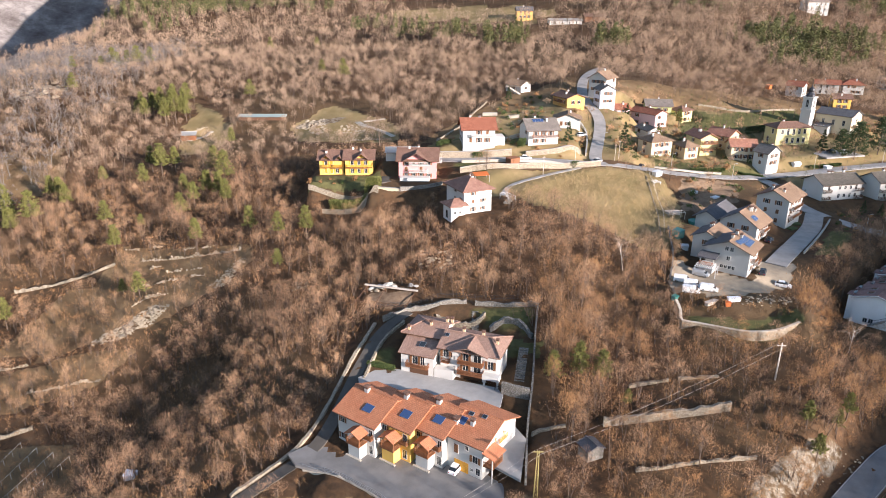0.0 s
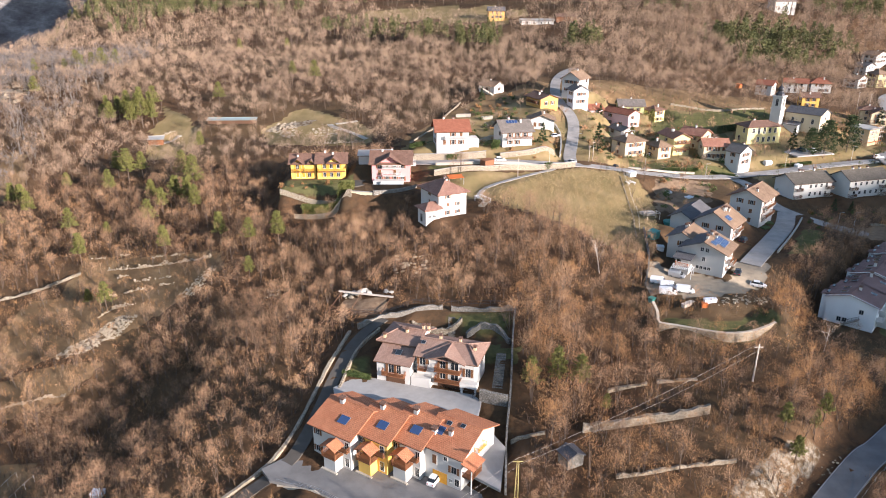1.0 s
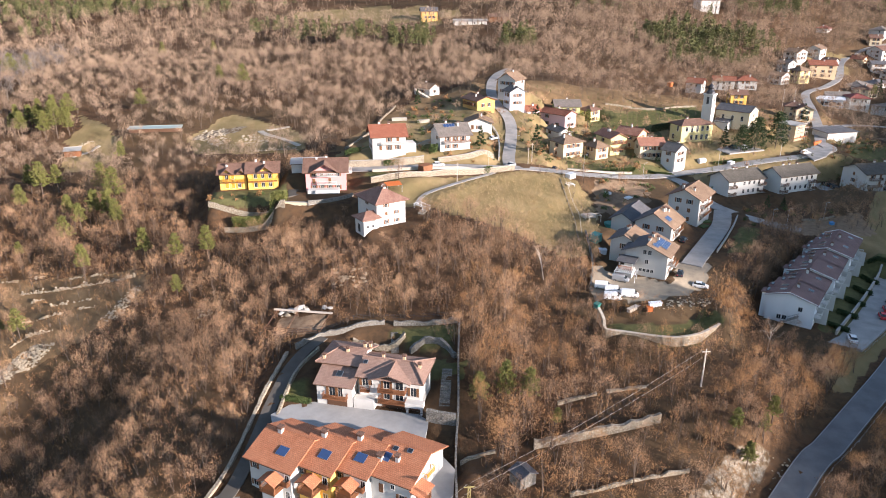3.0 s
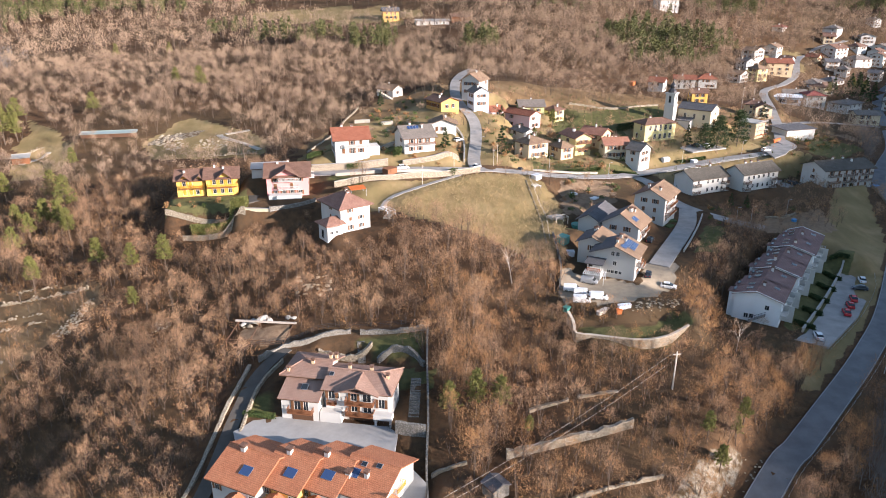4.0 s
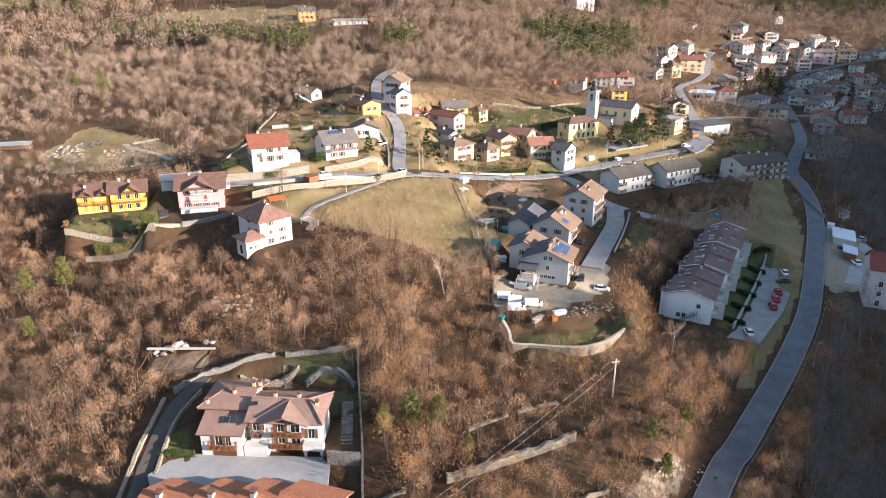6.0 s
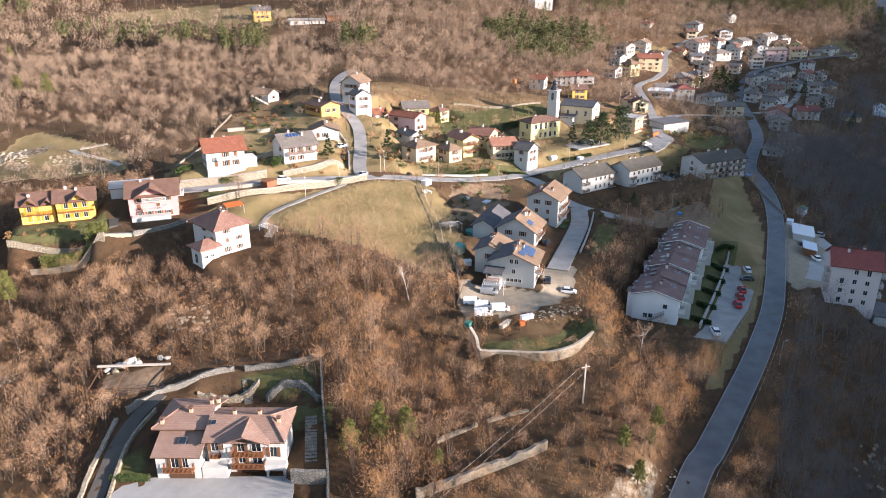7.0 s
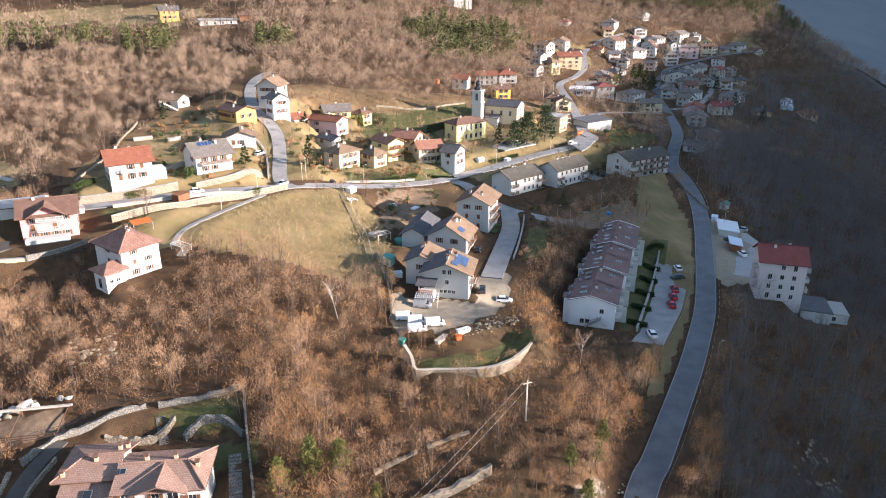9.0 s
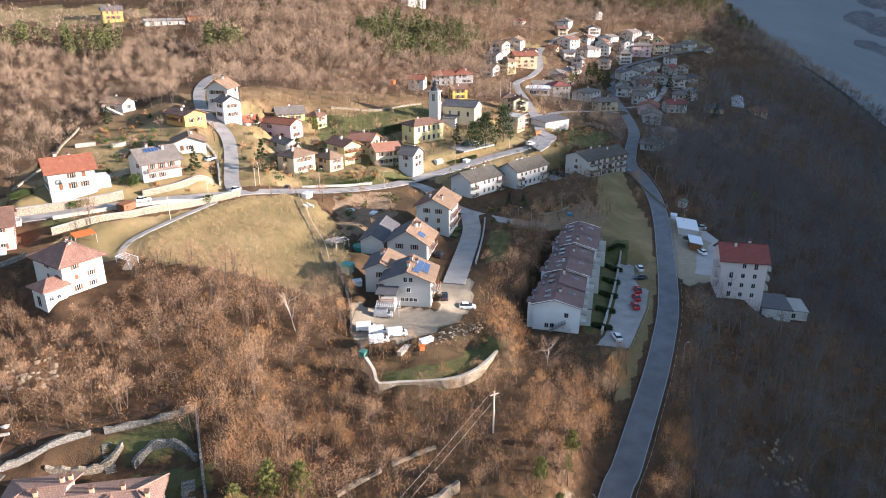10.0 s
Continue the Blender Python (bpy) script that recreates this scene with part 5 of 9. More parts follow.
house("greenhouse", 452, 372, 40, 18, 8, 19.5, 22, 1.6, "gx", "pale_blue", "tarp", "pale greenhouse beside another", "greenhouse", front=0, left=0, chimneys=0, group="far village", over=0.1)


# ---- the ground sheet ----
def inside(x, y, poly):
    hit = np.zeros(x.shape, bool)
    n = len(poly)
    for i in range(n):
        (x0, y0), (x1, y1) = poly[i], poly[(i + 1) % n]
        hit ^= ((y0 > y) != (y1 > y)) & (x < (x1 - x0) * (y - y0) / (y1 - y0 + 1e-9) + x0)
    return hit


def axis(lo, hi, fine_lo, fine_hi, fine):
    left, right, v, s = [], [], fine_lo, fine
    while v > lo:
        s *= 1.13
        v -= s
        left.append(v)
    v, s = fine_hi, fine
    while v < hi:
        s *= 1.13
        v += s
        right.append(v)
    return np.array(left[::-1] + list(np.arange(fine_lo, fine_hi + 0.01, fine)) + right)


FIELDS = [[(-12, 243), (20, 244), (56, 247), (58, 300), (52, 322), (30, 318), (12, 296), (-4, 272)], [(92, 178), (98, 180), (100, 186), (95, 184)], [(18, 214), (30, 222), (46, 236), (58, 240), (74, 241), (79, 228), (74, 205), (66, 181), (58, 180), (44, 196), (28, 205)],
          [(-20, 540), (60, 500), (80, 520), (20, 575), (-60, 585)], [(104, 128), (128, 146), (136, 152), (156, 170), (186, 203), (207, 238), (210, 245), (196, 240), (184, 228), (172, 215), (158, 202), (152, 192), (155, 182), (146, 168), (126, 152), (102, 133)],
          [(60, 262), (70, 300), (40, 330), (20, 300), (30, 272)], [(125, 256), (170, 268), (200, 276), (205, 268), (170, 258), (130, 248)], [(-45, 96), (-22, 104), (10, 98), (-10, 85)], [(56, 250), (74, 252), (120, 258), (170, 274), (215, 292), (240, 300), (235, 335), (190, 345), (150, 340), (128, 334), (96, 340), (62, 332)], [(480, 470), (530, 474), (560, 496), (520, 500)], [(290, 440), (330, 450), (350, 480), (320, 478)],
          [(-118, 333), (-102, 316), (-92, 300), (-91, 284), (-100, 280), (-109, 281), (-110, 297), (-115, 304), (-112, 316)], [(-66, 299), (-60, 310), (-56, 321), (-50, 323), (-37, 314), (-26, 306), (-17, 284), (-20, 271), (-34, 274), (-48, 279), (-59, 280)], [(2, 212), (18, 213), (30, 221), (48, 237), (30, 232), (6, 227)]]
# dry grass that scrub has half taken back
ROUGHS = [[(-114, 112), (-86, 112), (-80, 126), (-90, 142), (-114, 140)], [(-185, 285), (-160, 288), (-150, 268), (-150, 254), (-175, 256)], [(-130, 172), (-100, 176), (-84, 190), (-80, 204), (-118, 200)], [(-124, 150), (-92, 158), (-84, 170), (-104, 170), (-126, 166)],
          [(-114, 170), (-84, 177), (-68, 188), (-58, 198), (-62, 209), (-84, 214), (-108, 219)], [(-10, 270), (10, 302), (28, 324), (60, 345), (110, 356), (170, 358), (250, 347), (264, 330), (240, 300), (150, 328), (62, 322), (20, 298), (0, 270)]]
LAWNS = [[(56.1, 146.5), (59.4, 145.3), (63.0, 143.6), (66.7, 142.0), (70.7, 141.1), (75.6, 141.7), (80.1, 143.7), (84.5, 146.1), (83.6, 147.5), (82.2, 151.4), (76.6, 148.6), (70.0, 148.4), (63.0, 150.3), (58.5, 151.4)], [(104, 182), (111, 181), (125, 201), (121, 205)], [(-46, 224), (-22, 224), (-22, 233), (-46, 233)],
         [(-4, 258), (24, 262), (46, 268), (46, 262), (20, 255)], [(100, 290), (135, 296), (135, 318), (108, 330)], [(8, 150), (24, 146), (22, 140), (8, 146)], [(113, 153), (121, 149), (162, 188), (152, 194)],
         [(80, 252), (120, 252), (122, 262), (80, 262)], [(215, 262), (240, 280), (225, 300), (205, 270)], [(72, 200), (84, 213), (92, 211), (80, 196)]]
SOILS = [[(248, 312), (255, 299), (266, 310), (264, 322)], [(-20.5, 163), (-8, 161.5), (-7.5, 168), (-20.5, 170)], [(76, 212), (98, 222), (106, 244), (84, 240)], [(128, 208), (150, 214), (176, 224), (170, 206), (150, 200)]]
GRAVELS = [[(58.5, 160), (65.6, 157.2), (74.2, 156.8), (83.8, 159.8), (91, 168), (96, 176), (88, 179), (80, 165), (71, 172), (62.5, 175), (58.5, 166)], [(158, 160), (166, 158), (182, 164), (200, 184), (208, 200), (194, 202), (186, 200), (166, 178)], [(118, 170), (122, 166), (128, 172), (124, 176)]]
TURFS = [[(56.1, 146.5), (59.4, 145.3), (63.0, 143.6), (66.7, 142.0), (70.7, 141.1), (75.6, 141.7), (80.1, 143.7), (84.5, 146.1), (83.6, 147.5), (82.2, 151.4), (76.6, 148.6), (70.0, 148.4), (63.0, 150.3), (58.5, 151.4)], [(7, 157.5), (22.5, 157.5), (21, 150), (12, 153)], [(-16, 147), (-11.5, 143), (-12, 139), (-16, 139.5)], [(6, 124.5), (14.5, 123), (13.7, 116), (5.5, 121.5)],
         [(108, 186), (112, 184), (124, 200), (121, 203)], [(118, 303), (168, 326), (172, 346), (136, 330), (116, 316)], [(79, 203), (86, 212), (90, 210), (83, 201)], [(-22, 246), (-8, 247), (-8, 250), (-22, 250)], [(4, 237.4), (14, 236.6), (14, 234), (4, 234.4)], [(5.3, 233.2), (14.2, 227.8), (16.5, 235.4), (6.5, 238.4)]]
ROCKS = [[(-66, 299), (-58, 306), (-44, 310), (-46, 302), (-58, 297)], [(56, 98), (66, 103.5), (75, 108.6), (78, 112), (74, 111.8), (64, 107.5), (55, 102)], [(-90, 173), (-82, 183), (-84, 186), (-93, 177)]]

xs = axis(-3200, 4200, -150, 262, 1.7)
ys = axis(-1200, 4200, 74, 385, 1.7)
gx, gy = np.meshgrid(xs, ys)
fx, fy = gx.ravel(), gy.ravel()
fz = height(fx, fy)
nx, ny = len(xs), len(ys)
idx = np.arange(nx * ny).reshape(ny, nx)
quads = np.stack([idx[:-1, :-1], idx[:-1, 1:], idx[1:, 1:], idx[1:, :-1]], -1).reshape(-1, 4)
me = bpy.data.meshes.new("ground")
me.vertices.add(nx * ny)
me.vertices.foreach_set("co", np.stack([fx, fy, fz], -1).ravel())
me.loops.add(quads.size)
me.loops.foreach_set("vertex_index", quads.ravel())
me.polygons.add(len(quads))
me.polygons.foreach_set("loop_start", np.arange(0, quads.size, 4))
me.update(calc_edges=True)
me.polygons.foreach_set("use_smooth", np.ones(len(quads), bool))
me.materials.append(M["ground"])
for nm, polys in (("field", FIELDS), ("rough", ROUGHS), ("lawn", LAWNS), ("soil", SOILS), ("gravel", GRAVELS), ("rocky", ROCKS), ("turf", TURFS)):
    mask = np.zeros(fx.shape, bool)
    for p in polys:
        mask |= inside(fx, fy, p)
    me.attributes.new(nm, "FLOAT", "POINT").data.foreach_set("value", mask.astype(np.float32))
me.attributes.new("cliff", "FLOAT", "POINT").data.foreach_set("value", (smooth((-430 - fx) / 200) * smooth((fy - 300) / 200)).astype(np.float32))
# distance mask for the woods' grey with haze mixed into it
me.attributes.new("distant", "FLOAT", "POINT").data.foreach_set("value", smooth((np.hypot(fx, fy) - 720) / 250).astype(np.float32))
tagged(new("ground", me), "winter hillside of leaf litter, dry grass and terraces", "ground", kind="structure")


def ribbon(name, line, width, material, lift, label, category, kind="structure", thick=0.25, offset=0.0):
    """A strip along a line, with a thickness."""
    d = np.gradient(line[:, :2], axis=0)
    d /= np.linalg.norm(d, axis=1)[:, None] + 1e-9
    nrm = np.stack([-d[:, 1], d[:, 0]], -1)
    l, r = line[:, :2] + nrm * (offset + width / 2), line[:, :2] + nrm * (offset - width / 2)
    n = len(line)
    v, f = [], []
    for i in range(n):
        z = line[i, 2] + lift
        v += [(*l[i], z), (*r[i], z), (*r[i], z - thick), (*l[i], z - thick)]
    for i in range(n - 1):
        a, b = 4 * i, 4 * i + 4
        f += [(a, a + 1, b + 1, b), (a + 1, a + 2, b + 2, b + 1), (a + 3, a, b, b + 3)]
    f += [(0, 3, 2, 1), (4 * n - 4, 4 * n - 3, 4 * n - 2, 4 * n - 1)]
    ob = mesh_object(name, v, f, material)
    return tagged(ob, label, category, kind=kind)


for name, width, pts, surface in ROADS:
    ribbon(name, LINES[name][0], width, M[surface], {"road_village": 0.07, "footpath": -0.04}.get(name, 0.05), {"road_main": "grey asphalt main road curving along the slope", "footpath": "narrow paved footpath along the meadow"}.get(name, "worn grey village lane"), "road")


# ---- woods ----
def tree_shape(seed, tall, twigs, twig_w, limbs=9, crown=0.36, twig_len=1.3, dome=False):
    """A leafless tree: tapered trunk, limbs and fine twigs, as vertex and triangle arrays."""
    r = np.random.default_rng(seed)
    V, F, K = [], [], []

    def stick(a, b, ra, rb, kind):
        d = b - a
        u = np.cross(d, [0.3, 0.8, 0.5])
        u /= np.linalg.norm(u) + 1e-9
        w = np.cross(d, u)
        w /= np.linalg.norm(w) + 1e-9
        n = len(V)
        for p, q in ((a, ra), (b, rb)):
            for k in range(3):
                V.append(p + q * (u * math.cos(k * 2.094) + w * math.sin(k * 2.094)))
        for k in range(3):
            m = (k + 1) % 3
            F.extend([(n + k, n + m, n + 3 + m), (n + k, n + 3 + m, n + 3 + k)])
            K.extend([kind, kind])

    def sliver(a, b, wide, kind):
        d = b - a
        u = np.cross(d, r.normal(0, 1, 3))
        u *= wide * 0.5 / (np.linalg.norm(u) + 1e-9)
        n = len(V)
        V.extend([a - u, a + u, b])
        F.append((n, n + 1, n + 2))
        K.append(kind)

    # two or three stems from one stool, each with steep limbs that end on a rounded crown
    stems = []
    for i in range(1 + r.integers(3)):
        lean = np.array([r.normal(0, 0.13), r.normal(0, 0.13), 1.0])
        top = lean * tall * (0.74 + 0.2 * r.random())
        stick(np.array([0, 0, -0.4]) + lean * 0.1, top * 0.55, 0.0065 * tall + 0.025, 0.0045 * tall + 0.015, 0)
        sliver(top * 0.5, top * 1.06, 0.008 * tall + 0.03, 0)
        stems.append(top)
    tips = [(s * 0.5, s) for s in stems]
    heart = np.array([0, 0, tall * 0.62])
    for i in range(limbs):
        s = stems[r.integers(len(stems))]
        f = 0.28 + 0.5 * (i + r.random()) / limbs
        base = s * f
        az = 2.4 * i + r.random()
        out = tall * crown * (0.5 + 0.6 * r.random())
        up = tall * (0.5 + 0.44 * math.sqrt(max(0.0, 1 - (out / (tall * crown * 1.15)) ** 2)) * r.random() ** 0.5)
        end = np.array([math.cos(az) * out, math.sin(az) * out, max(base[2] + 0.3, up)])
        sliver(base, end, 0.0045 * tall + 0.014, 0)
        tips.append((base, end))
    # a rounded crown: small lobes on a dome, each a puff of fine twigs pointing outwards
    lobes = []
    for i in range(9 if dome else 0):
        az, up = 2.4 * i + r.random(), r.random() ** 0.8
        out = tall * crown * math.sqrt(max(0.05, 1 - up * up)) * (0.45 + 0.45 * r.random())
        lobes.append((np.array([math.cos(az) * out, math.sin(az) * out, tall * (0.46 + 0.38 * up)]), tall * crown * (0.40 + 0.22 * r.random())))
    for i in range(twigs if dome else 0):
        c, size = lobes[r.integers(len(lobes))]
        n = r.normal(0, 1, 3)
        n /= np.linalg.norm(n) + 1e-9
        o = c + n * size * r.random() ** 0.45 * np.array([1.0, 1.0, 1.15])
        d = n * 0.55 + r.normal(0, 0.36, 3) + np.array([0, 0, 0.62])
        d *= twig_len * (0.45 + 0.75 * r.random()) / (np.linalg.norm(d) + 1e-9)
        sliver(o - d * 0.35, o + d * 0.65, twig_w, 1)
    for i in range(0 if dome else twigs):
        a, b = tips[r.integers(len(tips))]
        o = a + (b - a) * (0.45 + 0.55 * r.random()) + r.normal(0, 0.22, 3)
        d = (b - a) / (np.linalg.norm(b - a) + 1e-9) * 0.8 + (o - heart) / (np.linalg.norm(o - heart) + 1e-9) * 0.35 + r.normal(0, 0.24, 3) + np.array([0, 0, 0.45])
        d *= twig_len * (0.4 + 0.8 * r.random()) / (np.linalg.norm(d) + 1e-9)
        sliver(o, o + d, twig_w, 1)
    return np.array(V), np.array(F), np.array(K)


def scatter(name, shapes, where, sizes, mats, label, seed):
    """Many trees in one mesh of uncountable stuff."""
    r = np.random.default_rng(seed)
    VV, FF, KK, base = [], [], [], 0
    which = r.integers(len(shapes), size=len(where))
    for k, (V, F, K) in enumerate(shapes):
        sel = np.flatnonzero(which == k)
        if not len(sel):
            continue
        ang = r.random(len(sel)) * 6.283
        sc = sizes[sel]
        c, s = np.cos(ang)[:, None] * sc[:, None], np.sin(ang)[:, None] * sc[:, None]
        x = c * V[None, :, 0] - s * V[None, :, 1] + where[sel, 0][:, None]
        y = s * V[None, :, 0] + c * V[None, :, 1] + where[sel, 1][:, None]
        z = sc[:, None] * V[None, :, 2] * (0.85 + 0.3 * r.random(len(sel)))[:, None] + where[sel, 2][:, None]
        VV.append(np.stack([x, y, z], -1).reshape(-1, 3))
        FF.append((F[None] + (np.arange(len(sel)) * len(V))[:, None, None]).reshape(-1, 3) + base)
        KK.append(np.tile(K, len(sel)))
        base += len(sel) * len(V)
    V, F, K = np.vstack(VV), np.vstack(FF), np.concatenate(KK)
    me = bpy.data.meshes.new(name)
    me.vertices.add(len(V))
    me.vertices.foreach_set("co", V.ravel())
    me.loops.add(F.size)
    me.loops.foreach_set("vertex_index", F.ravel())
    me.polygons.add(len(F))
    me.polygons.foreach_set("loop_start", np.arange(0, F.size, 3))
    for m in mats:
        me.materials.append(m)
    me.polygons.foreach_set("material_index", K)
    me.update(calc_edges=True)
    return tagged(new(name, me), label, "woodland", kind="stuff")


def twig_material(name, dark, light):
    s = Shader(name, 0.95, 0, 0.1)
    n = s.noise(0.06, 4)
    rnd = s.node("ShaderNodeNewGeometry").outputs["Random Per Island"]
    base = s.mix(s.ramp(n, [(0.35, (0, 0, 0)), (0.65, (1, 1, 1))]), dark, light)
    return s.colour(s.mix(s.math("MULTIPLY", rnd, 0.4), base, shade(light, 1.3)))


M["twig"] = twig_material("bare_twigs", (0.205, 0.124, 0.080), (0.385, 0.240, 0.142))
M["brush"] = twig_material("dry_brush", (0.215, 0.112, 0.052), (0.37, 0.205, 0.096))

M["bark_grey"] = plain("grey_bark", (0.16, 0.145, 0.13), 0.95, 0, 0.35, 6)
# darker, greyer copy of the brown twigs: the gorge's shade is in the colour
M["shade_grey_twig"] = twig_material("shade_grey_twigs", (0.092, 0.080, 0.076), (0.165, 0.145, 0.136))
M["pale_twig"] = twig_material("pale_twigs", (0.203, 0.143, 0.103), (0.330, 0.232, 0.160))

CLEAR = FIELDS + LAWNS + SOILS + GRAVELS + [
    [(-26, 100), (18, 98), (22, 116), (24, 150), (-4, 162), (-20, 150), (-28, 118)], [(-50, 222), (-50, 244), (-22, 246), (4, 238), (22, 212), (18, 196), (0, 190), (-4, 216), (-24, 220)],
    [(-6, 232), (-4, 262), (60, 262), (66, 330), (90, 345), (125, 335), (170, 335), (215, 320), (245, 300), (215, 240), (150, 218), (120, 200), (84, 150), (76, 158), (64, 180), (76, 240)],
    [(100, 148), (110, 146), (150, 165), (190, 205), (180, 215), (150, 205)], [(152, 150), (166, 136), (182, 150), (206, 190), (208, 202), (186, 204)], [(164, 132), (188, 136), (196, 154), (178, 160)],
    [(240, 290), (300, 300), (360, 345), (420, 380), (560, 490), (600, 530), (470, 560), (380, 540), (330, 520), (270, 400), (230, 340)]]


# old terraces stand clear of trees on their sunny side
TERRACES = [[(-114, 144), (-102, 146.6)], [(-98.2, 211.2), (-85.6, 208.1), (-77, 207), (-64.1, 205.7)], [(-93.6, 206), (-89.7, 206.3)], [(-86.5, 201.6), (-75.1, 200.4)], [(-85.1, 196.8), (-73.2, 196.6)], [(-96.2, 196.5), (-85.8, 196.5)],
            [(-90.8, 186.9), (-82.9, 189.6)], [(-98, 175), (-82, 182)], [(-69.9, 189.7), (-61.5, 198)], [(-136, 201.8), (-120.3, 205), (-107, 210.9)], [(-21.8, 168), (-6.5, 166)], [(-20, 163), (22, 160)]]
LOW_WALLS = [[(18.6, 119.4), (34.9, 119.7), (58.2, 120.4)], [(36, 106.2), (58.4, 107.2)], [(40, 129), (59, 129.3)]]


def off_terraces(x, y, reach, walls):
    keep = np.ones(x.shape, bool)
    for wall_ in walls:
        for (x0, y0), (x1, y1) in zip(wall_, wall_[1:]):
            t = np.clip(((x - x0) * (x1 - x0) + (y + 2.5 - y0) * (y1 - y0)) / ((x1 - x0) ** 2 + (y1 - y0) ** 2), 0, 1)
            keep &= np.hypot(x - x0 - t * (x1 - x0), y + 2.5 - y0 - t * (y1 - y0)) > reach
    return keep


def woods(n, box, seed, gap, clear=True):
    """Random places for trees, at least about 'gap' apart, off roads, plots and clearings."""
    r = np.random.default_rng(seed)
    x0, y0, x1, y1 = box
    cols, rows = int((x1 - x0) / gap), int((y1 - y0) / gap)
    ii, jj = np.meshgrid(np.arange(cols), np.arange(rows))
    x = x0 + (ii.ravel() + r.random(ii.size)) * gap
    y = y0 + (jj.ravel() + r.random(ii.size)) * gap
    keep = np.ones(x.shape, bool)
    if clear:
        for p in CLEAR:
            keep &= ~inside(x, y, p)
        for cx, cy, ang, a, b, h, bank in PLOTS + PADS:
            c, s = math.cos(radians(ang)), math.sin(radians(ang))
            u, v = (x - cx) * c + (y - cy) * s, -(x - cx) * s + (y - cy) * c
            keep &= ~((abs(u) < a / 2 + 1.5) & (abs(v) < b / 2 + 1.5))
        keep &= off_terraces(x, y, 3.4 if gap > 3.2 else 1.6, TERRACES) & off_terraces(x, y, 1.7 if gap > 3.2 else 0.4, LOW_WALLS)
        for line, width in LINES.values():
            for p in line[::2]:
                keep &= (x - p[0]) ** 2 + (y - p[1]) ** 2 > (width / 2 + 2.6) ** 2
    x, y = x[keep], y[keep]
    return np.stack([x, y, height(x, y) - 0.1], -1)


near_shapes = [tree_shape(k, 8.6 + 1.0 * (k % 4), 440, 0.05, 16, 0.29 + 0.025 * (k % 3), 0.9, True) for k in range(12)]
mid_shapes = [tree_shape(20 + k, 9.0 + (k % 3), 225, 0.095, 9, 0.29 + 0.02 * (k % 3), 1.1, True) for k in range(8)]
far_shapes = [tree_shape(40 + k, 9.5 + (k % 3), 84, 0.20, 4, 0.34, 1.35, True) for k in range(7)]
brush_shapes = [tree_shape(80 + k, 2.0 + 0.35 * k, 40, 0.045, 3, 0.5, 0.7, True) for k in range(6)]
rg = np.random.default_rng(5)


def stand(p):
    """Taller and lower stands alternate over the slope."""
    return 0.78 + 0.22 * np.sin(p[:, 0] / 9.0 + 1.3 * np.sin(p[:, 1] / 13.0)) * np.sin(p[:, 1] / 11.0 + np.sin(p[:, 0] / 17.0))


W1 = woods(0, (-150, 84, 215, 262), 1, 4.05)
thin = inside(W1[:, 0], W1[:, 1], [(-150, 140), (-84, 150), (-60, 190), (-60, 208), (-100, 218), (-150, 216)])
thin2 = inside(W1[:, 0], W1[:, 1], ROUGHS[0])
W1 = W1[~thin2 | (rg.random(len(W1)) < 0.35)]
thin = inside(W1[:, 0], W1[:, 1], [(-150, 140), (-84, 150), (-60, 190), (-60, 208), (-100, 218), (-150, 216)])
W1 = W1[~thin | (rg.random(len(W1)) < 0.5)]
W2 = woods(0, (-230, 262, 330, 450), 2, 5.2)
W3 = np.vstack([woods(0, (-330, 450, 780, 640), 3, 9.6), woods(0, (-330, 640, 900, 1050), 8, 21.0)])
W4 = np.vstack([woods(0, (330, 100, 560, 262), 4, 7.6), woods(0, (330, 262, 760, 450), 7, 8.2), woods(0, (-330, 130, -150, 450), 9, 8.5)])
W6 = woods(0, (215, 96, 330, 290), 17, 4.6)
GARDEN = [(240, 290), (300, 300), (360, 345), (420, 380), (560, 490), (600, 530), (470, 560), (380, 540), (330, 520), (270, 400), (230, 340)]
W5 = woods(0, (230, 290, 600, 560), 10, 5.6, False)
W5 = W5[inside(W5[:, 0], W5[:, 1], GARDEN)]
for cx_, cy_, ang_, a_, b_, h_, bank_ in PADS:
    W5 = W5[np.hypot(W5[:, 0] - cx_, W5[:, 1] - cy_) > 0.45 * (a_ + 2)]
for line_, width_ in LINES.values():
    for p_ in line_[::2]:
        W5 = W5[np.hypot(W5[:, 0] - p_[0], W5[:, 1] - p_[1]) > width_ / 2 + 2.5]
W7 = woods(0, (62, 96, 128, 158), 19, 3.6, False)
W7 = W7[W7[:, 0] * 0.65 - W7[:, 1] * 0.76 > -47]
for p_ in LINES["road_main"][0]:
    W7 = W7[np.hypot(W7[:, 0] - p_[0], W7[:, 1] - p_[1]) > 5.6]
for p_ in [GRAVELS[0], LAWNS[0]]:
    W7 = W7[~inside(W7[:, 0], W7[:, 1], p_)]
W7 = W7[(np.hypot(W7[:, 0] - 78, W7[:, 1] - 158) > 12) & (W7[:, 0] * 0.63 + W7[:, 1] * 0.77 < 185) & ~inside(W7[:, 0], W7[:, 1], [(110, 150), (116, 141), (160, 176), (154, 190), (100, 172)])]
W7 = W7[(W7[:, 2] < 25.5) | (W7[:, 0] < 78)]
W8 = woods(0, (100, 170, 200, 242), 24, 3.4, False)
W8 = W8[inside(W8[:, 0], W8[:, 1], [(106, 184), (116, 176), (140, 198), (132, 206), (122, 202)]) | inside(W8[:, 0], W8[:, 1], [(132, 203), (150, 202), (176, 210), (192, 236), (184, 240), (150, 222)])]
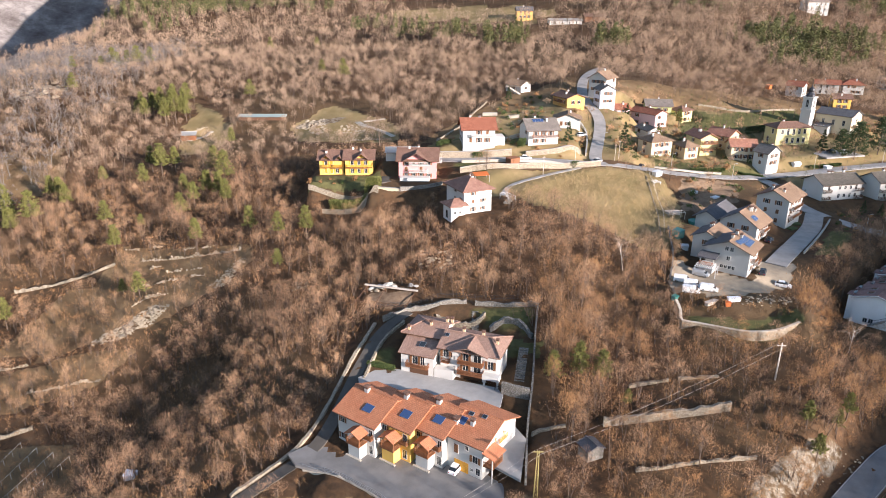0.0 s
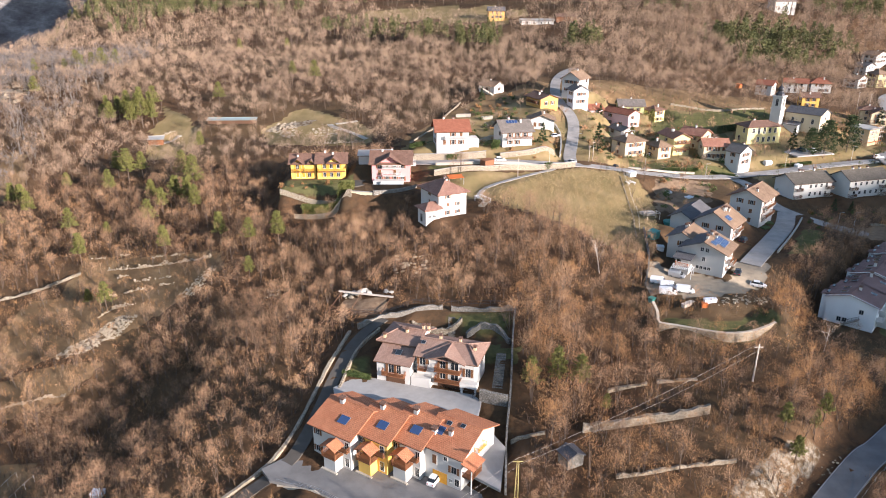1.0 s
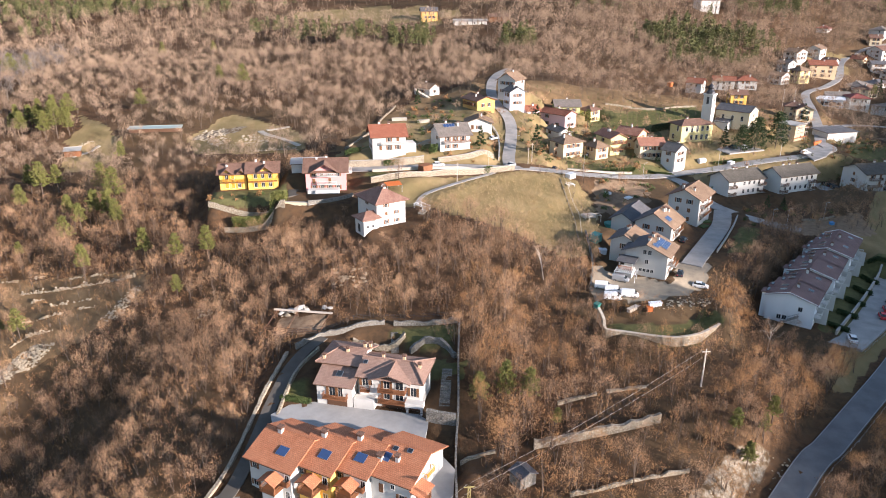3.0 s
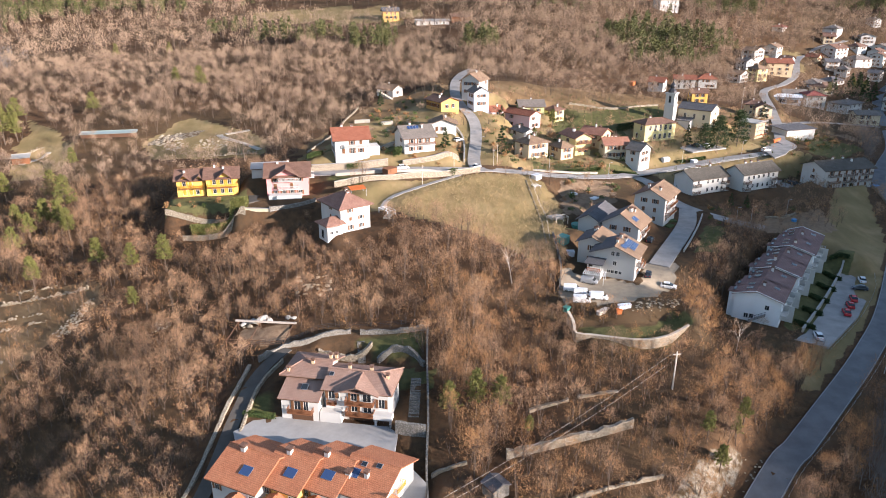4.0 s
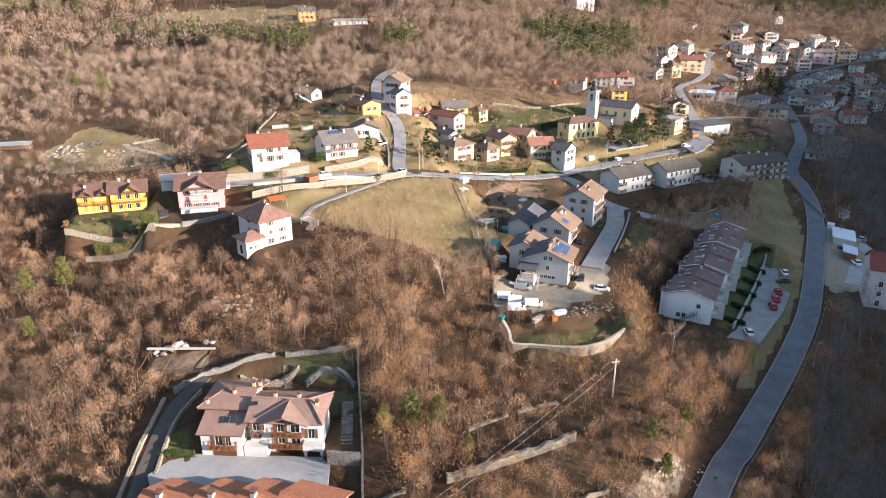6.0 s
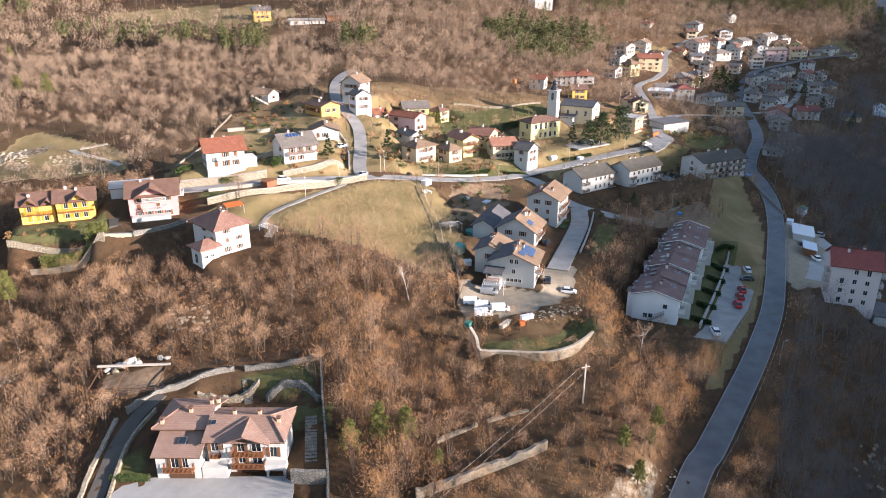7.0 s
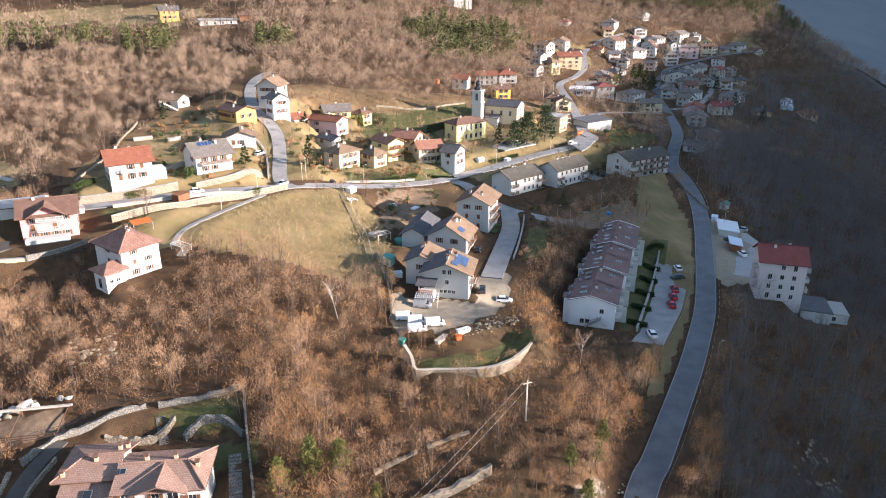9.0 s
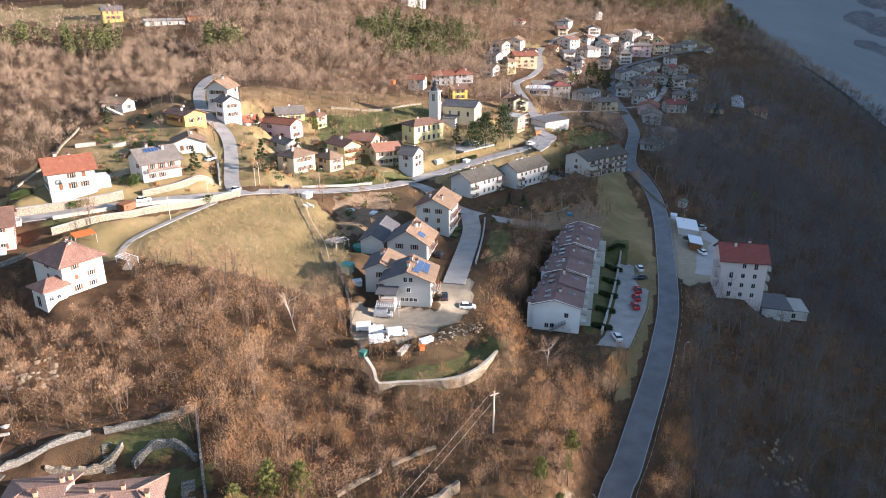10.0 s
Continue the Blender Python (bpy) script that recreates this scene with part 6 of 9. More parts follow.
for line_, width_ in LINES.values():
    for p_ in line_[::2]:
        W8 = W8[np.hypot(W8[:, 0] - p_[0], W8[:, 1] - p_[1]) > width_ / 2 + 2]
edge_ = np.tile(np.linspace(0, 1, 13), 3)
W9 = np.stack([22.0 + 4.0 * edge_ + np.repeat((0.0, 4.5, 9.0), 13) + 4.5 * rg.random(39), 113 + 47 * edge_ + 3.0 * rg.random(39)], -1)
W9 = np.column_stack([W9, height(W9[:, 0], W9[:, 1]) - 0.1])
W1 = np.vstack([W1, W7, W8, W9])
S1 = stand(W1) * (0.65 + 0.5 * rg.random(len(W1))) * np.where(inside(W1[:, 0], W1[:, 1], [(78, 152), (92, 156), (112, 148), (112, 138), (96, 130), (80, 130)]), 0.62, 1.0) * np.where((W1[:, 0] > 24) & (W1[:, 1] < 130) & (W1[:, 0] < 78), 0.9, 1.0) * np.where(inside(W1[:, 0], W1[:, 1], [(-48, 206), (4, 203), (4, 217), (-20, 216), (-48, 222)]), 0.6, 1.0)
for px_, py_ in ((23.8, 130.5), (29.5, 131.2), (33.8, 130.2), (70, 108), (69.5, 112.5), (79.5, 116.5)):
    S1[np.hypot(W1[:, 0] - px_, W1[:, 1] + 3 - py_) < 5] *= 0.45
S1[-39:] = 0.7 + 0.4 * rg.random(39)
S1[-39 - len(W8):-39] *= 0.55
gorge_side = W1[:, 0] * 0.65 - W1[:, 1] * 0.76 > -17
russet = (W1[:, 0] > 22) & (W1[:, 0] < 118) & (W1[:, 1] < 172) & (rg.random(len(W1)) < 0.45)
russet &= ~gorge_side
brown = ~russet & ~gorge_side
scatter("bare_woods", near_shapes, W1[gorge_side], S1[gorge_side] * 1.15, [M["bark_grey"], M["shade_grey_twig"]], "leafless trees on the slope of the gorge, shade put into their grey", 23)
scatter("bare_woods", near_shapes, W1[brown], S1[brown], [M["bark"], M["twig"]], "leafless brown winter woodland on the near slope", 11)
scatter("bare_woods", near_shapes, W1[russet], S1[russet], [M["bark"], M["brush"]], "leafless russet scrub woodland below the court", 21)
scatter("bare_woods", mid_shapes, W2, stand(W2) * (0.75 + 0.5 * rg.random(len(W2))), [M["bark"], M["pale_twig"]], "leafless brown woodland climbing behind the village", 12)
scatter("bare_woods", mid_shapes, W6, 0.85 + 0.5 * rg.random(len(W6)), [M["bark_grey"], M["shade_grey_twig"]], "shaded leafless woodland beside the gorge", 22)
scatter("far_woods", far_shapes, W3, 0.95 + 0.5 * rg.random(len(W3)), [M["bark"], M["pale_twig"]], "distant leafless woodland on the upper hillside", 13)
scatter("far_woods", far_shapes, W4, 0.9 + 0.5 * rg.random(len(W4)), [M["bark_grey"], M["shade_grey_twig"]], "shaded leafless woodland of the gorge", 14)
scatter("garden_trees", far_shapes, W5, 0.5 + 0.45 * rg.random(len(W5)), [M["bark"], M["pale_twig"]], "scattered bare garden trees of the far village", 16)
W10 = np.vstack([woods(0, (270, 470, 640, 660), 41, 6.6, False), woods(0, (90, 400, 290, 520), 42, 6.2, False)])
for cx_, cy_, ang_, a_, b_, h_, bank_ in PADS:
    W10 = W10[np.hypot(W10[:, 0] - cx_, W10[:, 1] - cy_) > 0.6 * (a_ + 4)]
for name_ in ("road_main", "lane_upper"):
    for p_ in LINES[name_][0][::2]:
        W10 = W10[np.hypot(W10[:, 0] - p_[0], W10[:, 1] - p_[1]) > 6]
scatter("far_woods", far_shapes, W10, 0.8 + 0.5 * rg.random(len(W10)), [M["bark"], M["pale_twig"]], "pale leafless woodland above the far village", 43)
B1 = woods(0, (-140, 84, 200, 262), 6, 2.8)
B2 = woods(0, (58, 149, 90, 157), 26, 1.7, False)
B2 = B2[inside(B2[:, 0], B2[:, 1], [(60, 153.5), (70, 151.5), (82, 149), (88, 150), (88, 155), (76, 152.6), (68, 154), (61, 156)])]
B1 = np.vstack([B1, B2])
B3 = woods(0, (84, 148, 95, 158), 27, 1.9, False)
B3 = B3[~inside(B3[:, 0], B3[:, 1], LAWNS[0])]
B4 = np.array([(71.4, 224, 0), (72.2, 221, 0), (72.4, 217, 0), (71.6, 212, 0), (71, 208, 0), (69.8, 203.5, 0), (70.8, 205.5, 0), (69.4, 199.5, 0)], float)
B4[:, 2] = height(B4[:, 0], B4[:, 1]) - 0.1
scatter("scrub", brush_shapes, B4, 1.0 + 0.5 * rg.random(len(B4)), [M["bark"], M["pale_twig"]], "bare bushes along the meadow's edge", 29)
scatter("scrub", brush_shapes, B3, 1.3 + 0.7 * rg.random(len(B3)), [M["bark"], M["brush"]], "tall russet bushes beside the court lawn", 28)
scatter("undergrowth", brush_shapes, B1, 0.7 + 0.8 * rg.random(len(B1)), [M["bark"], M["brush"]], "dry russet undergrowth beneath the bare trees", 15)

# shrubs and tufts of the gardens between the houses
shrub_shapes = [tree_shape(120 + k, 1.3 + 0.3 * k, 34, 0.10, 2, 0.7, 0.5) for k in range(5)]
G1 = woods(0, (55, 238, 240, 340), 31, 3.4, False)
keep_ = np.ones(len(G1), bool)
for cx_, cy_, ang_, a_, b_, h_, bank_ in PADS:
    c_, s_ = math.cos(radians(ang_)), math.sin(radians(ang_))
    u_, v_ = (G1[:, 0] - cx_) * c_ + (G1[:, 1] - cy_) * s_, -(G1[:, 0] - cx_) * s_ + (G1[:, 1] - cy_) * c_
    keep_ &= ~((abs(u_) < a_ / 2 - 0.6) & (abs(v_) < b_ / 2 - 0.6))
for line_, width_ in LINES.values():
    for p_ in line_[::2]:
        keep_ &= (G1[:, 0] - p_[0]) ** 2 + (G1[:, 1] - p_[1]) ** 2 > (width_ / 2 + 1.2) ** 2
G1 = G1[keep_]
odd = rg.random(len(G1))
M["garden_green"] = twig_material("garden_green", (0.045, 0.058, 0.020), (0.10, 0.105, 0.038))
scatter("garden_shrubs", shrub_shapes, G1[odd < 0.45], 0.6 + 0.8 * rg.random((odd < 0.45).sum()), [M["bark"], M["garden_green"]], "green garden shrubs between the village houses", 32)
scatter("garden_shrubs", shrub_shapes, G1[odd > 0.6], 0.7 + 1.2 * rg.random((odd > 0.6).sum()), [M["bark"], M["twig"]], "leafless garden shrubs between the village houses", 33)


# ---- walls, fences and hedges ----
def masonry(name, pts, tall, thick, material, label, category="wall", below=1.2, rough_=0.12, on_ground=True, cap=None, group=""):
    """A wall along a line, its crest a little uneven, following the ground."""
    line = run([(p[0], p[1], p[2] if len(p) > 2 else 0.0) for p in pts], 1.2)
    if on_ground:
        line[:, 2] = height(line[:, 0], line[:, 1])
        k = np.ones(5) / 5
        if len(line) > 6:
            line[2:-2, 2] = np.convolve(line[:, 2], k, "valid")
    d = np.gradient(line[:, :2], axis=0)
    d /= np.linalg.norm(d, axis=1)[:, None] + 1e-9
    nr = np.stack([-d[:, 1], d[:, 0]], -1) * thick / 2
    r = np.random.default_rng(len(line) + int(abs(line[0, 0]) * 10))
    v, f = [], []
    n = len(line)
    for i in range(n):
        zt = line[i, 2] + tall + r.normal(0, rough_)
        (lx, ly), (rx, ry) = line[i, :2] + nr[i], line[i, :2] - nr[i]
        v += [(lx, ly, zt), (rx, ry, zt + r.normal(0, rough_ * 0.3)), (rx, ry, line[i, 2] - below), (lx, ly, line[i, 2] - below)]
    for i in range(n - 1):
        a, b = 4 * i, 4 * i + 4
        f += [(a, a + 1, b + 1, b), (a + 1, a + 2, b + 2, b + 1), (a + 3, a, b, b + 3)]
    f += [(0, 3, 2, 1), (4 * n - 4, 4 * n - 3, 4 * n - 2, 4 * n - 1)]
    e = mesh_object(name, v, f, material)
    tagged(e, label, category, group)
    if cap:
        top = line.copy()
        top[:, 2] += tall + 0.1
        c_ = ribbon("coping", top, thick + 0.14, cap, 0.06, "", "", "", 0.14)
        c_.parent = e
        for key in ("label", "category", "kind"):
            if key in c_:
                del c_[key]
    return e


ST, SD, CP, CN, SP = M["stone"], M["stone_dark"], M["cap"], M["concrete"], M["stone_pale"]
T_ = "terrace walls in the woods"
for pts, tall, thick, mat, lab, cap, grp in (
        ([(-14.7, 155.5), (-9.5, 159.6), (-0.3, 160.2), (6.1, 160.4)], 1.1, 0.6, SD, "rough dry-stone wall behind the villa", None, T_),
        ([(8.2, 159.6), (17.6, 158.6), (23.5, 158.4)], 1.1, 0.6, SD, "rough dry-stone wall behind the villa", None, T_),
        ([(-1.5, 156.5), (6.5, 153.5), (10.5, 155.5)], 1.3, 0.7, ST, "pale stone bank above the villa roof", None, T_),
        ([(11.5, 151.5), (15, 153.2), (19.5, 151.2), (21.5, 148.0)], 1.4, 0.7, SD, "curved grey stone wall of the garden terrace", None, T_),
        ([(-16.6, 154.6), (-18.4, 148.4), (-20.2, 143.4), (-21.8, 137.6), (-23.8, 130.5), (-26.0, 124.0), (-29.6, 117.4), (-35.2, 112.9), (-40.6, 108.6)], 0.6, 0.7, SP, "pale stone wall on the outer side of the drive", None, "drive walls"),
        ([(-9.4, 154.0), (-13.8, 147.6), (-15.9, 140.9), (-17.4, 134.5), (-19.0, 129.5)], 0.9, 0.5, ST, "stone wall on the inner side of the drive", None, "drive walls"),
        ([(23.8, 157.5), (22.2, 148.4), (19.6, 130.8), (17.6, 120.3), (15.6, 105)], 1.6, 0.4, SD, "long grey boundary wall between garden and woods", None, "drive walls"),
        ([(18.4, 119.8), (25.2, 119.7)], 0.8, 0.6, SP, "sunlit pale dry-stone terrace wall in the woods", None, T_),
        ([(32.6, 119.0), (40.8, 118.4), (49.0, 118.3), (57.5, 118.8)], 1.7, 0.7, SP, "tall sunlit pale dry-stone terrace wall in the woods", None, T_),
        ([(36, 106.2), (42, 106.4), (49.3, 107.2), (58.4, 107.2)], 0.6, 0.4, ST, "low dry-stone terrace wall in the woods", None, T_),
        ([(40, 129.0), (45, 129.4), (48.4, 129.5)], 0.6, 0.6, ST, "low dry-stone terrace wall in the woods", None, T_),
        ([(50.5, 129.6), (54, 129.5), (59, 129.3)], 0.6, 0.6, ST, "low dry-stone terrace wall in the woods", None, T_),
        ([(-114, 144), (-109.4, 144.5), (-102, 146.6)], 0.9, 0.5, ST, "weathered terrace wall on the wooded slope", None, T_),
        ([(-136, 201.8), (-120.3, 205.0), (-107, 210.9)], 0.8, 0.5, ST, "weathered terrace wall on the wooded slope", None, T_),
        ([(5.5, 229.2), (18.9, 231.2), (32.9, 234.6), (43.7, 238.0), (55.4, 240.8)], 1.8, 0.5, SP, "pale stone retaining wall below the village lane", CP, "lane walls"),
        ([(-3.5, 246.0), (6.8, 245.9), (17, 246.0), (24.5, 247.2)], 2.4, 0.5, SP, "pale retaining wall below the red-roofed house", CN, "lane walls"),
        ([(29.5, 247.2), (41.2, 249.4), (50.2, 252.6)], 1.6, 0.5, SP, "pale retaining wall below the grey-roofed house", CN, "lane walls"),
        ([(6.3, 238.8), (23.5, 238.4), (34, 238.9), (45, 240.2)], 0.9, 0.35, CP, "pale parapet wall along the village lane", CN, "lane walls"),
        ([(-14.0, 215.4), (-6.2, 217.9), (-0.5, 222.6)], 1.1, 0.6, SD, "grey stone retaining wall below the pink house", None, "lane walls"),
        ([(-45, 224.2), (-35.2, 223.8), (-21.5, 223.4)], 0.5, 0.6, ST, "low stone terrace wall before the yellow house", None, "lane walls"),
        ([(-40, 219.5), (-30, 218.2), (-21, 216.4)], 1.4, 0.6, ST, "stone terrace wall below a hedge", None, "lane walls"),
        ([(155.5, 184.6), (143.5, 173.4), (131.4, 162.6), (117.2, 150.4)], 1.0, 0.4, CP, "pale wall between gardens and car park", CN, "row walls"),
        ([(-3, 272), (5.8, 285.5), (12.9, 304), (19.4, 320)], 0.6, 0.5, ST, "pale stone wall climbing the slope", None, "lane walls"),
        ([(52.6, 254), (55.2, 266), (56.6, 276), (55.8, 284)], 1.2, 0.4, CP, "pale curved wall beside the uphill lane", CN, "lane walls"),
        ([(20, 262.5), (32, 264.5), (44, 267.5)], 1.6, 0.4, CP, "pale garden terrace wall", CN, "lane walls"),
        ([(16, 267), (24, 270)], 1.2, 0.4, CP, "pale garden terrace wall", CN, "lane walls"),
        ([(101.8, 183.6), (109.8, 193.6), (118.8, 205.6), (126, 216)], 0.6, 0.3, CP, "low pale wall beside the court lane", CN, "court walls"),
        ([(-18.8, 130.2), (-8.7, 127.2), (1.2, 124.2), (11.8, 121.6)], 0.5, 0.4, SD, "stone retaining wall between villa yard and row", None, "drive walls"),
        ([(12.8, 129.0), (18.6, 127.4)], 2.6, 0.8, SD, "grey stone retaining wall beside the villa", None, "drive walls"),
        ([(-27, 112.0), (-19.5, 108.6), (-14.8, 105.4), (-8, 100.8)], 0.35, 0.3, CP, "low kerb wall at the edge of the parking yard", None, "drive walls"),
        ([(78, 252.2), (92, 252.0), (104, 254.4)], 0.6, 0.3, CP, "low pale garden wall along the village lane", CN, "lane walls"),
        ([(120, 332), (146, 332), (172, 344)], 0.8, 0.6, ST, "pale stone wall above the vineyard", None, "lane walls"),
        ([(200, 208), (207, 225), (214, 240), (219, 252)], 0.9, 0.4, ST, "pale retaining wall beside the main road", None, "lane walls"),
        ([(67.2, 197.0), (64.6, 186.0), (62.3, 175.7), (58.7, 165.8)], 1.0, 0.4, SD, "grey stone wall between meadow and court", None, "court walls"),
        ([(70.6, 236.6), (68.3, 214.1), (63.2, 190.4)], 0.25, 0.3, ST, "low stone kerb along the edge of the meadow", None, "court walls"),
        ([(16.5, 299.7), (22.7, 298.9)], 1.2, 0.4, CP, "pale garden terrace wall", CN, "lane walls"),
        ([(26.8, 295.6), (31.8, 295.2)], 1.2, 0.4, CP, "pale garden terrace wall", CN, "lane walls"),
        ([(148, 214), (156, 216), (164, 220)], 0.6, 0.6, ST, "broken stone wall in the rough garden", None, "lane walls")):
    masonry("stone_wall", pts, tall, thick, mat, lab, "wall", rough_=0.22 if grp == T_ else 0.08, cap=cap, group=grp)


def bank_wall(pts, foot, top, thick, material, label, group):
    """A straight-topped retaining wall between two heights, with a coping."""
    e = masonry("retaining_wall", [(x, y, foot) for x, y in pts], top - foot, thick, material, label, "wall", 2.5, 0.02, False, CN, group)
    return e


masonry("stone_wall", [(56.7, 154.0, 29), (56.8, 150.6, 28), (56.3, 148.6, 27.6), (56.1, 146.5, 27.2), (59.4, 145.3, 27.1), (63.0, 143.6, 27.1), (66.7, 142.0, 27.1), (70.7, 141.1, 27.1), (75.6, 141.7, 27.2), (80.1, 143.7, 27.4), (84.5, 146.1, 27.8)], 0.5, 0.5, SP, "curved pale garden wall below the gravel court", "wall", 2.4, 0.05, False, CP, "court walls")
bank_wall([(-21.4, 217.4), (-13.8, 215.6)], 34.6, 39.5, 0.5, M["cream"], "plastered retaining wall below the drive of the pink house", "lane walls")
bank_wall([(-13.4, 215.5), (-6.2, 217.7), (-0.5, 222.4)], 35.2, 38.8, 0.6, SD, "tall curved grey stone retaining wall below the pink house", "lane walls")


def fence(pts, tall, gap, label, mat="metal", rails=2, group="fences"):
    line = run([(p[0], p[1], 0) for p in pts], 0.5)
    acc = np.concatenate([[0], np.cumsum(np.hypot(*np.diff(line[:, :2], axis=0).T))])
    n = max(2, int(acc[-1] / gap))
    at_ = np.linspace(0, acc[-1], n + 1)
    px, py = np.interp(at_, acc, line[:, 0]), np.interp(at_, acc, line[:, 1])
    pz = height(px, py)
    e = thing("fence", pose(px[0], py[0], pz[0]), label, "fence", group)
    me_ = bpy.data.meshes.new("post")
    s_ = Solid().box(-0.03, -0.03, -0.4, 0.03, 0.03, tall)
    me_.from_pydata(s_.v, [], s_.f)
    me_.materials.append(M[mat])
    for x_, y_, z_ in zip(px, py, pz):
        o = new("post", me_)
        o.parent = e
        o.location = (x_ - px[0], y_ - py[0], z_ - pz[0])
    for k in range(rails):
        r_ = Solid()
        zz = tall * (k + 1) / rails - 0.05
        ring = [(px[i] - px[0] + dx, py[i] - py[0] + dy, pz[i] - pz[0] + zz + dz) for i in range(n + 1) for dx, dy, dz in ((-0.02, -0.02, 0), (0.02, 0.02, 0), (0.02, 0.02, 0.05), (-0.02, -0.02, 0.05))]
        r_.add(ring, [(4 * i + j, 4 * i + 4 + j, 4 * i + 4 + (j + 1) % 4, 4 * i + (j + 1) % 4) for i in range(n) for j in range(4)])
        r_.done("rail", M[mat], e)
    return e


fence([(-27, 112.0), (-19.5, 108.6), (-14.8, 105.4), (-8, 100.8)], 1.3, 1.6, "galvanised mesh fence along the parking yard", rails=4)
fence([(-20.5, 160), (-14, 162), (0, 163), (10, 162), (23, 161)], 1.2, 2.4, "thin wire fence above the villa", "dark_metal", 3)
fence([(72.2, 238), (70.0, 214), (65.2, 194)], 1.1, 2.5, "low fence along the edge of the meadow", "pole", 2)
fence([(90, 151), (96, 160), (101, 172)], 1.0, 2.5, "low fence beside the lawn", "dark_metal", 2)
fence([(119.4, 142.6), (137.6, 155.2), (153.6, 169.0), (161, 178)], 0.8, 2.5, "guard rail between car park and bank", "metal", 2)
fence([(74, 241.4), (88, 242.4), (104, 246), (114, 249)], 1.0, 2.2, "metal railing along the village lane", "metal", 2)
fence([(128, 254.6), (150, 261.5), (172, 267), (190, 270)], 1.0, 2.5, "metal railing above the grassy bank", "metal", 2)
fence([(30.5, 248.4), (41.2, 250.4), (49.6, 253.4)], 1.0, 1.2, "wooden garden railing before the grey-roofed house", "wood", 3)
# crash barrier of the main road
for name, off in (("road_main", -3.5),):
    ln = LINES[name][0]
    sel = ln[(ln[:, 1] > 95) & (ln[:, 1] < 290)]
    d_ = np.gradient(sel[:, :2], axis=0)
    d_ /= np.linalg.norm(d_, axis=1)[:, None]
    pp = sel[:, :2] + np.stack([-d_[:, 1], d_[:, 0]], -1) * off
    fence([tuple(p) for p in pp[::6]], 0.75, 4.0, "galvanised crash barrier along the main road", "metal", 2)
    for sgn in (-1, 1):
        ribbon("edge_line", sel, 0.12, M["concrete"], 0.06, "worn white edge line of the main road", "road marking", "structure", 0.02, sgn * 2.6)


# leaves for hedges and evergreens
def leafy(name, dark, light):
    s = Shader(name, 0.85, 0, 0.2)
    rnd = s.node("ShaderNodeNewGeometry").outputs["Random Per Island"]
    n = s.noise(0.3, 3)
    return s.colour(s.mix(rnd, s.mix(n, dark, shade(dark, 1.7)), light))


M["needles"] = leafy("pine_needles", (0.060, 0.066, 0.020), (0.21, 0.195, 0.058))
M["far_needles"] = leafy("far_pine_needles", (0.048, 0.056, 0.024), (0.155, 0.148, 0.056))
M["fir"] = leafy("dark_needles", (0.020, 0.034, 0.014), (0.06, 0.08, 0.03))
M["ivy"] = leafy("olive_hedge_foliage", (0.075, 0.085, 0.022), (0.21, 0.20, 0.07))
M["box"] = leafy("hedge_foliage", (0.035, 0.055, 0.018), (0.10, 0.12, 0.04))


def tufts(shape, n, size, seed):
    """Leaf tufts: small crossed triangles at places drawn by 'shape'."""
    r = np.random.default_rng(seed)
    V, F = [], []
    for _ in range(n):
        p = shape(r)
        for _k in range(2):
            a, b = r.normal(0, 1, 3), r.normal(0, 1, 3)
            a *= size * (0.6 + 0.8 * r.random()) / (np.linalg.norm(a) + 1e-9)
            b *= size * (0.5 + 0.6 * r.random()) / (np.linalg.norm(b) + 1e-9)
            k = len(V)
            V.extend([p - a * 0.5 - b * 0.3, p + a * 0.5 - b * 0.3, p + b * 0.7])
            F.append((k, k + 1, k + 2))
    return V, F


def hedge(pts, tall, wide, label, mat="box", group="hedges", dense=1.0):
    line = run([(p[0], p[1], 0) for p in pts], 0.5)
    z = height(line[:, 0], line[:, 1])
    r0 = np.random.default_rng(int(abs(line[0, 0]) * 10))

    def shape(r):
        i = r.integers(len(line))
        return np.array([line[i, 0] + r.uniform(-wide, wide) / 2, line[i, 1] + r.uniform(-wide, wide) / 2, z[i] + tall * r.random() ** 0.7])

    V, F = tufts(shape, int(dense * min(3400, 110 * len(line) * 0.5 * (tall + wide))), 0.34, 3)
    e = mesh_object("hedge", V, F, M[mat])
    return tagged(e, label, "hedge", group)


hedge([(-36.8, 221.0), (-29.3, 219.4), (-21.2, 218.9)], 3.4, 2.2, "tall clipped olive-green hedge below the yellow house", "ivy", dense=3.0)
hedge([(-16.6, 139.6), (-11.2, 138.2)], 1.0, 1.2, "low evergreen hedge at the villa yard")
hedge([(132, 302.5), (148, 306.5)], 3.2, 1.8, "dark tall hedge beside the churchyard", "fir")
hedge([(44.8, 238.5), (46.6, 239.5)], 2.2, 1.6, "trimmed bush on the lane wall")
hedge([(92, 253.2), (106, 257.2)], 1.1, 1.0, "green garden hedge along the lane")
hedge([(112, 258), (120, 253.4)], 1.0, 0.9, "green garden hedge along the lane")
hedge([(144, 268.4), (158, 272)], 1.2, 1.0, "clipped hedge before the school garden")
hedge([(-2, 252.0), (2, 253.4)], 1.5, 1.6, "rounded garden shrubs by the red-roofed house")
hedge([(11, 245.8), (16, 246.6)], 2.2, 1.8, "garden shrubs before the red-roofed house")
hedge([(27.6, 250.5), (29, 252)], 2.4, 2.2, "green garden shrubs beside the grey-roofed house")
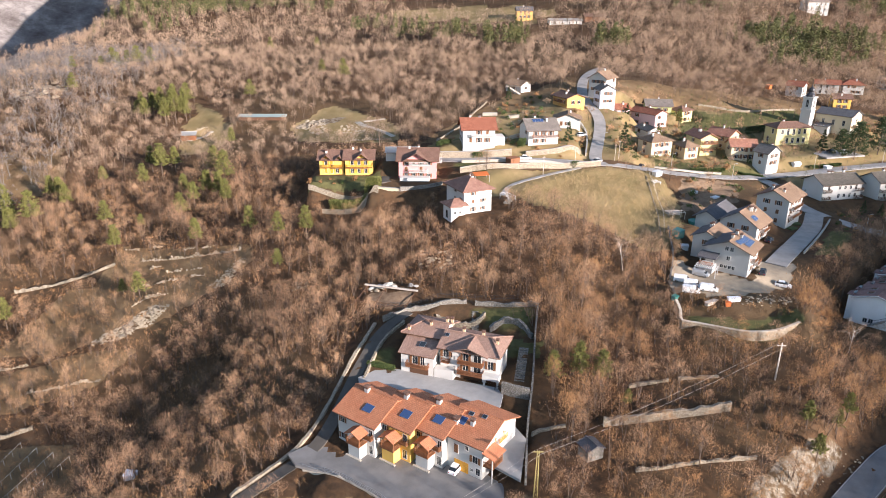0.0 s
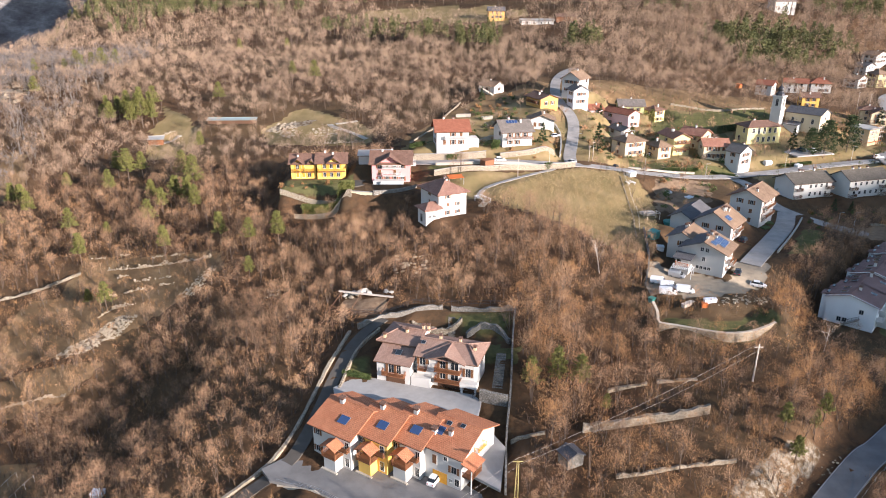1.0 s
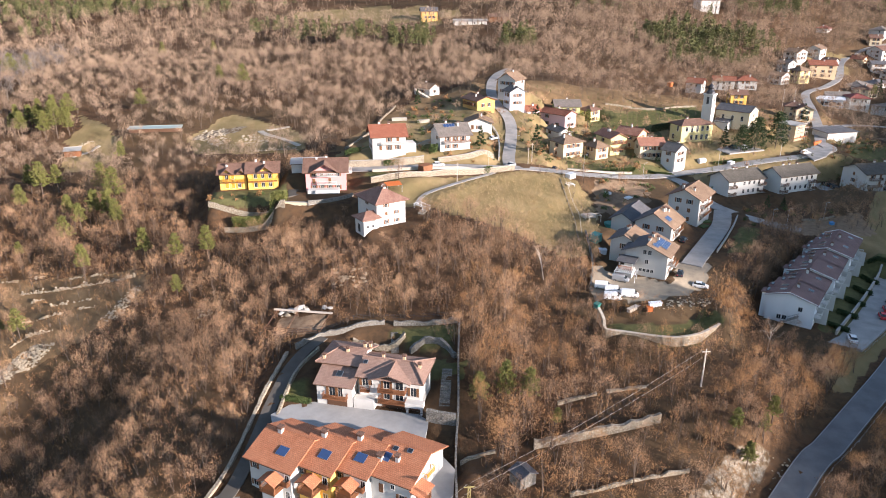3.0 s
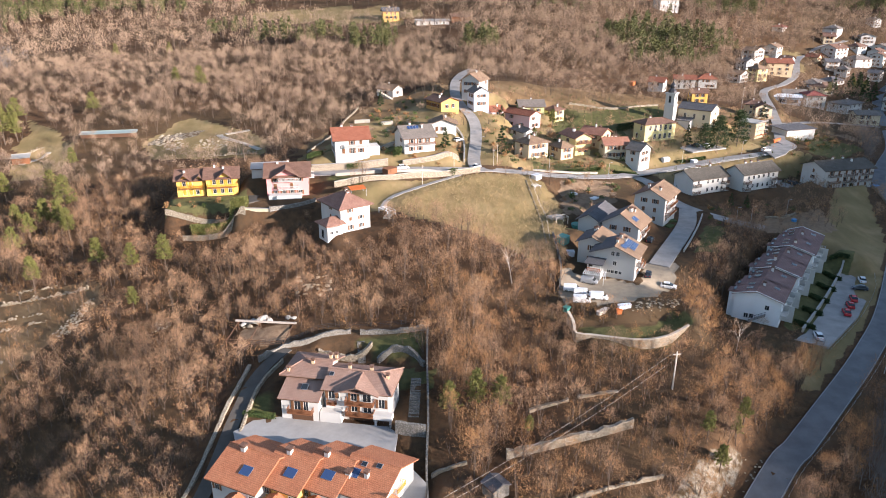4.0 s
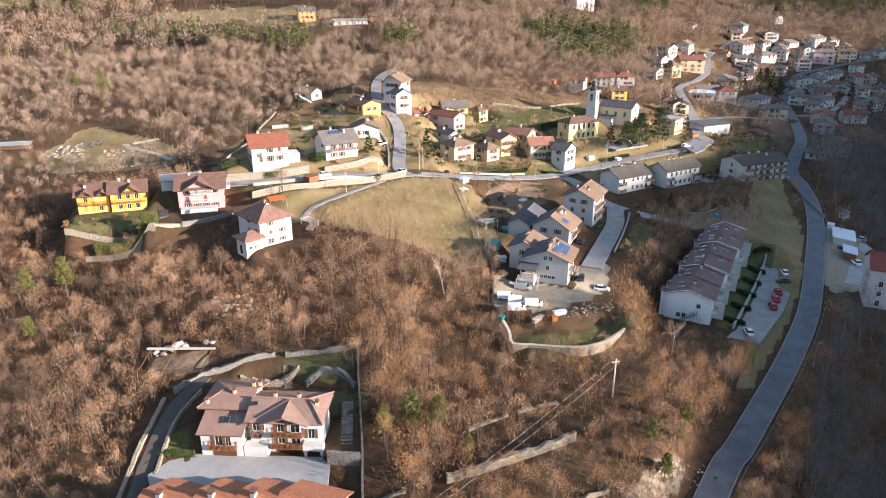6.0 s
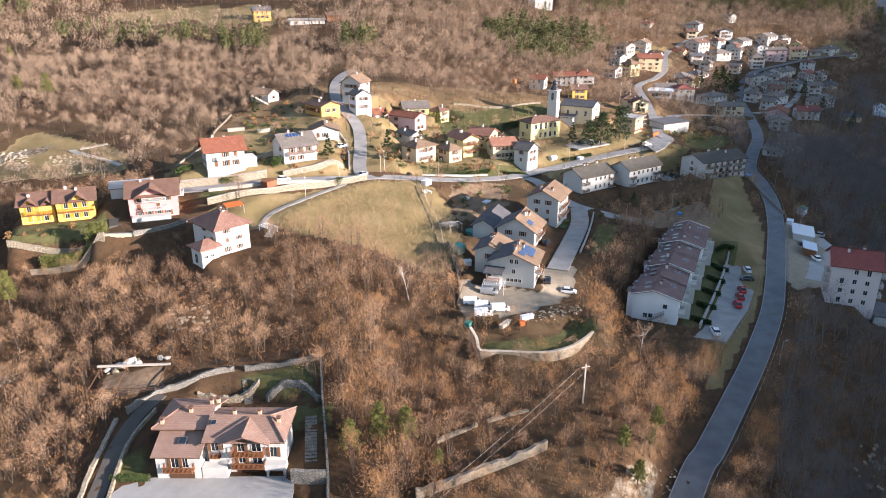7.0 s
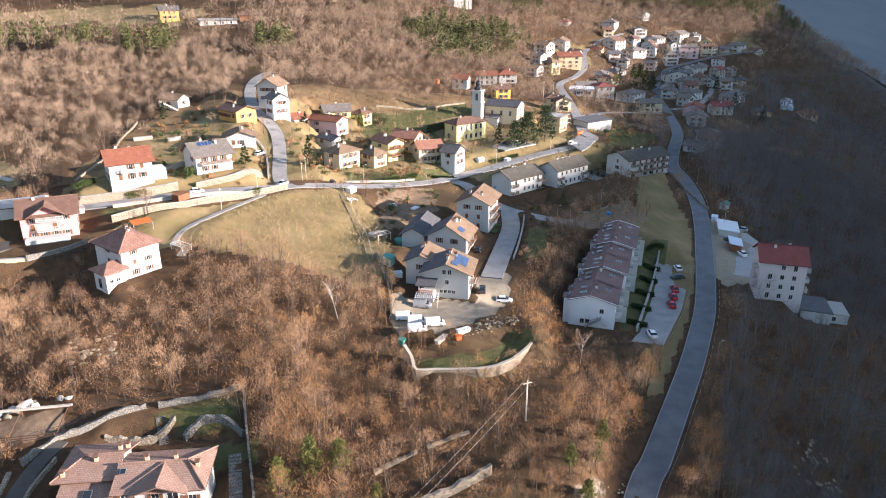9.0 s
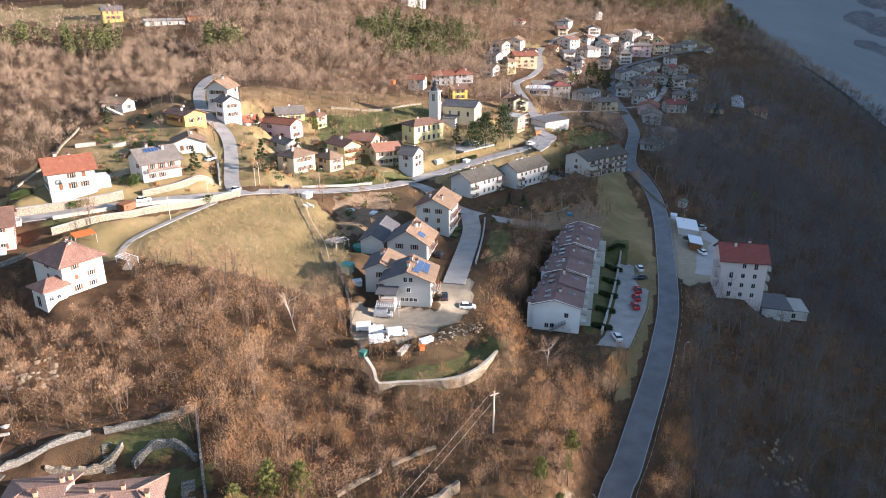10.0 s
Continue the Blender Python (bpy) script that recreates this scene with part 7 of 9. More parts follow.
for k in range(6):
    u_ = 9.75 * k + 5
    hx, hy = 112.3 + u_ * math.cos(radians(43)), 153.2 + u_ * math.sin(radians(43))
    hedge([(hx + 2.2, hy - 2.2), (hx + 5.0, hy - 5.2)], 1.3, 1.0, "dark garden hedge between the terraced houses", "fir")


# ---- evergreens ----
def pine_mesh(seed, tall, kind):
    r0 = np.random.default_rng(seed)
    pads = []
    if kind == "pine":
        # whorls of level branches, broad below and drawn to a point, bare stem beneath
        for k in range(9):
            f = 0.36 + 0.6 * (k + 0.5 * r0.random()) / 9
            for b in range(6 - k // 3):
                rad = tall * 0.34 * (1.04 - f) ** 0.7 * (0.6 + 0.5 * r0.random())
                az = k * 1.1 + b * 6.283 / (6 - k // 3) + 0.5 * r0.random()
                for s in (0.45, 0.75, 1.0):
                    pads.append((math.cos(az) * rad * s, math.sin(az) * rad * s, (f + 0.03 * s) * tall, tall * (0.062 - 0.022 * s) * (0.8 + 0.5 * r0.random())))
        pads += [(0, 0, tall * 0.96, tall * 0.04)] * 3
    else:
        for k in range(26):
            f = 0.08 + 0.9 * (k + r0.random()) / 26
            rad = tall * 0.22 * (1.02 - f)
            az = k * 2.4
            pads.append((math.cos(az) * rad, math.sin(az) * rad, f * tall, tall * 0.085 * (1.25 - f)))

    def shape(r):
        x, y, z, s = pads[r.integers(len(pads))]
        d = r.normal(0, 1, 3)
        d *= s * r.random() ** 0.4 / np.linalg.norm(d)
        return np.array([x + d[0], y + d[1], z + d[2] * 0.55])

    if kind == "cedar":
        pads = []
        for k in range(34):
            f = 0.16 + 0.82 * (k + r0.random()) / 34
            rad = tall * 0.36 * (1.04 - f) ** 0.7 * (0.45 + 0.6 * r0.random())
            pads.append((math.cos(k * 2.4) * rad, math.sin(k * 2.4) * rad, f * tall, tall * 0.115))
    V, F = tufts(shape, 1700 if kind == "cedar" else 1700 if kind == "pine" else 1900, 0.30 if kind == "pine" else 0.46, seed)
    crown = bpy.data.meshes.new("crown")
    crown.from_pydata([tuple(v) for v in V], [], F)
    crown.materials.append(M["needles" if kind == "pine" else "fir"])
    t_ = Solid().rod((0, 0, -0.5), (0.1, 0.05, tall * 0.5), 0.17, 0.12, 6).rod((0.1, 0.05, tall * 0.5), (0, 0, tall * 0.96), 0.12, 0.03, 6)
    for x, y, z, s in pads[2::3] if kind == "pine" else pads[::2]:
        t_.rod((0, 0, z - 0.4 * s), (x * 0.9, y * 0.9, z), 0.05, 0.02, 4)
    trunk = bpy.data.meshes.new("trunk")
    trunk.from_pydata([tuple(v) for v in t_.v], [], t_.f)
    trunk.materials.append(M["bark"])
    return trunk, crown


PINES = [pine_mesh(300 + k, 8 + k % 3, "pine") for k in range(5)]
CEDARS = [pine_mesh(450 + k, 12 + k, "cedar") for k in range(2)]
FIRS = [pine_mesh(400 + k, 11 + k, "fir") for k in range(3)]


def evergreen(x, y, kind, scale, label, group="pines of the slope"):
    trunk, crown = CEDARS[int(x) % 2] if "cedar" in label else (PINES if kind == "pine" else FIRS)[int(abs(x * 3 + y)) % (5 if kind == "pine" else 3)]
    e = thing("pine_tree" if kind == "pine" else "fir_tree", pose(x, y, at(x, y), 0, 0, (x * 37 + y * 11) % 360), label, "tree", group)
    e.scale = (scale, scale, scale)
    for nm, me_ in (("trunk", trunk), ("crown", crown)):
        o = new(nm, me_)
        o.parent = e


# single pines and small clusters of the slope: x, y, size
PINES_SLOPE = [(-132.7, 309.8, 1.5), (-132, 317.6, 1.4), (-122.5, 306.3, 1.5), (-131.5, 326, 1.3), (-118.6, 308, 1.6), (-114.5, 309.6, 1.3), (-125.6, 326, 1.5), (-117, 315, 1.5), (-127, 313, 1.6), (-137, 313, 1.2), (-124, 319, 1.5), (-119, 325, 1.3), (-139, 322, 1.2),
               (-176, 385, 1.5), (-171, 400, 1.4), (-168, 392, 1.5), (-181, 391, 1.4), (-164, 400, 1.3), (-174, 394, 1.5), (-186, 388, 1.2), (-179, 341, 1.3), (-203, 390, 1.1), (-90.5, 329, 1.2), (-64, 373, 1.2), (-51, 360, 1.4), (-109, 452, 1.3), (-81, 458, 1.1),
               (-108.9, 262.2, 1.4), (-114.5, 267, 1.1), (-104.5, 264.9, 1.2), (-86.6, 280.9, 0.9), (-131, 260, 0.9), (-142, 248, 1.3), (-147, 251, 1.2), (-138, 244, 1.2), (-156, 238, 1.4), (-145, 233, 1.4), (-151, 230, 1.3), (-160, 243, 1.2), (-158, 228, 1.2),
               (-112.8, 253.7, 1.1), (-86, 255.5, 1.2), (-80.1, 247.4, 1.4), (-79.6, 238.4, 1.3), (-85.2, 242, 1.3), (-94.1, 243.7, 1.1), (-88.7, 237.9, 1.1), (-91, 230.3, 1.0), (-76, 234, 1.1), (-80.2, 212.3, 1.2), (-104.2, 227.5, 0.7), (-108.3, 215.3, 1.1), (-117.8, 230.6, 1.0), (-62.7, 213.6, 1.25), (-51.5, 205.5, 1.0), (-42.7, 205, 1.15), (-48.5, 189.7, 0.75), (-89.7, 188, 1.0), (-97, 193, 0.7), (-130, 186, 1.1), (-136, 190, 1.0),
               (23.8, 130.5, 1.05), (29.5, 131.2, 1.2), (34.2, 130.2, 0.95), (38, 122.5, 0.55), (70, 108, 0.8), (69.5, 112.5, 0.7), (79.5, 116.5, 0.8), (76, 113.5, 0.6), (87, 281, 0.8), (102, 303, 1.0), (255, 212, 1.0), (313, 400, 1.1), (346, 410, 1.4), (341, 414, 1.2), (374, 313, 1.0)]
for px_, py_, ps_ in PINES_SLOPE:
    evergreen(px_, py_, "pine", ps_ * (0.95 if py_ > 300 else 1.1 if px_ < 0 else 1.0), "yellow-green Scots pine among bare woodland")

# dark belts of pine along the hilltop and on the far spur
def far_pine(seed):
    r = np.random.default_rng(seed)
    tall = 11 + 3 * r.random()
    V, F, K = [(-0.2, 0, 0), (0.2, 0, 0), (0, 0, tall)], [(0, 1, 2)], [0]
    for k in range(130):
        f = 0.38 + 0.62 * r.random()
        az, rad = r.random() * 6.28, tall * 0.24 * (1.08 - f) ** 0.6 * (0.3 + 0.7 * r.random())
        p = np.array([math.cos(az) * rad, math.sin(az) * rad, f * tall])
        a, b = r.normal(0, 1, 3), r.normal(0, 1, 3)
        a[2] *= 0.4
        a *= 1.05 / np.linalg.norm(a)
        b *= 0.8 / np.linalg.norm(b)
        n = len(V)
        V += [tuple(p - a / 2), tuple(p + a / 2), tuple(p + b)]
        F.append((n, n + 1, n + 2))
        K.append(1)
    return np.array(V), np.array(F), np.array(K)


PINE_BELTS = [(-250, 612, 40, 16, 90), (-195, 600, 40, 16, 90), (-135, 612, 45, 18, 110), (-60, 640, 45, 18, 80), (-215, 548, 12, 8, 14), (5, 462, 22, 8, 34), (40, 441, 14, 8, 22), (98, 428, 10, 7, 26), (-20, 474, 12, 6, 16), (-54, 510, 12, 6, 14), (172, 507, 18, 9, 30), (225, 452, 20, 8, 46), (190, 450, 9, 6, 18),
              (527, 575, 34, 20, 120), (575, 550, 26, 20, 110), (470, 590, 34, 14, 60), (271, 468, 14, 9, 34), (330, 560, 40, 18, 60), (400, 590, 36, 14, 60), (130, 580, 40, 18, 60), (612, 520, 18, 16, 50)]
rb = np.random.default_rng(77)
belt = np.vstack([np.stack([rb.normal(x_, sx_ * 0.7, n_), rb.normal(y_, sy_ * 0.8, n_)], -1) for x_, y_, sx_, sy_, n_ in PINE_BELTS])
belt = np.column_stack([belt, height(belt[:, 0], belt[:, 1]) - 0.2])
for poly, n_ in (([(216, 479), (242, 480), (255, 470), (269, 452), (259, 435), (216, 413), (182, 405), (190, 440)], 120), ([(280, 518), (345, 541), (335, 516), (277, 503)], 70), ([(425, 560), (500, 556), (526, 538), (575, 528), (640, 560), (680, 610), (640, 660), (560, 640), (480, 600)], 420)):
    xs_, ys_ = [p[0] for p in poly], [p[1] for p in poly]
    q_ = np.stack([rb.uniform(min(xs_), max(xs_), 2 * n_), rb.uniform(min(ys_), max(ys_), 2 * n_)], -1)
    q_ = q_[inside(q_[:, 0], q_[:, 1], poly)][:n_]
    belt = np.vstack([belt, np.column_stack([q_, height(q_[:, 0], q_[:, 1]) - 0.2])])
scatter("pine_belt", [far_pine(600 + k) for k in range(5)], belt, 0.75 + 0.5 * rb.random(len(belt)), [M["bark"], M["far_needles"]], "belts of dark pine along the hilltop", 78)
for x_, y_, s_, l_ in ((68.2, 261, 1.0, "dark spruce beside the lane"), (159, 276, 0.9, "large dark cedar before the church"), (165.5, 276.5, 1.2, "large dark cedar before the church"), (177.5, 281, 1.2, "large dark cedar before the church"), (156, 284, 0.7, "umbrella-shaped evergreen on the church square"),
                       (46.5, 258, 0.65, "evergreen beside the grey-roofed house"), (29, 318, 0.6, "conifer beside the cottage"), (80, 306, 0.75, "dark conifer above the lane"), (222, 330, 0.8, "conifer by the building site"), (331, 404, 1.2, "dark conifer in the far village"), (337, 398, 1.2, "dark conifer in the far village"), (356, 412, 1.1, "dark conifer in the far village"), (404, 399, 1.0, "dark conifer in the far village"), (360, 343, 1.1, "dark conifer in the far village"), (341, 408, 1.3, "dark conifer in the far village"),
                       (345, 414, 1.3, "dark conifer in the far village"), (318, 402, 1.1, "conifer in the far village"), (150, 228.2, 0.35, "rounded evergreen shrub before the apartment block"), (143, 227, 0.4, "rounded evergreen shrub before the apartment block"), (372, 330, 0.9, "dark conifer in the far village")):
    evergreen(x_, y_, "fir", s_, l_, "garden conifers")


# ---- pale birches and single bare trees ----
def bare_tree(x, y, tall, seed, trunk_mat, label, group="single trees", twig="twig"):
    V, F, K = tree_shape(seed, tall, 260, 0.05, 12, 0.3, 1.1)
    e = thing("birch_tree" if trunk_mat == "bark_pale" else "bare_tree", pose(x, y, at(x, y)), label, "tree", group)
    for nm, k_, mt in (("trunk", 0, M[trunk_mat]), ("crown", 1, M[twig])):
        me_ = bpy.data.meshes.new(nm)
        fs = F[K == k_]
        used, inv = np.unique(fs, return_inverse=True)
        me_.from_pydata([tuple(v) for v in V[used]], [], [tuple(f) for f in inv.reshape(-1, 3)])
        me_.materials.append(mt)
        o = new(nm, me_)
        o.parent = e


bare_tree(48, 171.5, 12.5, 503, "bark_pale", "tall pale birch without leaves at the wood's edge", twig="pale_twig")
bare_tree(93, 141, 9.0, 502, "bark_pale", "leaning pale birch beside the court wall", twig="pale_twig")
for k, (x_, y_) in enumerate(((85, 150), (88, 153), (84, 146), (90, 148), (87, 143), (91, 156), (94, 152))):
    bare_tree(x_, y_, 4.2 + 0.3 * k, 520 + k, "bark", "russet bushy tree below the gravel court", "russet trees", "brush")
for k, (x_, y_) in enumerate(((86, 226), (92, 233), (79, 236), (107, 175), (103, 180), (110, 178), (150, 208), (165, 215), (200, 200), (208, 196), (100, 253), (66, 256), (52, 262), (135, 272), (128, 300), (60, 290))):
    bare_tree(x_, y_, 5.0 + (k % 4), 540 + k, "bark", "bare garden tree with fine twigs", "garden trees")


# ---- paved yards ----
def yard(pts, z, material, label, name="yard", lift=0.06):
    """A paved surface with a real thickness on a levelled plot."""
    ob = Solid().prism(pts, z - 0.5, z + lift).done(name, M[material])
    return tagged(ob, label, "paving", kind="structure")


M["yard"] = asphalt("yard_asphalt", (0.15, 0.145, 0.14))
M["yard_pale"] = plain("yard_concrete", (0.33, 0.32, 0.305), 0.9, 0, 0.28, 0.35)
yard([(-30.6, 115.4), (-28.4, 112.0), (-19.5, 109.0), (-14.8, 105.8), (-8, 101.2), (12, 99.5), (14.5, 104), (10, 108.5), (8.5, 110), (-1, 116), (-11, 119), (-17, 125), (-21.4, 126), (-26, 119.5)], 12.6, "yard", "grey asphalt parking yard of the orange row", "yard_row")
yard([(-18.6, 134.8), (-17.8, 130.6), (-8.7, 127.8), (1.2, 124.8), (11.8, 122.2), (13.2, 128.6), (11.6, 131.2), (-9.6, 138.4), (-14, 139)], 18.6, "yard_pale", "pale concrete yard of the villa", "yard_villa")
yard([(9.5, 109), (14.6, 104.6), (17, 117), (15, 121.5), (12, 121.4)], 15.5, "yard_pale", "pale paved terrace at the end of the row", "yard_terrace")
yard([(112.5, 147.5), (118.5, 142.4), (137, 155.4), (153, 169.4), (160.5, 178.2), (153, 183.6), (143.5, 172.2), (131.6, 161.4), (117.8, 149.8)], 20.4, "lane", "asphalt car park below the terraced row", "car_park")
yard([(165.5, 166.5), (170, 161), (180, 162), (194, 177), (200, 190), (192.5, 193), (186, 190), (176, 178)], 21.0, "yard_pale", "worn gravel and asphalt yard beside the road", "yard_roadside")
yard([(181, 252), (190.5, 243), (193, 256), (192, 262), (184, 262)], 27.0, "lane", "asphalt parking beside the apartment house", "yard_block")
yard([(183, 262), (188, 279), (206, 292), (214, 294), (206, 282), (192, 268)], 36.6, "lane", "asphalt forecourt by the building site", "yard_site", 0.03)
yard([(-20.4, 223.4), (-21.8, 239.4), (-19.1, 259.5), (-17.0, 255.5), (-15.3, 231.0), (-13.7, 226.8)], 39.3, "drive", "dark asphalt drive beside the pink house", "yard_pink", 0.12)
yard([(152, 271.5), (170, 276.5), (166, 287), (156, 285), (150, 279)], 38.0, "lane", "paved church square", "church_square", 0.05)


# ---- vehicles ----
def loft(sections):
    """Rounded body from cross-sections (x, half width, floor, top, half width at top)."""
    s = Solid()
    rings = []
    for x, w, z0, z1, wt in sections:
        zm = z0 + (z1 - z0) * 0.55
        rings.append([(x, -w * 0.94, z0), (x, w * 0.94, z0), (x, w, z0 + 0.12), (x, w, zm), (x, wt, z1 - 0.04), (x, wt * 0.86, z1), (x, -wt * 0.86, z1), (x, -wt, z1 - 0.04), (x, -w, zm), (x, -w, z0 + 0.12)])
    n = len(rings[0])
    v = [p for r in rings for p in r]
    f = [tuple(range(n)), tuple(reversed(range(n * (len(rings) - 1), n * len(rings))))]
    for k in range(len(rings) - 1):
        f += [(k * n + i, (k + 1) * n + i, (k + 1) * n + (i + 1) % n, k * n + (i + 1) % n) for i in range(n)]
    return s.add(v, f)


def wheel(parent, x, y):
    o = Solid().rod((0, -0.1, 0), (0, 0.1, 0), 0.31, 0.31, 12).done("wheel", M["rubber"], parent)
    o.location = (x, y, 0.31)
    Solid().rod((0, -0.115, 0), (0, 0.115, 0), 0.19, 0.19, 10).done("rim", M["metal"], o)


def make_car(paint, van=False):
    e = thing("car", pose(0, 0, 0), "", "")
    if van:
        body = [(-2.1, 0.72, 0.35, 0.9, 0.7), (-2.05, 0.84, 0.25, 1.75, 0.74), (0.6, 0.86, 0.25, 1.85, 0.76), (1.0, 0.86, 0.25, 1.8, 0.74), (1.55, 0.86, 0.25, 1.1, 0.72), (2.1, 0.80, 0.3, 0.95, 0.68), (2.2, 0.68, 0.35, 0.7, 0.6)]
        glass = [(0.72, 0.80, 1.12, 1.72, 0.70), (1.08, 0.83, 1.10, 1.70, 0.71), (1.58, 0.80, 1.08, 1.13, 0.74)]
    else:
        body = [(-2.05, 0.70, 0.35, 0.75, 0.62), (-1.98, 0.82, 0.22, 1.0, 0.74), (-1.5, 0.86, 0.2, 1.02, 0.78), (0.8, 0.87, 0.2, 1.0, 0.78), (1.5, 0.84, 0.2, 0.88, 0.72), (2.0, 0.74, 0.25, 0.72, 0.62), (2.08, 0.6, 0.35, 0.6, 0.5)]
        glass = [(-1.75, 0.72, 0.95, 1.05, 0.66), (-1.25, 0.76, 0.95, 1.42, 0.60), (-0.1, 0.77, 0.95, 1.47, 0.62), (0.35, 0.77, 0.95, 1.40, 0.60), (1.1, 0.72, 0.92, 1.0, 0.64)]
    loft(body).done("body", M[paint], e)
    loft(glass).done("cabin_glass", M["glass"], e)
    if not van:
        loft([(-1.22, 0.60, 1.40, 1.47, 0.55), (-0.1, 0.63, 1.44, 1.52, 0.57), (0.3, 0.60, 1.39, 1.45, 0.55)]).done("roof", M[paint], e)
    for x in (-1.3, 1.3):
        for y in (-0.78, 0.78):
            wheel(e, x, y)
    for y in (-0.55, 0.55):
        Solid().box(2.0 if not van else 2.1, y - 0.16, 0.55, 2.08 if not van else 2.21, y + 0.16, 0.68).done("headlight", M["tarp"], e)
        Solid().box(-2.08 if not van else -2.12, y - 0.12, 0.6, -1.98, y + 0.12, 0.78).done("tail_light", M["car_red"], e)
    return e


KINDS = {}
for x_, y_, ang_, paint_, van_, lab_, z_ in (
        (2.9, 110.9, 62, "car_white", False, "white hatchback parked before the orange row", 12.67), (-3.4, 114.2, 62, "car_grey", False, "silver car parked under a balcony of the row", 12.67),
        (155.6, 176.4, 62, "car_white", False, "white car in the car park", 20.47), (150.6, 171.2, 150, "car_dark", False, "dark car in the car park", 20.47), (143.6, 165.2, 62, "car_red", False, "red car in the car park", 20.47),
        (139.7, 161.6, 62, "car_red", False, "red car in the car park", 20.47), (135.6, 157.9, 62, "car_red", False, "red car in the car park", 20.47), (119.2, 147.2, 66, "car_white", False, "white car at the end of the car park", 20.47),
        (88.6, 166.4, -30, "car_white", False, "white estate car on the gravel court", None), (67.6, 168.8, -30, "car_grey", True, "white van-like car beside the lean-to", None), (84.5, 170.2, 60, "car_dark", False, "dark car behind the court house", None),
        (61.6, 165.0, -24, "car_white", True, "white delivery van on the gravel court", None), (63.2, 161.9, -24, "car_white", True, "white delivery van on the gravel court", None), (61.8, 158.8, -16, "car_white", True, "white delivery van on the gravel court", None),
        (66.4, 159.2, -22, "car_white", True, "white delivery van on the gravel court", None), (29.0, 242.2, 4, "car_white", False, "white car driving on the village lane", 43.2), (55.2, 246.8, -150, "car_grey", False, "silver car at the lane junction", 41.2),
        (73.4, 253.0, 60, "car_dark", False, "dark blue car parked by the white house", None), (54.0, 272, 40, "car_white", False, "white car on a garden drive", None), (188.5, 254.5, -10, "car_dark", False, "dark car beside the apartment house", 27.08),
        (188, 258.5, -10, "car_dark", False, "dark car beside the apartment house", 27.08), (163, 279.5, 20, "car_white", False, "white car on the church square", 38.07), (158, 280.5, 100, "car_dark", False, "dark car on the church square", 38.07),
        (188, 275.2, 10, "car_white", False, "white car parked near the building site", 36.15), (181.5, 175.5, 70, "car_white", False, "white car in the roadside yard", 21.08), (186.8, 186.0, -20, "car_dark", False, "dark car in the roadside yard", 21.08),
        (95.8, 192.6, 50, "car_dark", False, "dark car beside the court houses", None)):
    if (paint_, van_) not in KINDS:
        KINDS[paint_, van_] = make_car(paint_, van_)
        e = KINDS[paint_, van_]
        e.matrix_basis = pose(x_, y_, z_ if z_ else at(x_, y_) + 0.02, 0, 0, ang_)
    else:
        e = copy_thing(KINDS[paint_, van_], pose(x_, y_, z_ if z_ else at(x_, y_) + 0.02, 0, 0, ang_))
    e.name = "van" if van_ else "car"
    tagged(e, lab_, "van" if van_ else "car", "parked vehicles")
for k in range(9):
    x_, y_ = 357 + 2.8 * k * 0.8, 397 - 2.8 * k * 0.5
    e = copy_thing(KINDS[("car_white", "car_dark", "car_grey")[k % 3], False], pose(x_, y_, at(x_, y_) + 0.02, 0, 0, 55))
    tagged(e, "car in the far village car park", "car", "parked vehicles")


# ---- poles, wires and lamps ----
pole = thing("utility_pole", pose(69.7, 126.9, at(69.7, 126.9)), "tall weathered timber utility pole with crossarm", "utility pole", "power line")
hp = 32.4 - pole.location.z
Solid().rod((0, 0, -0.8), (0, 0, hp), 0.19, 0.13, 8).done("mast", M["pole"], pole)
Solid().box(-0.9, -0.07, hp - 0.7, 0.9, 0.07, hp - 0.55).done("crossarm", M["pole"], pole)
for u in (-0.8, 0, 0.8):
    Solid().rod((u, 0, hp - 0.55), (u, 0, hp - 0.3), 0.06).done("insulator", M["dark_metal"], pole)
lat = thing("lattice_pole", pose(17.1, 102.2, at(17.1, 102.2)), "yellowish steel lattice power pole at the wood's edge", "utility pole", "power line")
hl = 23.8 - lat.location.z
M["ochre_metal"] = plain("ochre_steel", (0.42, 0.34, 0.14), 0.6, 0.3, 0.2)
for sx in (-1, 1):
    for sy in (-1, 1):
        Solid().rod((sx * 0.34, sy * 0.34, -0.6), (sx * 0.16, sy * 0.16, hl), 0.05, 0.04, 4).done("leg", M["ochre_metal"], lat)
br = Solid()
for k in range(13):
    z0, z1 = hl * k / 13, hl * (k + 1) / 13
    w0, w1 = 0.34 - 0.18 * k / 13, 0.34 - 0.18 * (k + 1) / 13
    for sx, sy, tx, ty in ((-1, -1, 1, -1), (1, -1, 1, 1), (1, 1, -1, 1), (-1, 1, -1, -1)):
        br.rod((sx * w0, sy * w0, z0), (tx * w1, ty * w1, z1), 0.02, 0.02, 3)
br.done("bracing", M["ochre_metal"], lat)
Solid().box(-0.9, -0.06, hl - 0.3, 0.9, 0.06, hl - 0.15).done("crossarm", M["ochre_metal"], lat)
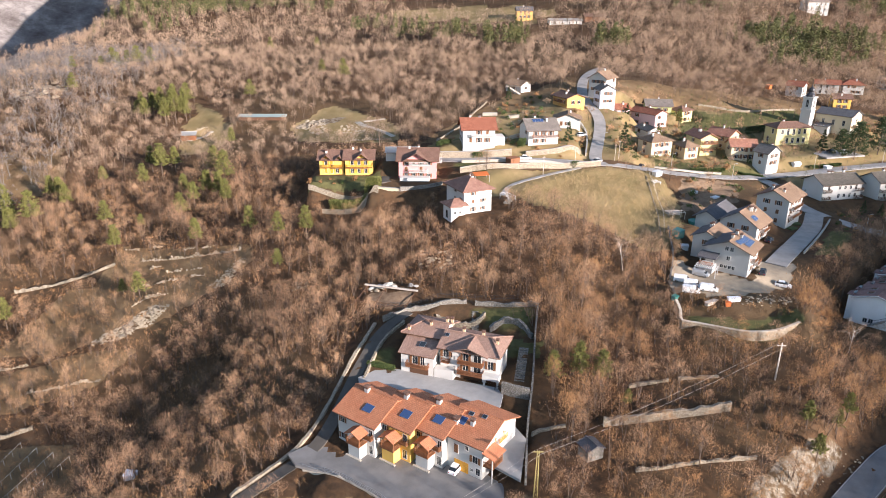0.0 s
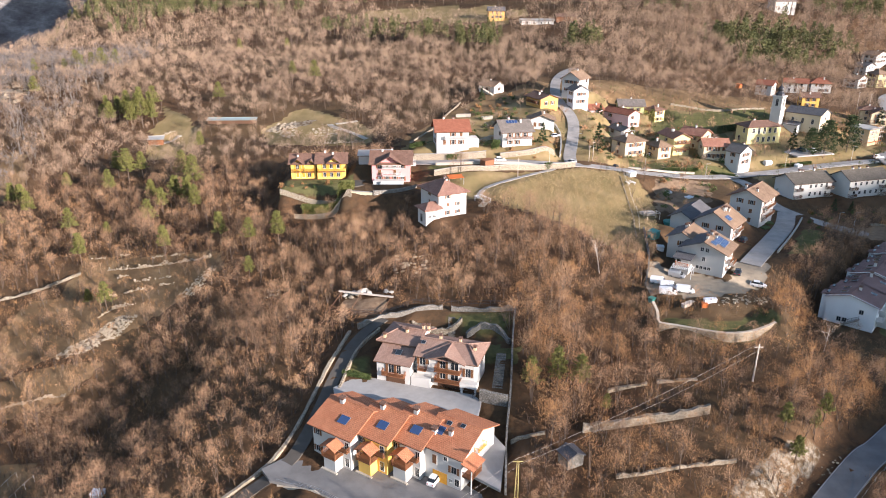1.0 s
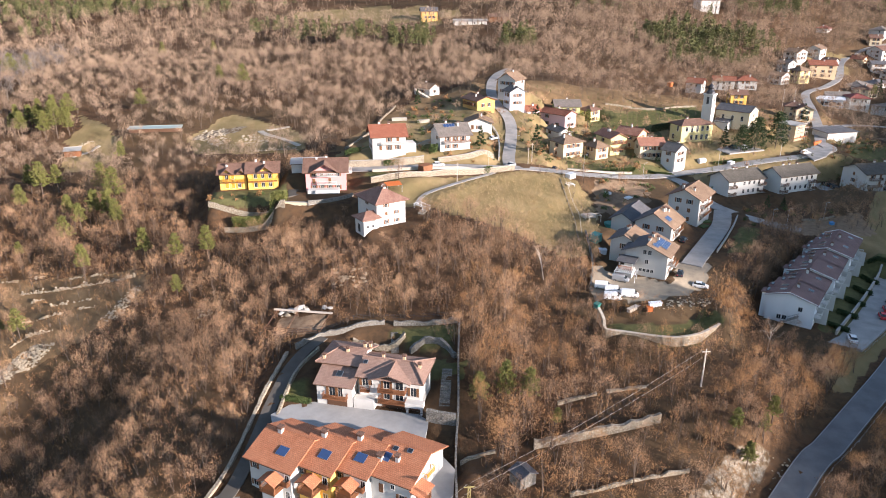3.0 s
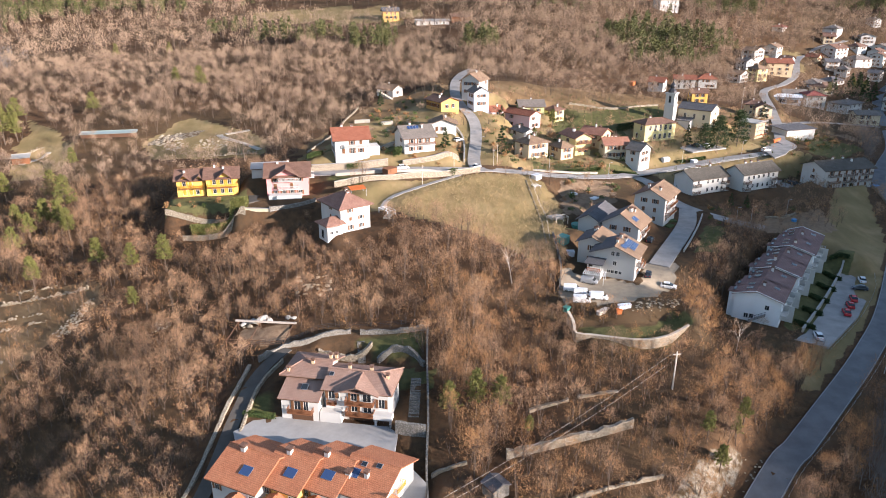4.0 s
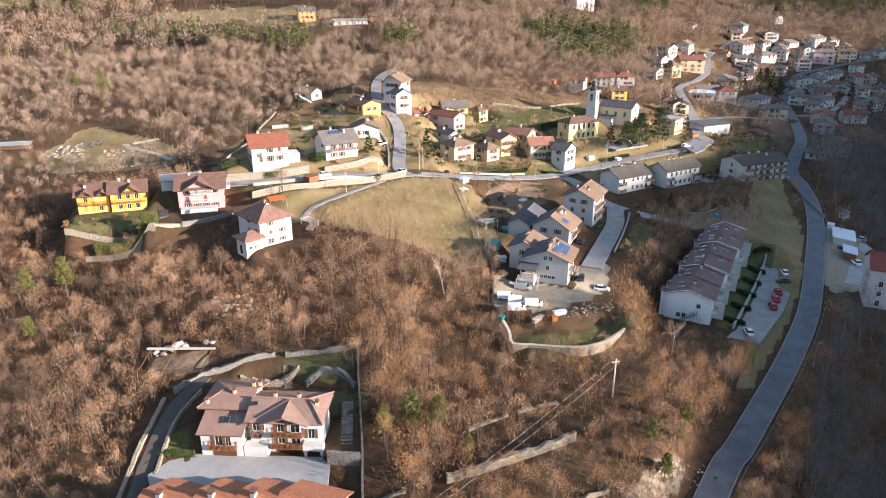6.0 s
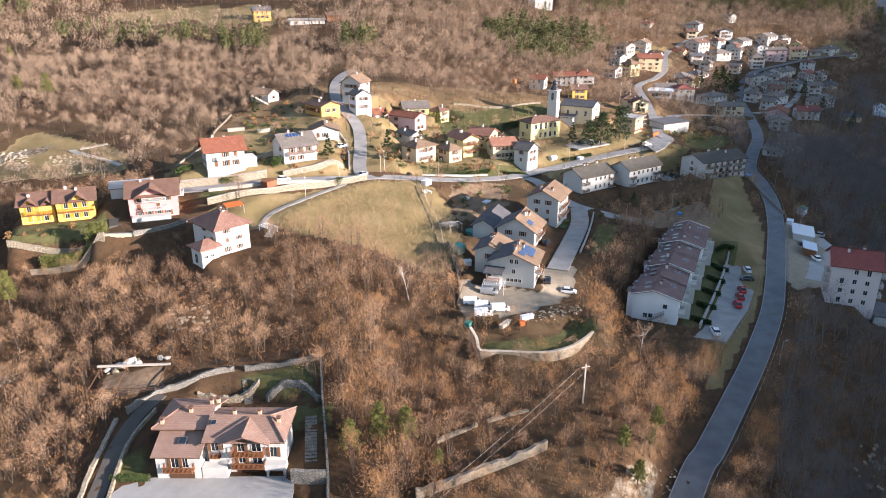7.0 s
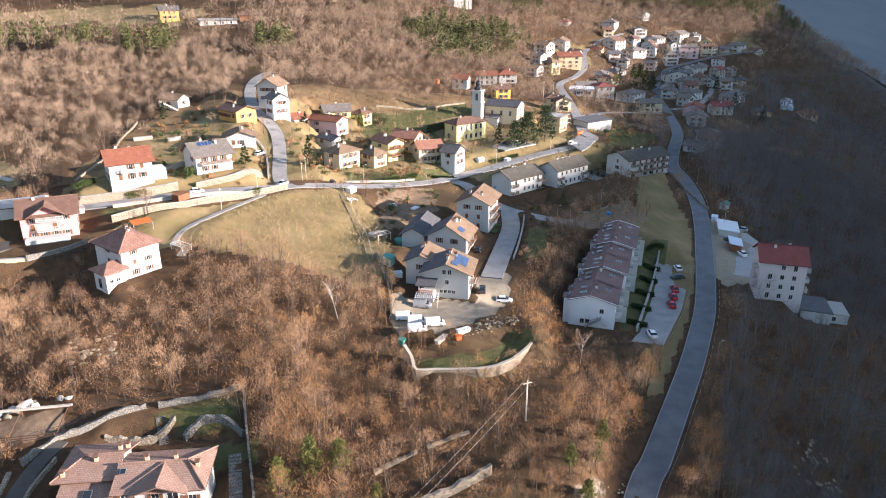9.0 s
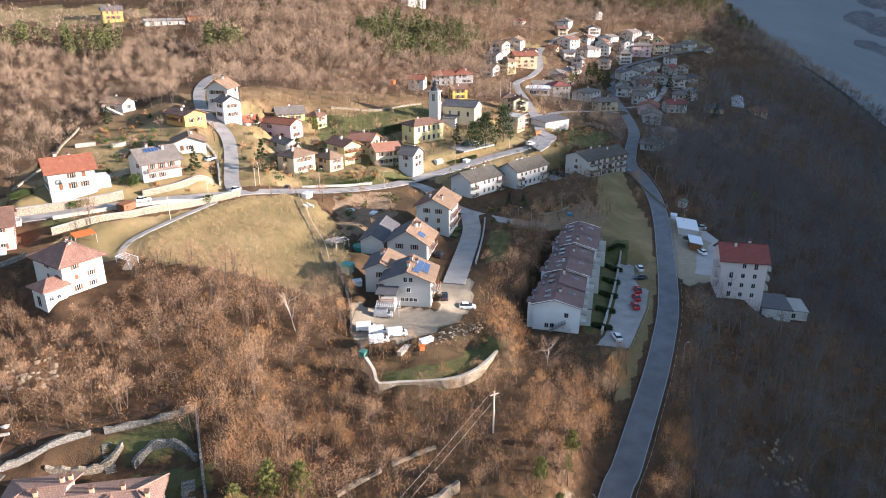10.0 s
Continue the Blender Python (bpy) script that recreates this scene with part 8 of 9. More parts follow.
for k, off in enumerate((-0.8, 0.8)):
    a = Vector((69.7 + off * 0.6, 126.9 - off * 0.6, 32.0 - 0.25 * k))
    b = Vector((17.1 + off * 0.6, 102.2 - off * 0.6, 23.6 - 0.1 * k))
    c_ = Vector((-16, 84, 15.5))
    wi = Solid()
    for p, q in ((a, b), (b, c_)):
        for i in range(14):
            f0, f1 = i / 14, (i + 1) / 14
            p0, p1 = p.lerp(q, f0), p.lerp(q, f1)
            p0.z -= 5.0 * f0 * (1 - f0) * 0.9
            p1.z -= 5.0 * f1 * (1 - f1) * 0.9
            wi.rod(p0, p1, 0.014, 0.014, 3)
    tagged(wi.done("power_cable", M["bark_pale"]), "overhead power cable between two poles", "cable", "power line")


def lamp_post(x, y, tall, label, arm=0.8):
    e = thing("street_lamp", pose(x, y, at(x, y)), label, "street lamp", "street lamps")
    Solid().rod((0, 0, -0.4), (0, 0, tall), 0.08, 0.05, 6).done("mast", M["metal"], e)
    Solid().rod((0, 0, tall), (arm, 0, tall + 0.15), 0.04, 0.04, 5).box(arm - 0.1, -0.12, tall + 0.08, arm + 0.45, 0.12, tall + 0.22).done("lamp_head", M["metal"], e)


for x_, y_ in ((218.5, 232), (193, 194), (125, 132), (121, 256.6), (84, 251.6), (134, 209), (140, 210), (158, 217), (60.6, 262), (145, 266.6), (176, 274.2), (105, 246.5)):
    lamp_post(x_, y_, 6.0, "slim grey street lamp beside the road")
for x_, y_, hh in ((33.5, 228.5, 6.5), (46, 239.4, 6), (64.5, 252.5, 7), (62.5, 250, 6), (214, 337, 14), (220, 337, 14)):
    e = thing("mast_pole", pose(x_, y_, at(x_, y_)), "plain slender pole beside the lane", "pole", "masts")
    Solid().rod((0, 0, -0.5), (0, 0, hh), 0.1, 0.07, 6).done("mast", M["pole"], e)
    Solid().box(-0.5, -0.04, hh - 0.5, 0.5, 0.04, hh - 0.42).done("crossarm", M["pole"], e)


# ---- loose things ----
def boulder(r, size):
    bm = bmesh.new()
    bmesh.ops.create_icosphere(bm, subdivisions=1, radius=1.0)
    v = [(p.co * (0.75 + 0.45 * r.random())) for p in bm.verts]
    f = [[q.index for q in fc.verts] for fc in bm.faces]
    sx, sy, sz = size * (0.7 + 0.6 * r.random()), size * (0.7 + 0.6 * r.random()), size * (0.45 + 0.4 * r.random())
    a = r.random() * 6.28
    out = [(x * sx * math.cos(a) - y * sy * math.sin(a), x * sx * math.sin(a) + y * sy * math.cos(a), z * sz) for x, y, z in v]
    bm.free()
    return out, f


def rubble(name, poly, n, size, label, mat, seed):
    r = random.Random(seed)
    xs_, ys_ = [p[0] for p in poly], [p[1] for p in poly]
    s = Solid()
    for _ in range(n):
        for _t in range(20):
            x, y = r.uniform(min(xs_), max(xs_)), r.uniform(min(ys_), max(ys_))
            if inside(np.array([x]), np.array([y]), poly)[0]:
                break
        v, f = boulder(r, size * r.uniform(0.4, 1.3))
        z = at(x, y) - 0.22 * size
        s.add([(x + a, y + b, z + c) for a, b, c in v], f)
    return tagged(s.done(name, M[mat]), label, "rocks", kind="stuff")


M["rock"] = plain("limestone_rock", (0.315, 0.258, 0.185), 0.95, 0, 0.5, 1.6)
rubble("rocks", [(-64.3, 299), (-60, 307), (-53, 308), (-49.8, 293), (-52.4, 288)], 150, 0.62, "pale limestone outcrops and boulders on the dry slope", "rock", 1)
rubble("rocks", [(-46, 289), (-44.6, 297), (-35.7, 298), (-30.3, 289), (-38.8, 285)], 110, 0.55, "pale limestone outcrops and boulders on the dry slope", "rock", 13)
rubble("rocks", [(-6, 176), (2, 176), (3, 184), (-7, 186)], 40, 0.6, "pale limestone outcrop in the woods", "rock", 2)
rubble("rocks", [(56, 98), (76, 106), (82, 112), (72, 112), (60, 104)], 70, 0.25, "pale rubble bank above the main road", "rock", 4)
rubble("rocks", [(124, 100), (138, 104), (140, 116), (128, 114)], 40, 0.8, "grey limestone crag in the shaded gorge", "rock", 5)
rubble("rocks", [(30, 262), (46, 272), (44, 300), (26, 292)], 60, 0.7, "pale stones on the terraced garden slope", "rock", 6)
rubble("rocks", [(-20, 170.8), (-15, 170.2), (-12, 172.6), (-19, 173.6)], 16, 1.0, "large pale boulders by the small pen", "rock", 7)
rubble("rocks", [(-86.8, 177), (-89.5, 181.5), (-86.3, 185), (-79.8, 185.2), (-81.4, 181.3), (-83.4, 177.5)], 260, 0.42, "pale crumbling limestone crag on the terraced slope", "rock", 8)
rubble("rocks", [(-99, 174.5), (-95, 178), (-90, 179), (-87, 175.4), (-92.9, 172.8), (-98, 172.5)], 200, 0.38, "fallen pale stones below the terraces", "rock", 9)
rubble("rocks", [(-69.9, 190.7), (-67.1, 193), (-65.8, 197), (-62, 200.5), (-60, 199), (-61.8, 193.1), (-61.9, 188.6), (-67, 188)], 190, 0.36, "bank of pale rubble at the end of the terraces", "rock", 10)
rubble("rocks", [(-43, 182), (-38.5, 182), (-39, 186.5), (-42.5, 186)], 26, 0.35, "small pale outcrop in the woods", "rock", 14)
rubble("rocks", [(72, 151.5), (83, 152), (86, 155.5), (80, 157.5), (72, 155)], 70, 0.4, "pale rubble on the bank below the court", "rock", 15)


def dry_wall(pts, tall, label, seed):
    """A low terrace wall of loose, rough stones laid in courses, half fallen in places."""
    r = random.Random(seed)
    line = run([(p[0], p[1], 0) for p in pts], 0.42)
    s = Solid()
    for x, y, _ in line:
        here = tall * (0.45 + 0.75 * r.random()) * (0.75 + 0.35 * math.sin(x * 0.9 + seed))
        z0, k = at(x, y) - 0.15, 0
        while k * 0.3 < here:
            v, f = boulder(r, 0.24 + 0.14 * r.random())
            ox, oy = r.gauss(0, 0.13), r.gauss(0, 0.16)
            s.add([(x + a + ox, y + b + oy + 0.05 * k, z0 + c + 0.3 * k) for a, b, c in v], f)
            k += 1
    return tagged(s.done("stone_wall", M["rock"]), label, "wall", T_)


for k, (pts, tall) in enumerate((([(-98.2, 211.2), (-85.6, 208.1), (-77.0, 207.0), (-70.2, 206.5), (-64.1, 205.7)], 1.2), ([(-93.6, 206.0), (-89.7, 206.3)], 0.9), ([(-86.5, 201.6), (-81.7, 201.0)], 1.0), ([(-80, 200.8), (-75.1, 200.4)], 0.7), ([(-85.1, 196.8), (-82, 196.9)], 0.8),
                                 ([(-77.3, 197.1), (-73.2, 196.6)], 1.0), ([(-96.2, 196.5), (-89.8, 196.6), (-85.8, 196.5)], 0.8), ([(-91.8, 186.4), (-88.5, 188.9), (-85.6, 189.4), (-82.4, 189.6)], 1.3), ([(-105.7, 217.4), (-101.3, 216.9)], 0.7), ([(-96.7, 217.3), (-93.9, 217.3)], 0.9),
                                 ([(-84.5, 212.4), (-80.8, 212.5)], 0.8), ([(-78.3, 211.6), (-74.6, 211.6)], 0.7), ([(-115.9, 296.4), (-109.1, 298.9), (-103.6, 303.2)], 0.9), ([(-36.9, 278.3), (-28, 276.4), (-20.5, 275.3)], 1.3), ([(-122.8, 168.7), (-115.1, 169.4)], 0.8), ([(-110.3, 159.4), (-101.8, 159.2), (-91.1, 160.3)], 0.8))):
    dry_wall(pts, tall, "long half-fallen dry-stone terrace wall on the wooded slope" if tall > 1.1 else "low half-fallen dry-stone terrace wall on the wooded slope", 60 + k)
for pts, wide in (([(-108.2, 290.1), (-105.3, 295.5), (-100.2, 299.6)], 3.0), ([(-37.5, 303), (-35.5, 299), (-28.1, 289.8), (-20.3, 279.6)], 2.6), ([(-35.1, 304.0), (-26.0, 306.9)], 2.2)):
    line_ = run([(x, y, at(x, y)) for x, y in pts], 1.0)
    line_[:, 2] = height(line_[:, 0], line_[:, 1])
    ribbon("path", line_, wide, M["cap"], 0.15, "pale gravel path across the dry clearing", "path")

rubble("rocks", [(180, 176), (196, 196), (204, 204), (208, 200), (196, 188)], 50, 0.9, "heaps of stone and scrap at the yard's edge", "rock", 11)
rubble("rocks", [(-190, 330), (-180, 350), (-200, 370), (-220, 350)], 40, 2.2, "pale crag on the far ridge", "rock", 12)

pool = thing("round_pool", pose(78.6, 206.6, at(78.6, 206.6)), "round garden pool with a teal cover", "pool")
Solid().rod((0, 0, -0.4), (0, 0, 1.0), 2.0, 2.0, 20).done("tank", M["teal"], pool)
Solid().rod((0, 0, 1.0), (0, 0, 1.12), 2.1, 2.05, 20).done("cover", M["teal"], pool)
NOUNS = (("hut", "garden_hut"), ("crates", "crate_stack"), ("timber", "timber_stack"), ("heap", "covered_heap"), ("sheeting", "garden_sheeting"), ("carport", "carport"), ("shed", "garden_shed"), ("machine", "machine_part"), ("barrel", "barrel"), ("barrier", "barrier"), ("netting", "netting"), ("pool", "covered_pool"), ("planting", "planting_bed"), ("box", "garden_box"))
for x_, y_, a_, b_, h_, mat, lab in ((67.5, 189, 3.0, 2.4, 2.2, "teal", "small teal garden hut beside the meadow fence"), (68.6, 185.6, 2.0, 1.6, 1.2, "tarp", "white crates stacked by the garden hut"), (72, 209, 4.0, 2.5, 0.8, "pole", "stack of weathered garden timber"),
                                    (151, 268, 2.6, 1.8, 1.3, "tarp", "white covered heap in the school garden"), (87, 233, 2.0, 1.4, 0.6, "tarp", "pale sheeting in the vegetable garden"), (92, 227, 2.6, 1.6, 0.5, "tarp", "pale sheeting in the vegetable garden"),
                                    (75, 238.5, 3.2, 2.0, 1.6, "tarp", "small white shed at the meadow's corner"), (24, 237.4, 4.2, 2.6, 2.0, "wood", "small timber carport below the lane"), (58, 158.4, 1.4, 1.2, 1.0, "teal", "turquoise container on the court"),
                                    (70.6, 153.8, 3.0, 1.0, 0.8, "pale_blue", "pale blue container on the court"), (66, 154.6, 5.0, 0.9, 0.7, "pole", "stacked timber beams on the court"), (69, 153, 1.2, 1.0, 0.9, "rust", "orange machine part on the court"),
                                    (-68, 125, 2.4, 1.8, 1.4, "pale_blue", "small bluish shed roof in the woods"), (-108, 132, 1.8, 1.4, 1.2, "blue", "blue garden box on the lower terrace"), (196, 201, 3.0, 2.0, 1.2, "pale_blue", "pale scrap containers in the yard"), (200, 198.5, 2.4, 1.6, 1.0, "teal", "turquoise scrap containers in the yard"),
                                    (158, 212.5, 1.4, 1.0, 0.9, "blue", "blue barrel in the rough garden"), (203, 290, 6.5, 0.5, 1.4, "rust", "orange barrier at the building site"), (171, 374, 4, 2.0, 2.0, "rust", "orange machine on the slope"), (186, 380, 3, 2, 1.6, "rust", "orange netting on the slope"),
                                    (218, 247, 3.2, 2.6, 0.5, "blue", "bright blue covered pool beside the block"), (112, 210.6, 3.0, 2.0, 0.5, "hedge", "clipped planting bed by the lane"), (108.8, 205.6, 3.0, 1.6, 0.5, "hedge", "clipped planting bed by the lane")):
    z_ = at(x_, y_)
    kind_ = next((n for w, n in NOUNS if w in lab), "container")
    e = thing(kind_, pose(x_, y_, z_, 0, 0, (x_ * 7) % 60 - 10), lab, kind_.replace("_", " "), "yard clutter")
    Solid().box(-a_ / 2, -b_ / 2, -0.3, a_ / 2, b_ / 2, h_ * 0.86).done("body", M[mat], e)
    Solid().slab([(-a_ / 2 - 0.12, -b_ / 2 - 0.12, h_ * 0.9), (a_ / 2 + 0.12, -b_ / 2 - 0.12, h_ * 0.9), (a_ / 2 + 0.12, b_ / 2 + 0.12, h_), (-a_ / 2 - 0.12, b_ / 2 + 0.12, h_)], 0.1).done("top", M[mat], e)
# vine rows and scaffolding
for k in range(7):
    fence([(112 + 5.5 * k, 305 + 2.2 * k), (104 + 5.5 * k + 14, 322 + 2.2 * k)], 1.6, 3.2, "row of vine stakes in the small vineyard", "wood_dark", 2, "vineyard")
sc = thing("scaffold", pose(195, 295, 0, 0, 0, 30), "steel scaffold with planks round an unfinished building", "scaffold")
for i in range(6):
    for yy in (-1.2, -0.4):
        Solid().rod((-0.5 + 1.9 * i, yy, 36.6), (-0.5 + 1.9 * i, yy, 45.2), 0.05, 0.05, 5).done("upright", M["metal"], sc)
for k in range(4):
    Solid().box(-0.8, -1.2, 38.6 + 2.0 * k, 9.4, -0.4, 38.68 + 2.0 * k).done("plank", M["rust" if k == 0 else "pole"], sc)


# ---- small terrace with a pen in the woods ----
M["pale_rock"] = plain("pale_boulder", (0.46, 0.44, 0.40), 0.9, 0, 0.3, 1.5)
pen = thing("animal_pen", pose(-20.6, 170.6, 0, 0, 0, -15.5), "timber pen on a small terrace with a pale beam", "pen")
zp = at(-14, 166)
Solid().box(-0.3, 0.0, zp + 1.4, 14.6, 0.5, zp + 1.75).done("beam", M["pole"], pen)
for u in (0.3, 5.6, 13.8):
    Solid().box(u - 0.12, 0.1, zp - 2.5, u + 0.12, 0.35, zp + 1.4).done("post", M["wood_dark"], pen)
    Solid().rod((u, 0.1, zp + 1.2), (u - 0.4, -7.0, zp - 0.4), 0.12, 0.12, 5).done("brace", M["wood_dark"], pen)
    Solid().box(u - 0.5, -7.1, zp - 2.6, u - 0.3, -6.9, zp + 0.5).done("post", M["wood_dark"], pen)
for k in range(3):
    Solid().box(0.3, -6.98, zp - 0.6 + 0.45 * k, 13.4, -6.92, zp - 0.48 + 0.45 * k).done("rail", M["wood_dark"], pen)
for k, (u, v, s_) in enumerate(((1.2, 1.6, 1.0), (3.4, 2.0, 1.3), (5.6, 2.2, 1.5), (7.2, 1.7, 0.9), (12.0, 2.4, 0.8), (13.6, 2.0, 0.7))):
    q = pose(-20.6, 170.6, 0, 0, 0, -15.5) @ Vector((u, v, 0))
    v_, f_ = boulder(np.random.default_rng(900 + k), s_)
    b_ = mesh_object("boulder", [tuple(p) for p in v_], f_, M["pale_rock"])
    b_.location = (q.x, q.y, at(q.x, q.y) + 0.5 * s_)
    tagged(b_, "large white boulder on the terrace edge", "boulder", "terrace boulders")


# ---- steps ----
def flight(x0, y0, z0, x1, y1, z1, wide, label, mat="stone_dark"):
    n = max(4, round(abs(z1 - z0) / 0.19))
    e = thing("steps", pose(x0, y0, z0, 0, 0, math.degrees(math.atan2(y1 - y0, x1 - x0))), label, "steps", "garden steps")
    run_ = math.hypot(x1 - x0, y1 - y0) / n
    for k in range(n):
        zz = (z1 - z0) * (k + 1) / n
        Solid().box(run_ * k, -wide / 2, zz - 0.9, run_ * (k + 1) + 0.03, wide / 2, zz).done("step", M[mat], e)


flight(8.0, 152.2, 21.4, 8.2, 157.2, 24.4, 1.7, "steep stone garden steps behind the villa")
flight(16.9, 132.6, 19.2, 19.0, 143.2, 21.9, 2.2, "dark stepped path beside the villa")
flight(35, 324, 54.2, 29, 331, 57.2, 1.4, "stone steps up to the cottage", "cap")
flight(19.4, 206, 37.9, 21.8, 210, 38.9, 2.0, "pale garden steps beside the white house", "cap")


# ---- pergolas, tank and lean-tos ----
def pergola(x, y, z, ang, a, b, h, label, mat="tarp", bars=5):
    e = thing("pergola", pose(x, y, z, 0, 0, ang), label, "pergola", "garden frames")
    for u in (0, a):
        for v in (0, b):
            Solid().box(u - 0.06, v - 0.06, -0.3, u + 0.06, v + 0.06, h).done("post", M[mat], e)
    for v in (0, b):
        Solid().box(-0.2, v - 0.06, h, a + 0.2, v + 0.06, h + 0.14).done("beam", M[mat], e)
    for k in range(bars):
        u = a * k / (bars - 1)
        Solid().box(u - 0.05, -0.25, h + 0.14, u + 0.05, b + 0.25, h + 0.24).done("slat", M[mat], e)


pergola(17.8, 210.6, at(19, 210), -62, 4.6, 2.6, 1.4, "low white slatted frames beside the white house")
pergola(66.2, 169.6, at(68, 170), -32, 5.2, 3.0, 2.3, "pale slatted carport frame before the court house", "tarp", 12)
pergola(74.4, 231.5, at(75, 230), 104, 6.5, 2.2, 1.5, "white frames at the edge of the meadow", bars=7)
pergola(70.5, 203.8, at(71, 204), 10, 4.0, 2.4, 1.8, "timber frame beside the round pool", "pole", 4)
tank = thing("gas_tank", pose(138.6, 268.4, at(138.6, 268.4), 0, 0, 20), "white domed tank cover in the school garden", "tank")
Solid().rod((-1.6, 0, 0.7), (1.6, 0, 0.7), 1.05, 1.05, 14).done("shell", M["tarp"], tank)
Solid().box(-1.5, -0.7, -0.3, -1.1, 0.7, 0.3).box(1.1, -0.7, -0.3, 1.5, 0.7, 0.3).done("base", M["concrete"], tank)
aw = thing("awning", pose(10.2, 219.4, at(11.5, 221), 0, 0, 15), "orange canvas awning on posts behind the white house", "awning")
Solid().slab([(0, 0, 2.3), (5.0, 0, 2.3), (5.0, 3.2, 2.8), (0, 3.2, 2.8)], 0.06).done("canvas", M["rust"], aw)
for u, v in ((0.1, 0.1), (4.9, 0.1), (0.1, 3.1), (4.9, 3.1)):
    Solid().box(u - 0.05, v - 0.05, -0.4, u + 0.05, v + 0.05, 2.3).done("post", M["metal"], aw)
rail_ = thing("railing", pose(11.4, 130.0, 18.6, 0, 0, -16), "black metal railing at the end of the villa yard", "railing")
for k in range(9):
    Solid().box(0.35 * k - 0.02, -0.02, 0, 0.35 * k + 0.02, 0.02, 1.1).done("bar", M["dark_metal"], rail_)
Solid().box(-0.05, -0.04, 1.1, 2.9, 0.04, 1.18).done("top_rail", M["dark_metal"], rail_)


# ---- leafy bushes of the gardens ----
def bush_shape(seed):
    V, F = tufts(lambda r: (lambda d: np.array([d[0] * 0.95, d[1] * 0.95, 0.65 + d[2] * 0.6]))(r.normal(0, 0.5, 3)), 46, 0.42, seed)
    return np.array(V), np.array(F), np.zeros(len(F), int)


def off_built(p, roads=0.8):
    keep = np.ones(len(p), bool)
    for cx, cy, ang, a, b, h, bank in PADS:
        c, s = math.cos(radians(ang)), math.sin(radians(ang))
        u, v = (p[:, 0] - cx) * c + (p[:, 1] - cy) * s, -(p[:, 0] - cx) * s + (p[:, 1] - cy) * c
        keep &= ~((abs(u) < a / 2 - 0.7) & (abs(v) < b / 2 - 0.7))
    for line, width in LINES.values():
        for q in line[::2]:
            keep &= (p[:, 0] - q[0]) ** 2 + (p[:, 1] - q[1]) ** 2 > (width / 2 + roads + 1) ** 2
    return p[keep]


BUSHES = [bush_shape(700 + k) for k in range(6)]
gardens = [[(2, 262), (30, 270), (56, 278), (60, 300), (52, 322), (28, 318), (10, 292)], [(-46, 224), (-22, 224), (-22, 232), (-46, 232)], [(-10, 246), (56, 248), (56, 276), (40, 284), (-4, 262)], [(76, 252), (136, 260), (138, 300), (96, 318), (66, 300), (64, 262)], [(76, 212), (98, 222), (112, 244), (84, 240)], [(126, 206), (178, 222), (172, 230), (128, 224)], [(192, 262), (240, 290), (232, 330), (190, 330)]]
for k, (poly, label, mat, part_of) in enumerate([(g, "evergreen shrubs in the village gardens", "box", 0.34) for g in gardens] + [(g, "dry brown shrubs in the village gardens", "brush", 0.3) for g in gardens]):
    xs_, ys_ = [p[0] for p in poly], [p[1] for p in poly]
    c_ = woods(0, (min(xs_), min(ys_), max(xs_), max(ys_)), 800 + k, 3.6, False)
    c_ = off_built(c_[inside(c_[:, 0], c_[:, 1], poly)])
    c_ = c_[np.random.default_rng(820 + k).random(len(c_)) < part_of]
    if len(c_):
        scatter("garden_bushes", BUSHES, c_, 0.55 + 0.8 * np.random.default_rng(840 + k).random(len(c_)), [M[mat]], label, 860 + k)
# weeds and tussocks of the meadow
TUSSOCK = [tree_shape(880 + k, 0.5, 26, 0.05, 1, 0.8, 0.35) for k in range(4)]
M["dry_grass"] = twig_material("dry_grass", (0.24, 0.17, 0.08), (0.38, 0.28, 0.15))
t_ = woods(0, (18, 180, 80, 241), 890, 1.3, False)
t_ = off_built(t_[inside(t_[:, 0], t_[:, 1], FIELDS[2])])
scatter("meadow_grass", TUSSOCK, t_, 0.5 + 1.0 * np.random.default_rng(891).random(len(t_)), [M["dry_grass"], M["dry_grass"]], "dry straw-coloured tussocks of the meadow", 892)


# ---- the mountain that closes the valley, far beyond the last houses, with painted haze ----
# sheet over the far slope; bluish colour and weak emission stand in for haze
s = Shader("haze_glow", 1.0, 0, 0.0)
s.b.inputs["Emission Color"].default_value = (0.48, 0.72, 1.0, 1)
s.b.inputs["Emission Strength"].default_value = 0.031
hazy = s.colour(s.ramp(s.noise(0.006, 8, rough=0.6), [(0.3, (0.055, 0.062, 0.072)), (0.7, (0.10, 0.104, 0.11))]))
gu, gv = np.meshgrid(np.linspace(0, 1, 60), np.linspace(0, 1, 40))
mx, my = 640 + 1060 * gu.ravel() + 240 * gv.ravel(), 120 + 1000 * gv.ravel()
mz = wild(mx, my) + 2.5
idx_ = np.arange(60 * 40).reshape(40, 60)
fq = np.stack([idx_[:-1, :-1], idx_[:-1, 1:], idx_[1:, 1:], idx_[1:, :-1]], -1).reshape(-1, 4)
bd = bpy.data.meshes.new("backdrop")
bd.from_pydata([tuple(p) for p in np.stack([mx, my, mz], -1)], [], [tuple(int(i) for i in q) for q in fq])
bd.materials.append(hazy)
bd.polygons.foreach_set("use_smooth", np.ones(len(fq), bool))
tagged(new("backdrop", bd), "wooded mountain closing the valley, blue haze put in as colour and glow", "far mountain", kind="structure")


